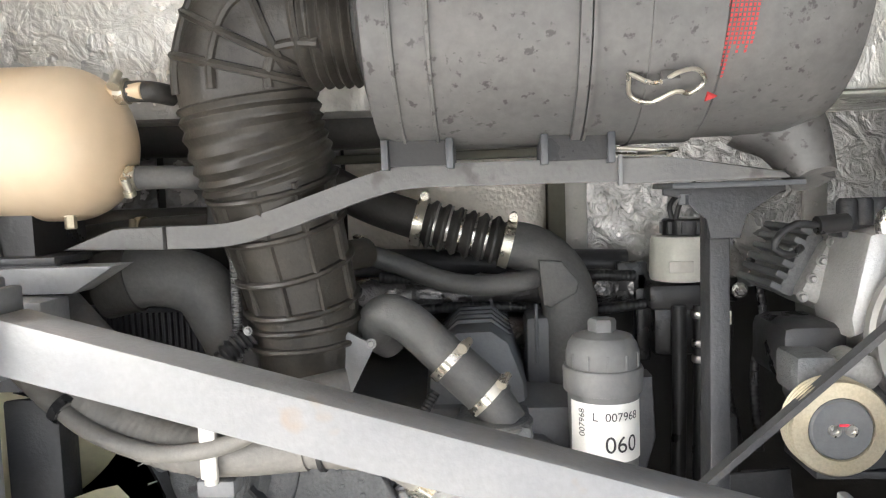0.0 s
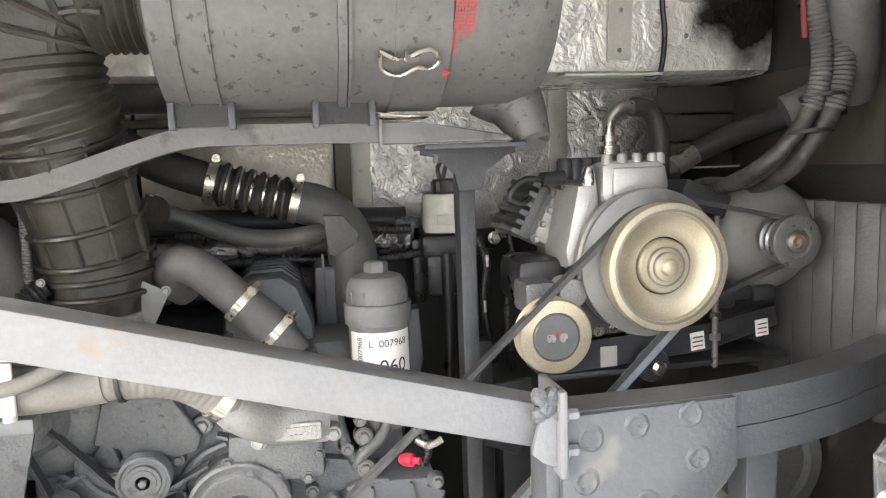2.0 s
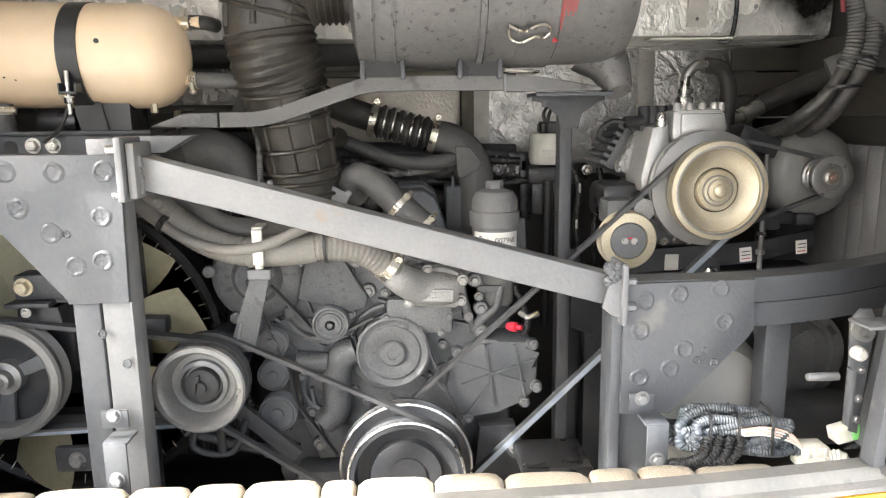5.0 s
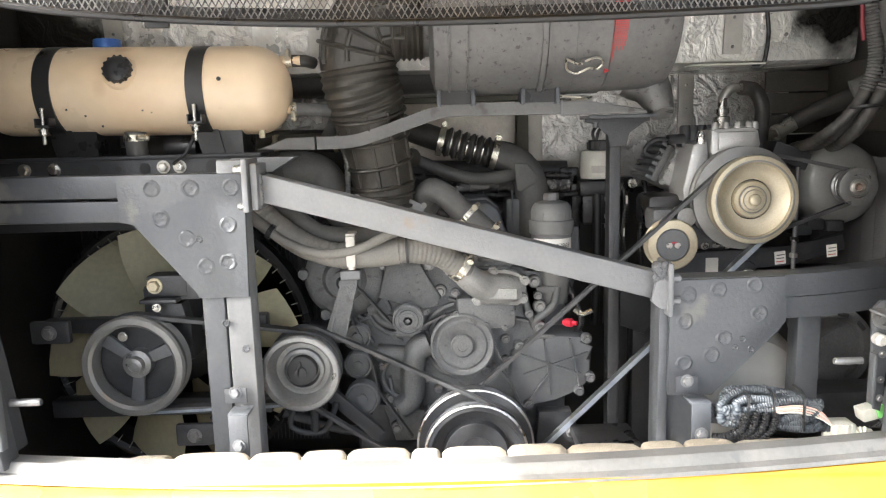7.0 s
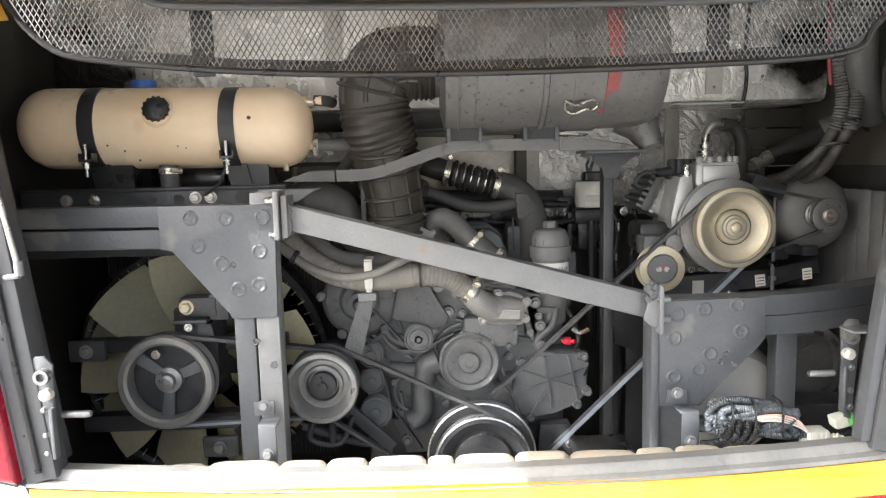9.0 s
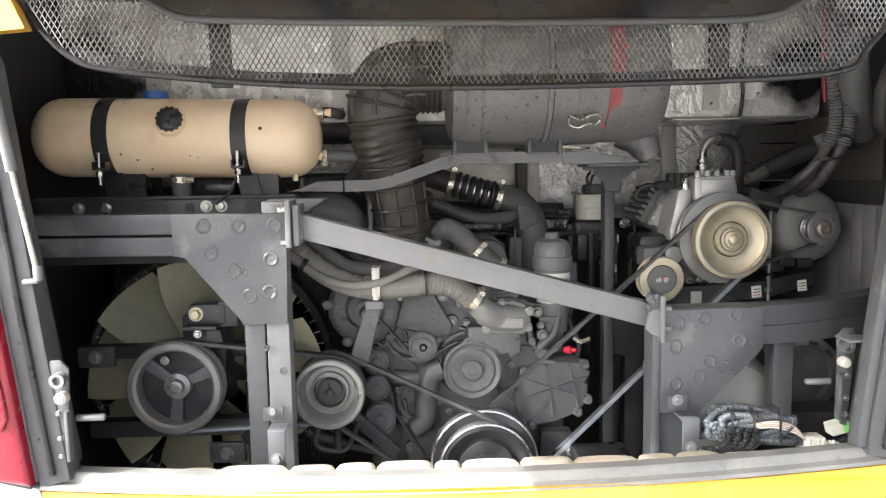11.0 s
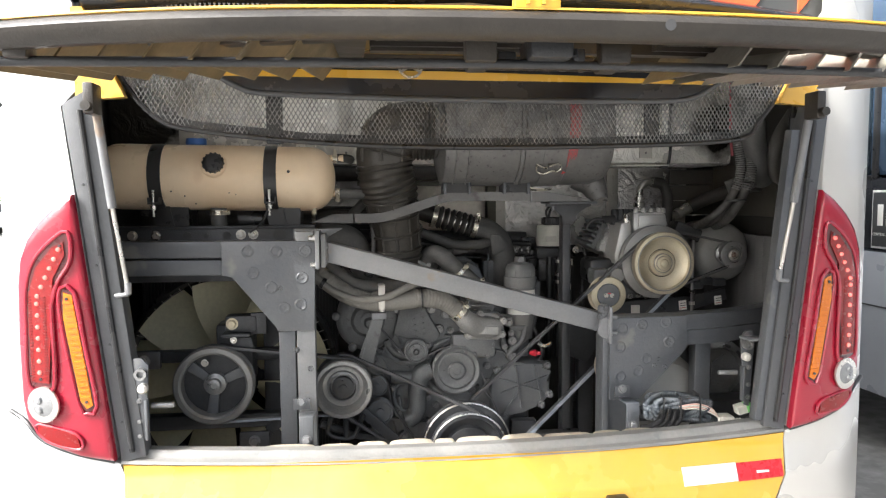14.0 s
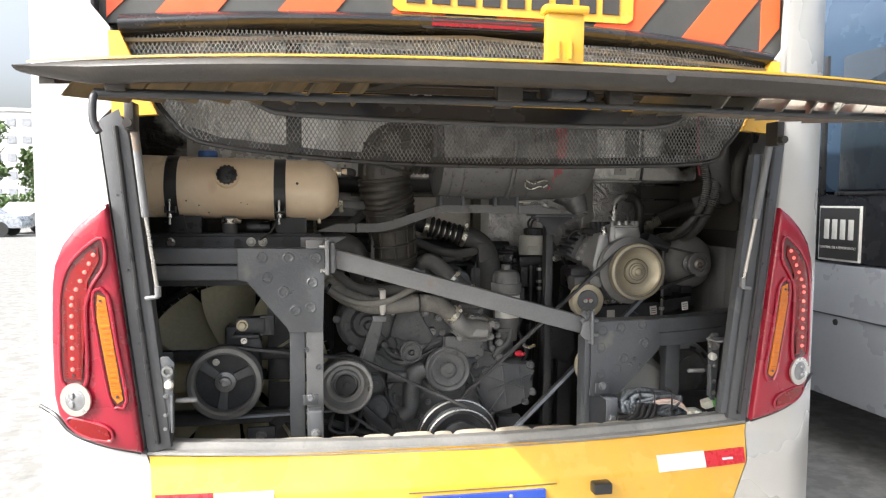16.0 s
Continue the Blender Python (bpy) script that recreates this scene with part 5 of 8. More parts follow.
# ---- coolant tank ----
tank = thing("coolant_tank", (-0.8, 0.5, 1.47), "cream plastic coolant expansion tank with black straps", "tank")
TY, TZ, TR = 0.515, 1.588, 0.108
prof = [(0, 0)] + [(TR * math.sin(a * math.pi / 20) ** 0.8, 0.085 * (1 - math.cos(a * math.pi / 20))) for a in range(1, 11)]
length = 0.777
prof += [(TR, 0.2), (TR + 0.0006, length / 2), (TR, length - 0.2)] + [(r, length - h) for r, h in prof[1:11][::-1]] + [(0, length)]
body = part("body", lathe(fresh(), prof, (-1.16, TY, 1.597), (1, 0, -0.018), 56), TANK, tank)
for x, dz in ((-0.95, 0.003), (-0.59, -0.004)):
    bm = lathe(fresh(), [(TR, -0.02), (TR + 0.004, -0.02), (TR + 0.004, 0.02), (TR, 0.02)], (x, TY, TZ + dz), (1, 0, 0), 48)
    strap = part("strap", bm, BLACK, tank, "black steel strap")
    bm = prism(fresh(), [(x - 0.018, 1.515), (x + 0.03, 1.505), (x + 0.052, 1.40), (x + 0.0, 1.385), (x - 0.02, 1.47)], TY - 0.05, TY - 0.042)
    prism(bm, [(x + 0.03, 1.505), (x + 0.09, 1.50), (x + 0.09, 1.40), (x + 0.052, 1.40)], TY - 0.045, TY + 0.08)
    part("cradle", bm, BLACK, strap, "black cradle bracket")
    bm = box(fresh(), (x, TY - 0.106, 1.507), (0.035, 0.03, 0.006), 0.001)
    box(bm, (x - 0.016, TY - 0.106, 1.515), (0.003, 0.03, 0.022))
    box(bm, (x + 0.016, TY - 0.106, 1.515), (0.003, 0.03, 0.022))
    part("buckle", bm, DARK, strap)
    bm = lathe(fresh(), [(0.0045, 0), (0.0045, 0.085), (0, 0.085)], (x - 0.002, TY - 0.112, 1.465), (0, 0, 1), 10)
    hexhead(bm, (x - 0.002, TY - 0.112, 1.50), 0.009, (0, 0, -1), 0.012)
    part("tension_bolt", bm, ZINC, strap, "bright tension bolt")
cap_at = Vector((-0.765, TY - 0.098, 1.63))
cap_axis = Vector((0, -0.9, 0.38))
part("neck", lathe(fresh(), [(0.045, -0.01), (0.04, 0.004), (0.034, 0.006)], cap_at, cap_axis, 30), TANK, tank)
bm = lathe(fresh(), [(0.032, 0), (0.032, 0.018), (0.028, 0.022), (0.012, 0.024), (0, 0.022)], cap_at, cap_axis, 30)
cap = part("cap", bm, BLACK, tank, "black screw cap")
turn = Vector((0, 0, 1)).rotation_difference(cap_axis.normalized()).to_matrix()
for k in range(14):
    a = math.tau * k / 14
    part("rib", lathe(fresh(), [(0.004, 0.002), (0.004, 0.019), (0, 0.019)], cap_at + turn @ Vector((0.031 * math.cos(a), 0.031 * math.sin(a), 0)), cap_axis, 8), BLACK, cap)
bm = lathe(fresh(), [(0.033, 0), (0.034, 0.02), (0.032, 0.03), (0, 0.031)], (-0.845, TY + 0.03, 1.692), (0, 0, 1), 28)
part("cap", bm, BLUE_PLASTIC, tank, "blue screw cap")
part("inspection_eye", lathe(fresh(), [(0.005, 0), (0.005, 0.003), (0, 0.004)], (-0.53, 0.409, 1.607), seg=10), INK, tank)
for x, z, y in ((-0.90, 1.545, 0.416), (-0.86, 1.53, 0.425), (-0.72, 1.54, 0.419), (-0.70, 1.535, 0.422), (-0.83, 1.505, 0.444)):
    part("speck", lathe(fresh(), [(0.003, 0), (0.002, 0.001), (0, 0.001)], (x, y, z), seg=7), INK, tank)
for z, x in ((1.655, -0.405), (1.535, -0.398)):
    n = part("outlet", lathe(fresh(), [(0.012, 0), (0.012, 0.05), (0, 0.05)], (x, TY, z), (1, 0, 0), 14), TANK, tank)
    bm = clamp(fresh(), (x + 0.022, TY, z), (1, 0, 0), 0.016, 0.014, (0, -1, -0.6 if z < 1.6 else 0.8))
    part("clamp", bm, CLAMP, n, "bright hose clamp")
part("hose", tube(fresh(), [(-0.39, TY, 1.655), (-0.35, TY + 0.01, 1.655), (-0.33, TY + 0.04, 1.652)], 0.015, 12), RUBBER, tank, "short black hose")
part("hose", tube(fresh(), [(-0.385, TY, 1.535), (-0.31, TY + 0.01, 1.533), (-0.275, TY + 0.05, 1.525), (-0.30, TY + 0.11, 1.49), (-0.34, TY + 0.2, 1.45)], 0.017, 12), RUBBER_GREY, tank, "grey return hose")
part("clamp", clamp(fresh(), (-0.765, TY - 0.04, 1.475), (0, 0, 1), 0.027, 0.016, (1, -1, 0)), CLAMP, tank, "bright hose clamp")
part("hose", tube(fresh(), [(-0.765, TY - 0.04, 1.49), (-0.765, TY - 0.04, 1.45), (-0.755, TY - 0.04, 1.41), (-0.70, TY - 0.03, 1.36)], 0.026, 16), RUBBER_GREY, tank, "thick grey hose")
part("drain_cable", tube(fresh(), [(-0.60, TY - 0.1, 1.48), (-0.62, TY - 0.1, 1.44), (-0.66, TY - 0.09, 1.41)], 0.004, 8), BLACK, tank)
bm = lathe(fresh(), [(0.03, 0), (0.034, 0.02), (0.034, 0.08), (0, 0.085)], (-0.71, TY + 0.02, 1.45), (1, 0, 0), 18)
part("level_sensor", bm, BLACK, tank)
part("drain_nut", hexhead(fresh(), (-0.455, TY - 0.03, 1.486), 0.008, (0, 0, -1), 0.018), BRASSY, tank, "brass drain plug")

# ---- air filter ----
air = thing("air_filter", (0.28, 0.55, 1.54), "big dusty grey cylindrical air filter housing", "air filter")
AY, AZ, AR = 0.535, 1.750, 0.192
prof = [(0.09, -0.045), (0.092, 0.0), (0.14, 0.0), (0.185, 0.012), (AR, 0.035), (AR, 0.27), (AR + 0.002, 0.27), (AR + 0.002, 0.42), (AR - 0.004, 0.425), (AR - 0.004, 0.54), (AR - 0.02, 0.585), (0.12, 0.6), (0, 0.603)]
part("housing", lathe(fresh(), prof, (-0.032, AY, AZ), (1, 0, 0), 72), AIR_BOX, air)
for x, w, r in ((0.015, 0.006, 0.004), (0.058, 0.006, 0.004), (0.235, 0.014, 0.007), (0.245, 0.006, 0.009), (0.31, 0.006, 0.004)):
    part("band", lathe(fresh(), [(AR - 0.002, -w / 2), (AR + r, -w / 2 + 0.001), (AR + r, w / 2 - 0.001), (AR - 0.002, w / 2)], (x, AY, AZ), (1, 0, 0), 72), AIR_BOX, air, "raised band")


def on_filter(x, angle, out=0.0):
    """A point on the housing; angle in degrees below the front."""
    a = radians(angle)
    return Vector((x, AY - (AR + out) * math.cos(a), AZ - (AR + out) * math.sin(a)))


for k, (x0, x1, a0, a1) in enumerate(((0.285, 0.372, 36, 48),)):
    pts = [on_filter(x0, a0 + 2, 0.008), on_filter(x0 + 0.03, a0 + 5, 0.014), on_filter(x0 + 0.055, a0 + 1, 0.016), on_filter(x1 - 0.012, a0 + 1, 0.012), on_filter(x1, a0 + 6, 0.01), on_filter(x1 - 0.015, a1 - 2, 0.012), on_filter(x0 + 0.055, a0 + 8, 0.016), on_filter(x0 + 0.03, a1 + 1, 0.012), on_filter(x0 + 0.006, a1 - 1, 0.008), on_filter(x0, a0 + 2, 0.008)]
    c = part("spring_clip", tube(fresh(), pts, 0.0028, 7, 0.006), CLAMP, air, "bent wire spring clip")
    box_at = on_filter(0.332, 40, 0.01)
    part("clip_seat", box(fresh(), box_at, (0.02, 0.012, 0.016), 0.002, (-40, 0, 0)), AIR_BOX, c)
pts = [on_filter(0.27, 88, 0.008), on_filter(0.30, 94, 0.014), on_filter(0.345, 90, 0.016), on_filter(0.375, 86, 0.012), on_filter(0.34, 82, 0.014), on_filter(0.29, 82, 0.01), on_filter(0.27, 88, 0.008)]
part("spring_clip", tube(fresh(), pts, 0.0028, 7, 0.006), CLAMP, air, "bent wire spring clip")
part("clip_hook", box(fresh(), on_filter(0.322, -8, 0.006), (0.032, 0.016, 0.024), 0.003, (8, 0, 0)), AIR_BOX, air)
part("clip_hook", box(fresh(), on_filter(0.322, -8, 0.014), (0.012, 0.012, 0.012), 0.002, (8, 0, 0)), BLACK, air)
bm = fresh()
for k in range(12):
    x = 0.372 + k * 0.0046
    a0, a1 = -44 + (k % 3) * 3, 42 - (k % 2) * 4 - (k > 6) * 8
    a = a0
    while a < a1:
        bm.faces.new([bm.verts.new(on_filter(x + dx - 0.0002 * b, b, 0.0007)) for dx, b in ((0, a), (0.0027, a), (0.0027, a + 1.0), (0, a + 1.0))])
        a += 1.5
tagged(part("warning_print", bm, RED_PRINT, air, "red printed warning text, unreadable"), kind="stuff")
part("warning_mark", lathe(fresh(), [(0.009, 0), (0.007, 0.002), (0, 0.002)], on_filter(0.385, 50, 0.002), (0, -0.64, -0.77), 3), RED_PRINT, air, "red triangle")
part("drain_collar", tube(fresh(), [(0.50, AY + 0.03, 1.60), (0.535, AY + 0.02, 1.565), (0.555, AY + 0.01, 1.52), (0.56, AY, 1.50)], lambda s: 0.065 - 0.035 * s, 20), AIR_BOX, air, "rubber dust valve")
part("dust_valve", prism(fresh(), [(0.505, 1.565), (0.575, 1.575), (0.585, 1.50), (0.565, 1.505), (0.545, 1.515), (0.515, 1.53)], AY - 0.01, AY + 0.01, 0.003), RUBBER, air)
for x in (0.028, 0.235):
    bm = prism(fresh(), [(x - 0.035, 1.585), (x + 0.045, 1.585), (x + 0.045, 1.535), (x - 0.035, 1.535)], AY - 0.06, AY + 0.05)
    part("saddle", bm, BLACK, air, "black rubber saddle")
    for dx in (-0.04, 0.045):
        part("saddle_plate", box(fresh(), (x + dx, AY - 0.03, 1.55), (0.01, 0.08, 0.04), 0.002), FRAME, air)
part("neck_band", band([(0.085, -0.05), (0.091, -0.05), (0.091, -0.02), (0.085, -0.02)], (-0.032, AY, AZ), (1, 0, 0), 40), CLAMP, air, "bright hose band")

# ---- ribbed intake hose from the filter down to the engine ----
intake = thing("intake_hose", (-0.17, 0.6, 1.2), "ribbed dusty black rubber air intake hose", "hose")
ELB = [(-0.075, AY, AZ), (-0.13, AY, AZ + 0.002), (-0.185, AY, AZ - 0.015), (-0.212, AY + 0.005, AZ - 0.07), (-0.215, AY + 0.01, AZ - 0.12)]
part("elbow", tube(fresh(), ELB, lambda s: 0.094 + 0.006 * math.sin(s * 3.1), 40, 0.01), INTAKE, intake)
line = glide(ELB, 0.012)
for k in (4, 8, 12, 15):
    if k < len(line) - 1:
        w = (line[k + 1] - line[k - 1]).normalized()
        part("rib", lathe(fresh(), [(0.094, -0.007), (0.104, -0.005), (0.107, 0.0), (0.104, 0.005), (0.094, 0.007)], line[k], w, 40), INTAKE, intake)
for off in (-0.6, 0.15, 0.9):
    pts = []
    for i, p in enumerate(line):
        w = (line[min(i + 1, len(line) - 1)] - line[max(i - 1, 0)]).normalized()
        up = Vector((0, -1, 0))
        side = w.cross(up)
        pts.append(p + (up * math.cos(off) + side * math.sin(off)) * 0.099)
    part("rib", tube(fresh(), pts[1:-1], 0.0068, 8), INTAKE, intake)
part("mouth", tube(fresh(), [(-0.115, AY, AZ), (-0.045, AY, AZ)], 0.098, 40, 0.004, 0.0035, 0.014), INTAKE, intake)
BEL = [(-0.215, AY + 0.01, AZ - 0.11), (-0.208, AY + 0.015, AZ - 0.16), (-0.196, AY + 0.03, AZ - 0.215)]
part("bellows", tube(fresh(), BEL, 0.098, 40, ripple=0.0028, pitch=0.0175), INTAKE, intake, "fine bellows")
LOW = [(-0.197, AY + 0.028, AZ - 0.21), (-0.183, AY + 0.055, 1.44), (-0.17, AY + 0.08, 1.34), (-0.165, AY + 0.09, 1.24)]
part("trunk", tube(fresh(), LOW, lambda s: 0.092 - 0.012 * s, 36, 0.012), INTAKE, intake)
line = glide(LOW, 0.01)
n = len(line)
for k in (2, 8, 14, 20, 23, 26):
    if k < n - 1:
        w = (line[k + 1] - line[k - 1]).normalized()
        r = 0.092 - 0.012 * k / n
        part("rib", lathe(fresh(), [(r - 0.002, -0.006), (r + 0.006, -0.004), (r + 0.008, 0.0), (r + 0.006, 0.004), (r - 0.002, 0.006)], line[k], w, 36), INTAKE, intake)
for ang in (-70, -35, 0, 35, 70):
    pts = []
    for k in range(2, 22):
        r = 0.092 - 0.012 * k / n + 0.002
        pts.append(line[k] + Vector((math.sin(radians(ang)) * r, -math.cos(radians(ang)) * r, 0)))
    part("rib", tube(fresh(), pts, 0.005, 6), INTAKE, intake)
part("side_port", tube(fresh(), [(-0.12, 0.66, 1.40), (-0.09, 0.72, 1.402)], 0.026, 18), INTAKE, intake)
part("sensor", tube(fresh(), [(-0.235, AY + 0.02, 1.30), (-0.265, AY, 1.275), (-0.275, AY + 0.01, 1.25)], 0.016, 12, ripple=0.002, pitch=0.008), BLACK, intake, "black sensor plug")
bm = hexhead(fresh(), (-0.23, AY - 0.005, 1.31), 0.005)
part("screw", bm, STEEL, intake)

# ---- support arm and T-post ----
arm = thing("support_arm", (0.2, 0.52, 1.1), "bent grey steel arm that carries the air filter", "bracket")
pts = [(-0.46, 0.49, 1.44), (-0.32, 0.5, 1.45), (-0.235, 0.5, 1.452), (-0.17, 0.5, 1.468), (-0.04, 0.5, 1.51), (0.015, 0.5, 1.521), (0.10, 0.5, 1.522), (0.30, 0.5, 1.521)]
bm = fresh()
line = glide(pts[1:], 0.02)
rows = []
for i, p in enumerate(line):
    w = (line[min(i + 1, len(line) - 1)] - line[max(0, i - 1)]).normalized()
    u = Vector((-w.z, 0, w.x)) * 0.0155
    d = Vector((0, 0.0155, 0))
    rows.append([bm.verts.new(p + v) for v in (u - d, u + d, -u + d, -u - d)])
for a, b in zip(rows, rows[1:]):
    for k in range(4):
        bm.faces.new((a[k], a[(k + 1) % 4], b[(k + 1) % 4], b[k]))
bm.faces.new(rows[0]), bm.faces.new(rows[-1])
bmesh.ops.bevel(bm, geom=[e for e in bm.edges if e.is_manifold and e.calc_face_angle(0) > 1.2], offset=0.003, segments=2, affect="EDGES")
part("arm", bm, ARM, arm, "square tube")
part("arm_end", prism(fresh(), [(-0.325, 1.466), (-0.395, 1.465), (-0.47, 1.437), (-0.325, 1.434)], 0.484, 0.516, 0.003), ARM, arm)
part("arm_end", prism(fresh(), [(0.295, 1.538), (0.36, 1.535), (0.50, 1.512), (0.51, 1.503), (0.295, 1.502)], 0.483, 0.517, 0.003), ARM, arm)
part("weld", bar(fresh(), (0.293, 0.482, 1.50), (0.293, 0.482, 1.54), 0.005, 0.006, (0, 1, 0)), FRAME_LIGHT, arm)
bm = prism(fresh(), [(-0.52, 1.42), (-0.36, 1.42), (-0.42, 1.385), (-0.52, 1.385)], 0.42, 0.47, 0.003)
part("mount", bm, FRAME_LIGHT, arm, "pale mount bracket")
part("mount", box(fresh(), (-0.475, 0.40, 1.365), (0.09, 0.06, 0.035), 0.004), FRAME_LIGHT, arm, "pale mount bracket")
tpost = thing("t_post", (0.455, 0.6, 0.45), "dark grey steel T-post under the air filter", "post")
part("post", box(fresh(), (0.455, 0.62, 0.96), (0.030, 0.05, 1.02), 0.004), DARK, tpost)
part("head", prism(fresh(), [(0.37, 1.497), (0.54, 1.494), (0.54, 1.484), (0.52, 1.48), (0.485, 1.455), (0.478, 1.42), (0.434, 1.42), (0.432, 1.45), (0.40, 1.48), (0.37, 1.484)], 0.575, 0.585, 0.002), DARK, tpost)
part("head_plate", box(fresh(), (0.455, 0.575, 1.497), (0.175, 0.12, 0.008), 0.002), FRAME, tpost)
part("bolt", hexhead(fresh(), (0.40, 0.58, 1.485), 0.008, (0, 0, -1), 0.014), FRAME, tpost)
part("rod", tube(fresh(), [(-0.255, 0.56, 1.445), (-0.258, 0.56, 1.25)], 0.007, 8, ripple=0.001, pitch=0.004), STEEL, tpost.parent if tpost.parent else arm, "threaded rod")

# ---- charge-air pipe ----
pipe = thing("charge_air_pipe", (0.1, 0.85, 1.1), "black charge-air pipe with ribbed coupling and grey elbow", "pipe")
part("pipe", tube(fresh(), [(-0.2, 0.87, 1.535), (-0.1, 0.86, 1.482), (-0.01, 0.85, 1.448)], 0.036, 24), RUBBER, pipe)
part("coupling", tube(fresh(), [(-0.015, 0.85, 1.45), (0.07, 0.85, 1.424), (0.155, 0.85, 1.402)], 0.041, 28, ripple=0.0055, pitch=0.024), RUBBER, pipe, "ribbed rubber coupling")
ax = Vector((0.17, 0, -0.047)).normalized()
for t in (0.2, 0.34, 0.48, 0.62, 0.76):
    p = Vector((-0.012, 0.85, 1.449)).lerp(Vector((0.155, 0.85, 1.402)), t)
    part("wire_ring", lathe(fresh(), [(0.0395, -0.002), (0.042, -0.002), (0.042, 0.002), (0.0395, 0.002)], p, ax, 28), ZINC, pipe, "bright wire ring")
for p in ((-0.008, 0.85, 1.447), (0.152, 0.85, 1.403)):
    part("clamp", clamp(fresh(), p, ax, 0.0455, 0.018, (0, -0.2, 1)), CLAMP, pipe, "wide bright clamp")
part("elbow", tube(fresh(), [(0.15, 0.85, 1.403), (0.205, 0.85, 1.385), (0.245, 0.845, 1.345), (0.262, 0.84, 1.29), (0.262, 0.84, 1.22), (0.262, 0.84, 1.12)], lambda s: 0.043 + 0.008 * min(1, s * 2), 28), RUBBER_GREY, pipe, "grey moulded elbow")
part("flat_patch", prism(fresh(), [(0.205, 1.375), (0.245, 1.372), (0.275, 1.335), (0.27, 1.315), (0.225, 1.29), (0.212, 1.295)], 0.788, 0.80, 0.004), RUBBER_GREY, pipe, "flattened patch")
part("manifold", box(fresh(), (0.245, 0.86, 1.19), (0.13, 0.10, 0.16), 0.012), ENGINE_GREY, pipe, "dark intake manifold block")
part("manifold_edge", box(fresh(), (0.2, 0.81, 1.24), (0.006, 0.01, 0.11), 0.002), ENGINE_GREY, pipe)
breather = thing("breather_hose", (0, 0.79, 1.33), "slim dusty breather hose with bright clamp", "hose")
part("hose", tube(fresh(), [(-0.12, 0.72, 1.402), (-0.08, 0.775, 1.39), (0.03, 0.79, 1.345), (0.10, 0.79, 1.333), (0.16, 0.79, 1.335), (0.2, 0.82, 1.34)], 0.0185, 16), RUBBER_GREY, breather)
part("clamp", clamp(fresh(), (-0.107, 0.735, 1.4), (0.6, 0.8, -0.12), 0.0205, 0.014, (0, -0.3, 1)), CLAMP, breather, "bright hose clamp")

# ---- hoses in front of the engine ----
grey = thing("coolant_hose", (0.05, 0.6, 1.1), "thick grey coolant hose with two bright clamps", "hose")
part("hose", tube(fresh(), [(-0.045, 0.67, 1.265), (-0.062, 0.635, 1.29), (-0.04, 0.61, 1.316), (-0.005, 0.60, 1.303), (0.05, 0.60, 1.25), (0.105, 0.59, 1.20), (0.14, 0.58, 1.15)], 0.032, 22), RUBBER_GREY, grey)
part("joint", tube(fresh(), [(0.055, 0.60, 1.245), (0.105, 0.59, 1.20), (0.118, 0.588, 1.185)], 0.0355, 22), RUBBER_GREY, grey)
for p in ((0.056, 0.6, 1.244), (0.112, 0.589, 1.193)):
    part("clamp", clamp(fresh(), p, (0.7, -0.1, -0.68), 0.036, 0.014, (0.7, -0.5, 0.7)), CLAMP, grey, "bright hose clamp")
part("stay", bar(fresh(), (-0.125, 0.58, 1.19), (-0.075, 0.58, 1.285), 0.006, 0.045, (1, 0, 0.5)), FRAME_LIGHT, grey, "flat steel stay")
part("bolt", hexhead(fresh(), (-0.06, 0.575, 1.278), 0.006), STEEL, grey)
lead = [(-0.53, 0.47, 1.335), (-0.475, 0.44, 1.30), (-0.42, 0.42, 1.252), (-0.344, 0.42, 1.198), (-0.263, 0.42, 1.174), (-0.19, 0.42, 1.176), (-0.12, 0.42, 1.182), (-0.05, 0.43, 1.175), (-0.01, 0.44, 1.16), (0.045, 0.46, 1.115)]
front = thing("radiator_hose", (-0.2, 0.42, 1.1), "pale dusty corrugated radiator hose with clamps", "hose")
part("hose", tube(fresh(), lead, 0.031, 22, ripple=0.0005, pitch=0.011), HOSE_PALE, front)
part("collar", tube(fresh(), lead[4:7], 0.0335, 22), HOSE_PALE, front)
part("clamp", clamp(fresh(), (0.03, 0.455, 1.128), (0.7, 0.2, -0.6), 0.034, 0.02, (0.7, -0.4, 0.6)), CLAMP, front, "bright hose clamp")
for p in ((-0.10, 0.422, 1.182),):
    part("tie", lathe(fresh(), [(0.033, -0.003), (0.036, -0.003), (0.036, 0.003), (0.033, 0.003)], p, (1, 0, 0.05), 22), BLACK, front, "black cable tie")
upper = thing("heater_hose", (-0.3, 0.47, 1.2), "grey dusty heater hose above the radiator hose", "hose")
part("hose", tube(fresh(), [(-0.50, 0.52, 1.36), (-0.44, 0.49, 1.315), (-0.385, 0.475, 1.265), (-0.32, 0.47, 1.222), (-0.225, 0.47, 1.212), (-0.165, 0.475, 1.222), (-0.08, 0.5, 1.235)], 0.026, 18), RUBBER_GREY, upper)
silver = thing("silver_pipe", (-0.3, 0.385, 1.2), "thin dusty grey pipe along the radiator hose", "pipe")
part("pipe", tube(fresh(), [(-0.52, 0.41, 1.315), (-0.455, 0.392, 1.266), (-0.39, 0.383, 1.217), (-0.31, 0.38, 1.188), (-0.226, 0.38, 1.193), (-0.165, 0.385, 1.217), (-0.12, 0.40, 1.235)], 0.0115, 14), HOSE_PALE, silver)
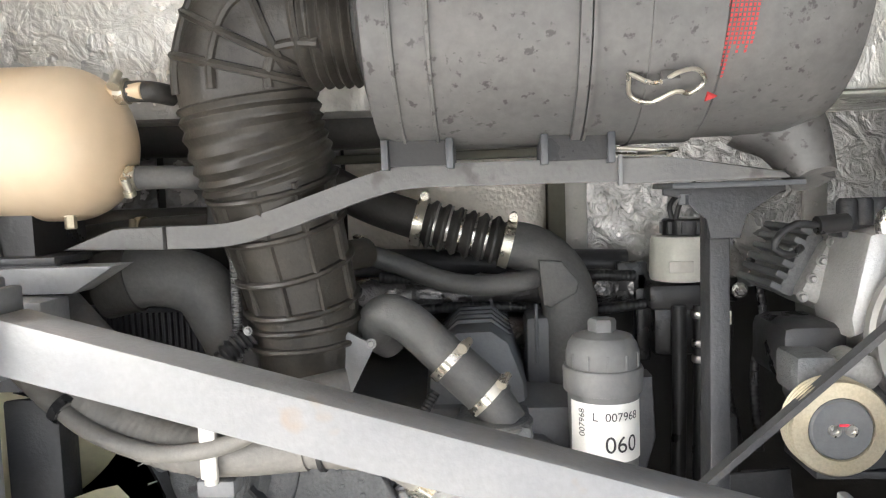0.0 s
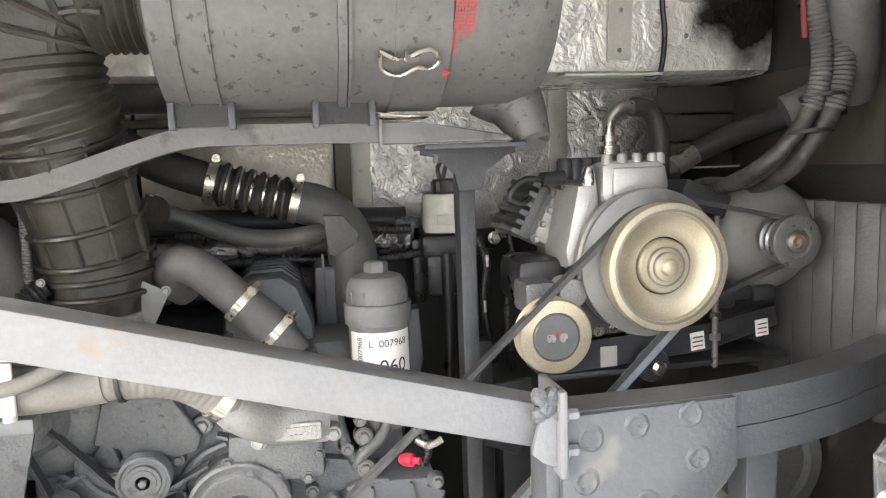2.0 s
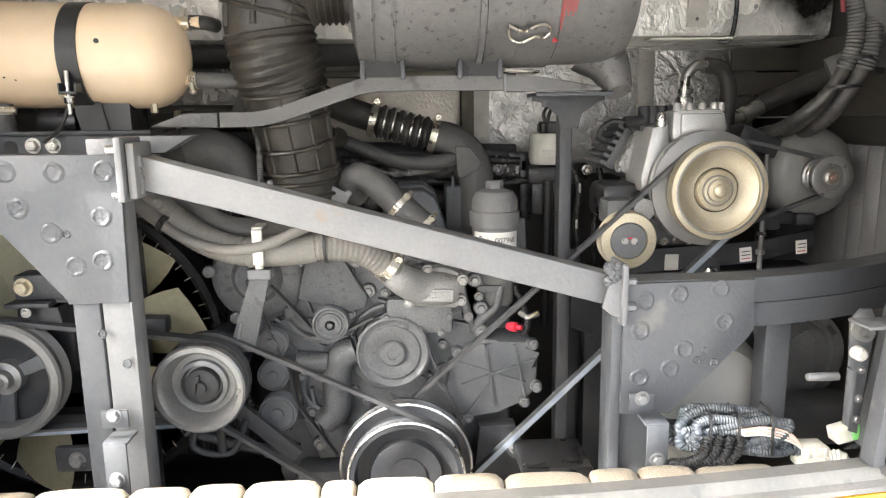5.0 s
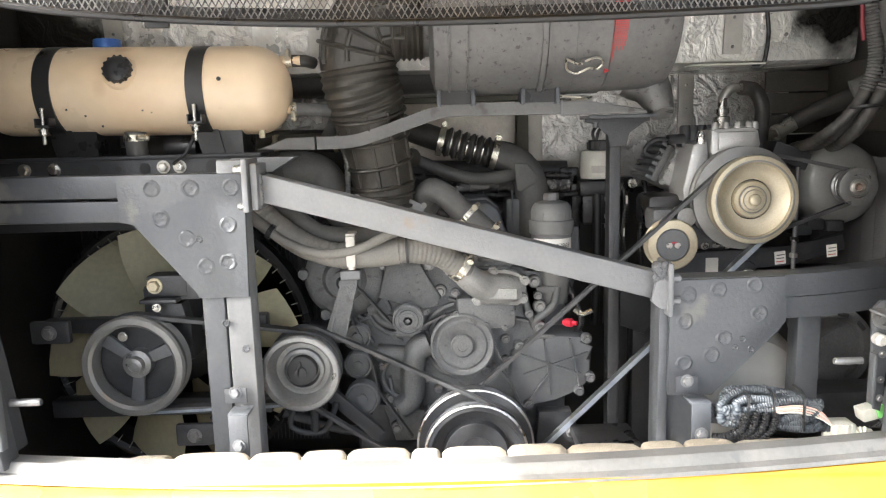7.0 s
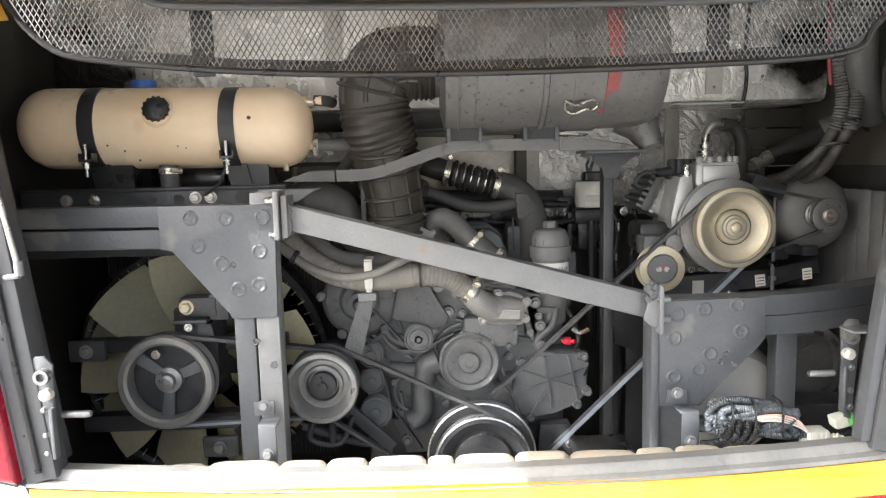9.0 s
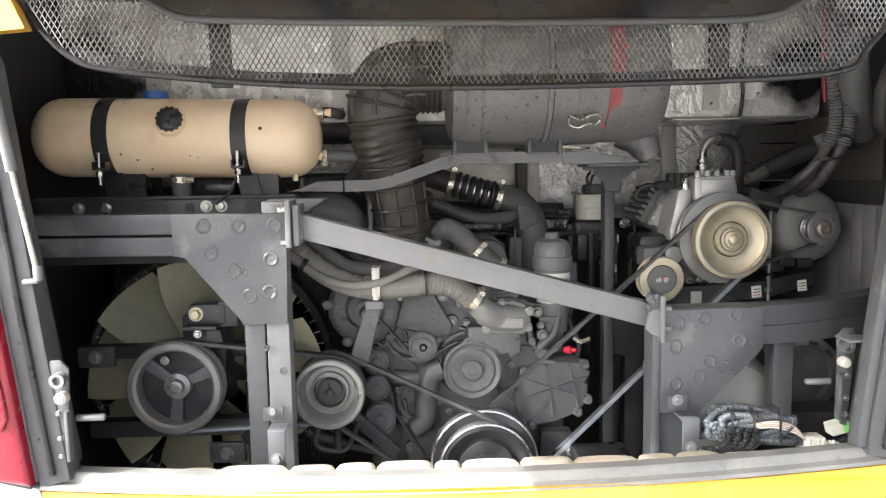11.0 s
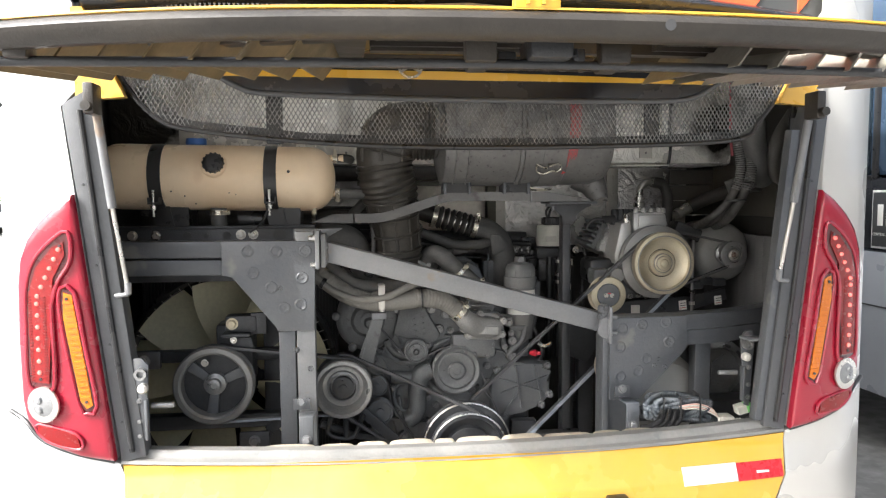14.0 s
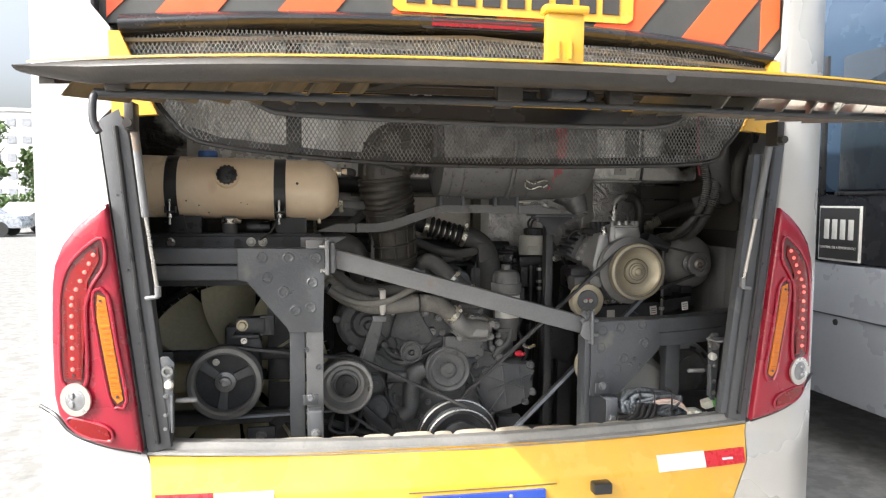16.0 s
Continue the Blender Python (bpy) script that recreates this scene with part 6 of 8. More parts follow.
part("sleeve", tube(fresh(), [(-0.515, 0.41, 1.312), (-0.455, 0.392, 1.266), (-0.42, 0.385, 1.24)], 0.0145, 14), HOSE_PALE, silver, "frayed sleeve")
part("tie", lathe(fresh(), [(0.017, -0.006), (0.019, -0.006), (0.019, 0.006), (0.017, 0.006)], (-0.425, 0.388, 1.243), (0.8, -0.1, -0.5), 14), BLACK, silver)
bm = box(fresh(), (-0.235, 0.38, 1.19), (0.022, 0.008, 0.075), 0.003)
box(bm, (-0.235, 0.41, 1.23), (0.022, 0.06, 0.006), 0.002)
lathe(bm, [(0.009, 0), (0.009, 0.02), (0, 0.02)], (-0.235, 0.385, 1.145), (0, 0, 1), 12)
part("holder", bm, GALV, silver, "bright pipe holder")
stay = thing("alternator_stay", (-0.28, 0.44, 0.95), "flat dusty steel stay in front of the alternator", "bracket")
part("strap", prism(fresh(), [(-0.262, 1.13), (-0.225, 1.13), (-0.23, 1.10), (-0.268, 0.945), (-0.325, 0.945), (-0.30, 1.02), (-0.272, 1.10)], 0.44, 0.446, 0.001), CAST, stay)
part("tab", box(fresh(), (-0.243, 0.43, 1.125), (0.05, 0.035, 0.022), 0.003), FRAME_LIGHT, stay)
part("bolt", hexhead(fresh(), (-0.245, 0.42, 1.15), 0.009, (0, 0, 1), 0.012), ZINC, stay)
part("rib", box(fresh(), (-0.30, 0.437, 0.985), (0.004, 0.004, 0.06), 0, (0, 15, 0)), FRAME_LIGHT, stay)
fat = thing("air_hose", (-0.35, 0.62, 1.15), "fat dusty grey air hose curving down behind the frame", "hose")
part("hose", tube(fresh(), [(-0.47, 0.60, 1.375), (-0.40, 0.61, 1.385), (-0.335, 0.62, 1.365), (-0.305, 0.63, 1.31), (-0.28, 0.65, 1.25), (-0.22, 0.68, 1.20)], 0.048, 24), RUBBER_GREY, fat)
part("cuff", tube(fresh(), [(-0.48, 0.60, 1.372), (-0.43, 0.605, 1.382)], 0.052, 24), RUBBER, fat)
oilpipe = thing("steel_pipe", (-0.4, 0.72, 1.44), "brown dusty pipe with brass clamps", "pipe")
part("pipe", tube(fresh(), [(-0.62, 0.72, 1.435), (-0.45, 0.71, 1.448), (-0.30, 0.71, 1.452), (-0.2, 0.73, 1.45)], 0.026, 18), INTAKE, oilpipe)
for x, z in ((-0.47, 1.447), (-0.305, 1.452), (-0.265, 1.452)):
    part("clamp", clamp(fresh(), (x, 0.712, z), (1, 0, 0.05), 0.027, 0.012, (0, -1, 0.4)), BRASSY, oilpipe, "brass clamp")


# ---- engine ----
engine = thing("engine", (0.05, 0.8, 0.36), "dusty grey diesel engine with pulleys on its front cover", "engine")
part("block", box(fresh(), (0.03, 0.90, 0.82), (0.62, 0.44, 0.66), 0.03), ENGINE_GREY, engine, "dark engine block")
part("timing_cover", prism(fresh(), [(-0.30, 1.09), (-0.10, 1.13), (0.02, 1.12), (0.20, 1.10), (0.26, 1.05), (0.27, 0.92), (0.20, 0.80), (0.18, 0.62), (-0.16, 0.60), (-0.20, 0.72), (-0.19, 0.85), (-0.30, 0.93)], 0.60, 0.69, 0.012), CAST, engine, "cast timing cover")
ears = [(-0.29, 1.08), (-0.18, 1.115), (-0.05, 1.115), (-0.022, 1.04), (0.005, 1.095), (0.235, 1.06), (0.25, 0.99), (0.25, 0.93), (-0.17, 0.74), (-0.155, 0.65), (0.20, 0.70)]
for x, z in ears:
    boss = part("boss", lathe(fresh(), [(0.019, 0), (0.017, 0.014), (0.012, 0.014)], (x, 0.60, z), seg=18), CAST, engine)
    part("bolt", hexhead(fresh(), (x, 0.586, z), 0.0105), STEEL, boss, "dull hex bolt")
for pts in (((-0.20, 1.10), (-0.16, 0.99)), ((-0.125, 1.11), (-0.10, 1.02)), ((-0.06, 1.10), (-0.045, 1.03)), ((-0.25, 0.98), (-0.13, 0.90)), ((-0.15, 0.86), (-0.05, 0.84)), ((-0.17, 0.80), (-0.15, 0.66))):
    (ax_, az), (bx, bz) = pts
    part("rib", bar(fresh(), (ax_, 0.592, az), (bx, 0.592, bz), 0.02, 0.009, (0, 0, 1), 0.003), CAST, engine)
part("web_plate", prism(fresh(), [(-0.165, 1.13), (-0.09, 1.14), (-0.075, 1.12), (-0.02, 1.03), (-0.03, 1.005), (-0.065, 0.995), (-0.19, 1.03)], 0.565, 0.58, 0.006), CAST, engine, "cast bracket plate")
part("arch", tube(fresh(), [(-0.21, 1.0, 0)[0:1] + (0.585, 1.0), (-0.19, 0.585, 0.965), (-0.14, 0.585, 0.945), (-0.10, 0.585, 0.945)], 0.012, 10), CAST, engine, "cast rib")
# water pump housing and pipe elbow
part("pump_housing", lathe(fresh(), [(0.085, 0), (0.085, 0.03), (0.06, 0.05), (0.03, 0.06), (0, 0.06)], (0.034, 0.61, 0.90), seg=36), CAST, engine, "round pump housing")
part("water_elbow", tube(fresh(), [(-0.055, 0.575, 0.90), (-0.09, 0.575, 0.88), (-0.105, 0.575, 0.82), (-0.108, 0.575, 0.745), (-0.14, 0.58, 0.715)], lambda s: 0.036 - 0.004 * s, 20), CAST, engine, "cast water elbow")
part("water_branch", tube(fresh(), [(-0.09, 0.58, 0.865), (-0.16, 0.58, 0.87), (-0.2, 0.58, 0.875)], 0.024, 16), CAST, engine)
# thermostat housing
therm = part("thermostat_housing", tube(fresh(), [(0.03, 0.455, 1.125), (0.058, 0.47, 1.095), (0.095, 0.505, 1.068), (0.14, 0.525, 1.057), (0.185, 0.535, 1.053)], lambda t: 0.031 + 0.009 * min(1, t * 1.6) - 0.008 * max(0, t - 0.85) / 0.15, 22), CAST_PALE, engine, "pale cast thermostat housing")
part("flange", prism(fresh(), [(0.045, 1.045), (0.07, 1.10), (0.10, 1.122), (0.18, 1.10), (0.205, 1.085), (0.21, 1.02), (0.185, 1.005), (0.09, 1.01)], 0.535, 0.565, 0.01), CAST_PALE, therm, "bolted flange")
part("name_pad", box(fresh(), (0.14, 0.484, 1.052), (0.075, 0.012, 0.03), 0.004, (0, 3, 0)), CAST_PALE, therm)
for x, z in ((0.118, 1.104), (0.196, 1.03), (0.075, 1.028), (0.2, 1.078)):
    bm = lathe(fresh(), [(0.014, 0), (0.012, 0.022), (0, 0.022)], (x, 0.535, z), seg=14)
    hexhead(bm, (x, 0.514, z), 0.0095)
    part("bolt", bm, CAST_PALE, therm)
bm = fresh()
for k in range(11):
    if k not in (1,):
        box(bm, (0.112 + k * 0.006, 0.4772, 1.057), (0.0038, 0.003, 0.007))
for k in range(3):
    box(bm, (0.128 + k * 0.008, 0.4772, 1.045), (0.0045, 0.003, 0.007))
part("raised_writing", bm, CAST_PALE, therm, "raised casting marks, unreadable")
part("cover", box(fresh(), (0.12, 0.60, 1.135), (0.11, 0.12, 0.05), 0.01), CAST, engine)
for k in range(3):
    part("cover_ring", lathe(fresh(), [(0.055, 0), (0.06, 0.004), (0.06, 0.008), (0.055, 0.012)], (0.118, 0.585, 1.105 + k * 0.022), (0, 0, 1), 28), CAST, engine)
part("valve_cover", prism(fresh(), [(0.0, 1.10), (0.01, 1.20), (0.03, 1.245), (0.06, 1.27), (0.12, 1.272), (0.15, 1.25), (0.175, 1.18), (0.18, 1.10)], 0.70, 1.02, 0.02), ENGINE_GREY, engine, "dark ribbed valve cover")
for k in range(5):
    part("cover_rib", prism(fresh(), [(0.025, 1.245), (0.06, 1.277), (0.12, 1.279), (0.155, 1.25)], 0.76 + k * 0.045, 0.775 + k * 0.045, 0.004), ENGINE_GREY, engine)
part("cover_lip", prism(fresh(), [(-0.005, 1.135), (0.185, 1.13), (0.187, 1.10), (-0.006, 1.10)], 0.69, 0.72, 0.005), ENGINE_GREY, engine)
# gear housing on the right
gear = part("gear_housing", prism(fresh(), [(0.17, 0.86), (0.22, 0.90), (0.30, 0.91), (0.375, 0.905), (0.375, 0.87), (0.392, 0.84), (0.388, 0.78), (0.36, 0.745), (0.29, 0.725), (0.22, 0.705), (0.18, 0.72), (0.16, 0.78)], 0.575, 0.75, 0.018), ENGINE_GREY, engine, "dark cast gear housing")
for a, b in (((0.19, 0.86), (0.36, 0.80)), ((0.21, 0.72), (0.27, 0.80)), ((0.33, 0.90), (0.36, 0.75)), ((0.26, 0.90), (0.28, 0.74)), ((0.20, 0.80), (0.38, 0.86))):
    part("rib", bar(fresh(), (a[0], 0.573, a[1]), (b[0], 0.573, b[1]), 0.012, 0.006, (0, 0, 1), 0.002), ENGINE_GREY, gear)
for x, z in ((0.375, 0.90), (0.385, 0.79), (0.355, 0.752), (0.215, 0.715), (0.19, 0.885)):
    bm = lathe(fresh(), [(0.015, 0), (0.013, 0.02), (0, 0.02)], (x, 0.58, z), seg=14)
    hexhead(bm, (x, 0.562, z), 0.009)
    part("boss", bm, ENGINE_GREY, gear)
part("red_plug", lathe(fresh(), [(0.008, 0), (0.012, 0.01), (0.012, 0.025), (0.006, 0.028), (0.006, 0.04), (0, 0.04)], (0.312, 0.57, 0.948), (0.8, -0.6, 0.05), 14), RED_PLASTIC, engine, "bright red plug")
part("wire_stub", tube(fresh(), [(0.34, 0.56, 0.985), (0.36, 0.55, 0.975), (0.385, 0.55, 0.985)], 0.007, 8), ZINC, engine)
for k, pts in enumerate(([(0.20, 0.60, 1.06), (0.212, 0.595, 1.00), (0.222, 0.595, 0.96), (0.235, 0.6, 0.94)], [(0.30, 0.6, 1.04), (0.285, 0.59, 0.99), (0.245, 0.59, 0.955), (0.235, 0.6, 0.93)])):
    part("oil_pipe", tube(fresh(), pts, 0.011, 12), CAST, engine, "thin oil pipe")
part("sump_flange", box(fresh(), (0.05, 0.70, 0.52), (0.55, 0.2, 0.1), 0.02), ENGINE_GREY, engine)
part("foot", prism(fresh(), [(0.24, 0.70), (0.33, 0.70), (0.36, 0.62), (0.36, 0.5), (0.22, 0.5)], 0.55, 0.6, 0.01), DARK, engine)
part("bolt", hexhead(fresh(), (0.33, 0.55, 0.64), 0.012), STEEL, engine)
part("oil_cooler", box(fresh(), (0.10, 0.57, 0.985), (0.16, 0.05, 0.09), 0.012), CAST, engine)
for x, z in ((0.055, 0.965), (0.10, 0.955), (0.15, 0.945), (0.17, 0.985), (0.02, 0.985)):
    part("bolt", hexhead(fresh(), (x, 0.545, z), 0.008), CAST, engine)


# cast ribs, bosses and bolts over the timing cover
rng = random.Random(21)
for cx, cz, r, a0, a1 in ((-0.13, 1.02, 0.10, 200, 330), (-0.20, 0.90, 0.075, 20, 150), (0.034, 0.90, 0.105, 100, 260), (-0.13, 0.80, 0.06, 120, 300), (0.26, 0.82, 0.085, -60, 120)):
    pts = [(cx + r * math.cos(radians(a0 + (a1 - a0) * i / 8)), 0.588, cz + r * math.sin(radians(a0 + (a1 - a0) * i / 8))) for i in range(9)]
    part("cast_ridge", tube(fresh(), pts, 0.0085, 8, 0.015), CAST, engine)
for x, z in ((-0.215, 1.03), (-0.165, 0.965), (-0.065, 0.985), (-0.02, 0.845), (0.10, 0.81), (0.155, 0.90), (0.155, 0.84), (-0.19, 0.83), (-0.065, 0.79), (-0.06, 0.70), (0.22, 0.97), (0.245, 1.02), (0.02, 1.035), (-0.035, 0.76)):
    part("stud", hexhead(lathe(fresh(), [(0.013, -0.012), (0.011, 0.002), (0, 0.002)], (x, 0.586, z), seg=12), (x, 0.584, z), rng.uniform(0.0065, 0.009)), STEEL, engine)
for a, b in (((-0.18, 0.93), (-0.06, 0.93)), ((-0.06, 0.93), (-0.045, 0.86)), ((0.12, 0.83), (0.18, 0.76)), ((-0.20, 0.72), (-0.08, 0.70)), ((0.13, 0.97), (0.22, 0.95)), ((0.0, 1.02), (0.06, 1.0)), ((-0.255, 0.97), (-0.21, 0.90))):
    part("rib", bar(fresh(), (a[0], 0.59, a[1]), (b[0], 0.59, b[1]), 0.026, 0.007, (0, 0, 1), 0.002), CAST, engine)
for k, (x0, z0, x1, z1) in enumerate(((-0.115, 1.085, -0.105, 1.02), (-0.085, 1.09, -0.078, 1.03))):
    for i in range(4):
        part("casting_mark", box(fresh(), (x0 + (x1 - x0) * i / 3, 0.564, z0 + (z1 - z0) * i / 3), (0.008, 0.003, 0.006), 0.001), CAST, engine)
part("side_plate", prism(fresh(), [(0.205, 1.09), (0.255, 1.08), (0.262, 0.99), (0.235, 0.955), (0.20, 0.965)], 0.60, 0.612, 0.003), ENGINE_GREY, engine, "dark drilled side plate")
for x, z in ((0.225, 1.065), (0.245, 1.005), (0.22, 0.985)):
    part("hole", lathe(fresh(), [(0.007, 0), (0.007, 0.0015), (0, 0.0015)], (x, 0.60, z), seg=12), INK, engine)
for k, pts in enumerate(([(0.33, 0.64, 1.05), (0.36, 0.62, 0.98), (0.37, 0.62, 0.93), (0.34, 0.63, 0.88)], [(-0.31, 0.60, 0.93), (-0.33, 0.58, 0.84), (-0.30, 0.58, 0.74), (-0.22, 0.58, 0.70)], [(-0.06, 0.60, 1.12), (0.0, 0.60, 1.15), (0.03, 0.62, 1.19)])):
    part("harness", tube(fresh(), pts, 0.008, 10, ripple=0.0007, pitch=0.006), BLACK, engine, "black engine harness")


def pulley(name, at, profile, mat, parent, label, hub=None, hub_mat=None):
    p = part(name, lathe(fresh(), profile, at, seg=56), mat, parent, label)
    if hub:
        part("hub", lathe(fresh(), hub, at, seg=28), hub_mat or mat, p)
    return p


def grooved(r, depth, n=4, inner=0.0):
    """A pulley's profile with belt grooves, from its back to its front face."""
    out = [(0, 0), (r, 0)]
    for k in range(n):
        h = depth * (k + 0.5) / n
        out += [(r, depth * (k + 0.12) / n), (r - 0.005, h), (r, depth * (k + 0.88) / n)]
    return out + [(r, depth)]


pulley("pump_pulley", (0.034, 0.565, 0.90), grooved(0.087, 0.03) + [(0.082, 0.032), (0.074, 0.026), (0.068, 0.026), (0.064, 0.03), (0.04, 0.03), (0.036, 0.027), (0.032, 0.027)], CAST, engine, "grey dished water pump pulley",
       [(0.032, 0.02), (0.031, 0.036), (0.027, 0.04), (0.014, 0.04), (0.013, 0.038), (0, 0.038)])
pulley("idler_pulley", (-0.111, 0.56, 0.975), grooved(0.042, 0.03) + [(0.037, 0.031), (0.034, 0.027), (0.029, 0.027), (0.027, 0.031)], CAST, engine, "small grey idler pulley", [(0.022, 0.02), (0.021, 0.033), (0.012, 0.034), (0.011, 0.031), (0.007, 0.031), (0.006, 0.038), (0, 0.038)])
pulley("idler_pulley", (-0.25, 0.57, 0.928), grooved(0.036, 0.03) + [(0.031, 0.031), (0.029, 0.027), (0.02, 0.027)], CAST, engine, "small grey idler pulley", [(0.015, 0.02), (0.014, 0.034), (0.006, 0.036), (0, 0.036)])
pulley("tensioner_pulley", (-0.25, 0.56, 0.855), grooved(0.037, 0.03) + [(0.032, 0.032), (0.03, 0.028), (0.018, 0.03)], ENGINE_GREY, engine, "dark tensioner pulley", [(0.013, 0.02), (0.012, 0.036), (0, 0.038)])
pulley("tensioner_pulley", (-0.241, 0.55, 0.766), grooved(0.045, 0.04, 5) + [(0.04, 0.041), (0.037, 0.037), (0.02, 0.037)], ENGINE_GREY, engine, "dark tensioner pulley", [(0.015, 0.02), (0.014, 0.044), (0, 0.046)])
crank = pulley("crank_pulley", (0.06, 0.50, 0.648), [(0, 0), (0.15, 0), (0.155, 0.004), (0.155, 0.012), (0.140, 0.022), (0.152, 0.034), (0.155, 0.036), (0.155, 0.042), (0.13, 0.043), (0.128, 0.058), (0.134, 0.060), (0.134, 0.07), (0.118, 0.078), (0.132, 0.088), (0.133, 0.095), (0.118, 0.096), (0.112, 0.07), (0.085, 0.066), (0.08, 0.085), (0.05, 0.086)], DARK, engine, "dark crank pulley with bright worn rims", [(0.045, 0.06), (0.045, 0.09), (0.02, 0.094), (0, 0.094)], DARK)
for r, y0 in ((0.1555, 0.458), (0.1345, 0.405)):
    part("worn_rim", band([(r - 0.006, 0), (r, 0.0005), (r, 0.006), (r - 0.004, 0.008), (r - 0.006, 0.006)], (0.06, y0 + 0.006, 0.648), seg=64), ZINC, crank, "bright worn edge")
altn = part("alternator", lathe(fresh(), [(0, -0.16), (0.1, -0.15), (0.113, -0.12), (0.113, -0.02), (0.106, -0.004), (0.09, 0.006), (0.06, 0.008), (0.055, 0.018), (0.048, 0.024), (0, 0.024)], (-0.28, 0.575, 1.085), seg=56), CAST, engine, "grey engine alternator")
part("alternator_pulley", lathe(fresh(), grooved(0.032, 0.035) + [(0.02, 0.036), (0.012, 0.05), (0, 0.05)], (-0.275, 0.55, 1.085), seg=30), CAST, altn)
for a in range(5):
    ang = 0.6 + a * 1.2
    part("ear", lathe(fresh(), [(0.016, 0), (0.014, 0.015), (0.008, 0.018), (0, 0.018)], (-0.28 + 0.112 * math.cos(ang), 0.58, 1.085 + 0.112 * math.sin(ang)), seg=12), CAST, altn)

serp = thing("ribbed_belt", (0, 0.55, 0.7), "dusty ribbed belt on the engine front", "belt")
for a, b in (((-0.245, 1.07), (-0.149, 0.955)), ((-0.075, 0.955), (-0.01, 0.987)), ((0.118, 0.905), (0.20, 0.70)), ((-0.285, 1.04), (-0.212, 0.855)), ((-0.205, 0.785), (-0.11, 0.64)), ((-0.213, 0.86), (-0.198, 0.775))):
    part("run", bar(fresh(), (a[0], 0.547, a[1]), (b[0], 0.547, b[1]), 0.022, 0.005, (-(b[1] - a[1]), 0, b[0] - a[0])), BELT, serp)

# ---- oil filter ----
oil = thing("oil_filter", (0.29, 0.62, 1.0), "grey plastic oil filter housing with a white label", "oil filter")
OX, OY = 0.291, 0.645
part("bowl", lathe(fresh(), [(0, 0.99), (0.045, 0.99), (0.05, 1.04), (0.053, 1.06), (0.055, 1.185), (0.054, 1.19)], (OX, OY, 0), (0, 0, 1), 48), FILTER_GREY, oil)
part("collar", lathe(fresh(), [(0.055, 1.184), (0.061, 1.186), (0.062, 1.219), (0.06, 1.223), (0.055, 1.224)], (OX, OY, 0), (0, 0, 1), 48), FILTER_GREY, oil)
bm = lathe(fresh(), [(0.056, 1.214), (0.056, 1.245), (0.053, 1.258), (0.045, 1.27), (0.02, 1.277), (0, 1.278)], (OX, OY, 0), (0, 0, 1), 48)
cap = part("cap", bm, FILTER_GREY, oil, "screw cap")
for k in range(12):
    a = math.tau * k / 12
    part("rib", box(fresh(), (OX + 0.0555 * math.cos(a), OY + 0.0555 * math.sin(a), 1.236), (0.003, 0.003, 0.022)), FILTER_GREY, cap)
part("hex_nut", lathe(fresh(), [(0.022, 1.272), (0.022, 1.292), (0.019, 1.296), (0, 1.296)], (OX, OY, 0), (0, 0, 1), 6), FILTER_GREY, cap)
bm = fresh()
prev = None
for i in range(25):
    a = radians(-158 + 136 * i / 24)
    v = [bm.verts.new((OX + 0.0558 * math.cos(a), OY + 0.0558 * math.sin(a), z)) for z in (1.085, 1.175)]
    if prev:
        bm.faces.new((prev[0], v[0], v[1], prev[1]))
    prev = v
label = part("label", bm, LABEL, oil, "white paper label with a printed number")


def wrap(ob, radius):
    """Bends flat writing round the filter bowl."""
    for v in ob.data.vertices:
        a = radians(-90) + v.co.x / radius
        v.co = Vector((OX + (radius + 0.0006) * math.cos(a), OY + (radius + 0.0006) * math.sin(a), v.co.z))


for text, size, x, z, turn in (("L  007968", 0.0185, 0.012, 1.155, 0), ("060", 0.036, 0.020, 1.112, 0), ("007968", 0.0145, -0.042, 1.145, 90)):
    m = pose(x, 0, z, 90, 0, 0) @ pose(0, 0, 0, 0, 0, turn)
    ob = lettering("writing", text, size, m, INK, label, "black printed number")
    bm = bmesh.new()
    bm.from_mesh(ob.data)
    bmesh.ops.subdivide_edges(bm, edges=[e for e in bm.edges if e.calc_length() > 0.004], cuts=2)
    bm.to_mesh(ob.data)
    bm.free()
    wrap(ob, 0.056)
bm = lathe(fresh(), [(0.02, 0), (0.02, 0.04), (0.012, 0.05), (0, 0.05)], (OX - 0.01, OY - 0.02, 1.02), (0, 0, -1), 16)
box(bm, (OX - 0.02, OY - 0.04, 1.035), (0.06, 0.03, 0.02), 0.004)
part("drain_valve", bm, CAST, oil, "cast drain valve")
part("bracket", prism(fresh(), [(0.345, 1.20), (0.37, 1.20), (0.375, 1.10), (0.345, 1.0)], OY + 0.01, OY + 0.06, 0.005), DARK, oil)

# ---- brake fluid style reservoir on the front wall ----
res = thing("reservoir", (0.49, 0.93, 1.25), "small translucent white fluid reservoir with black cap", "reservoir")
part("bottle", lathe(fresh(), [(0, 1.315), (0.056, 1.315), (0.06, 1.322), (0.058, 1.39), (0.055, 1.40), (0.04, 1.402)], (0.49, 0.94, 0), (0, 0, 1), 32), WHITE_PLASTIC, res)
part("sight_label", box(fresh(), (0.475, 0.881, 1.345), (0.045, 0.004, 0.022), 0.001), GALV, res)
bm = lathe(fresh(), [(0.042, 1.40), (0.044, 1.404), (0.044, 1.43), (0.04, 1.434), (0, 1.434)], (0.498, 0.94, 0), (0, 0, 1), 28)
cap = part("cap", bm, BLACK, res, "black ribbed cap")
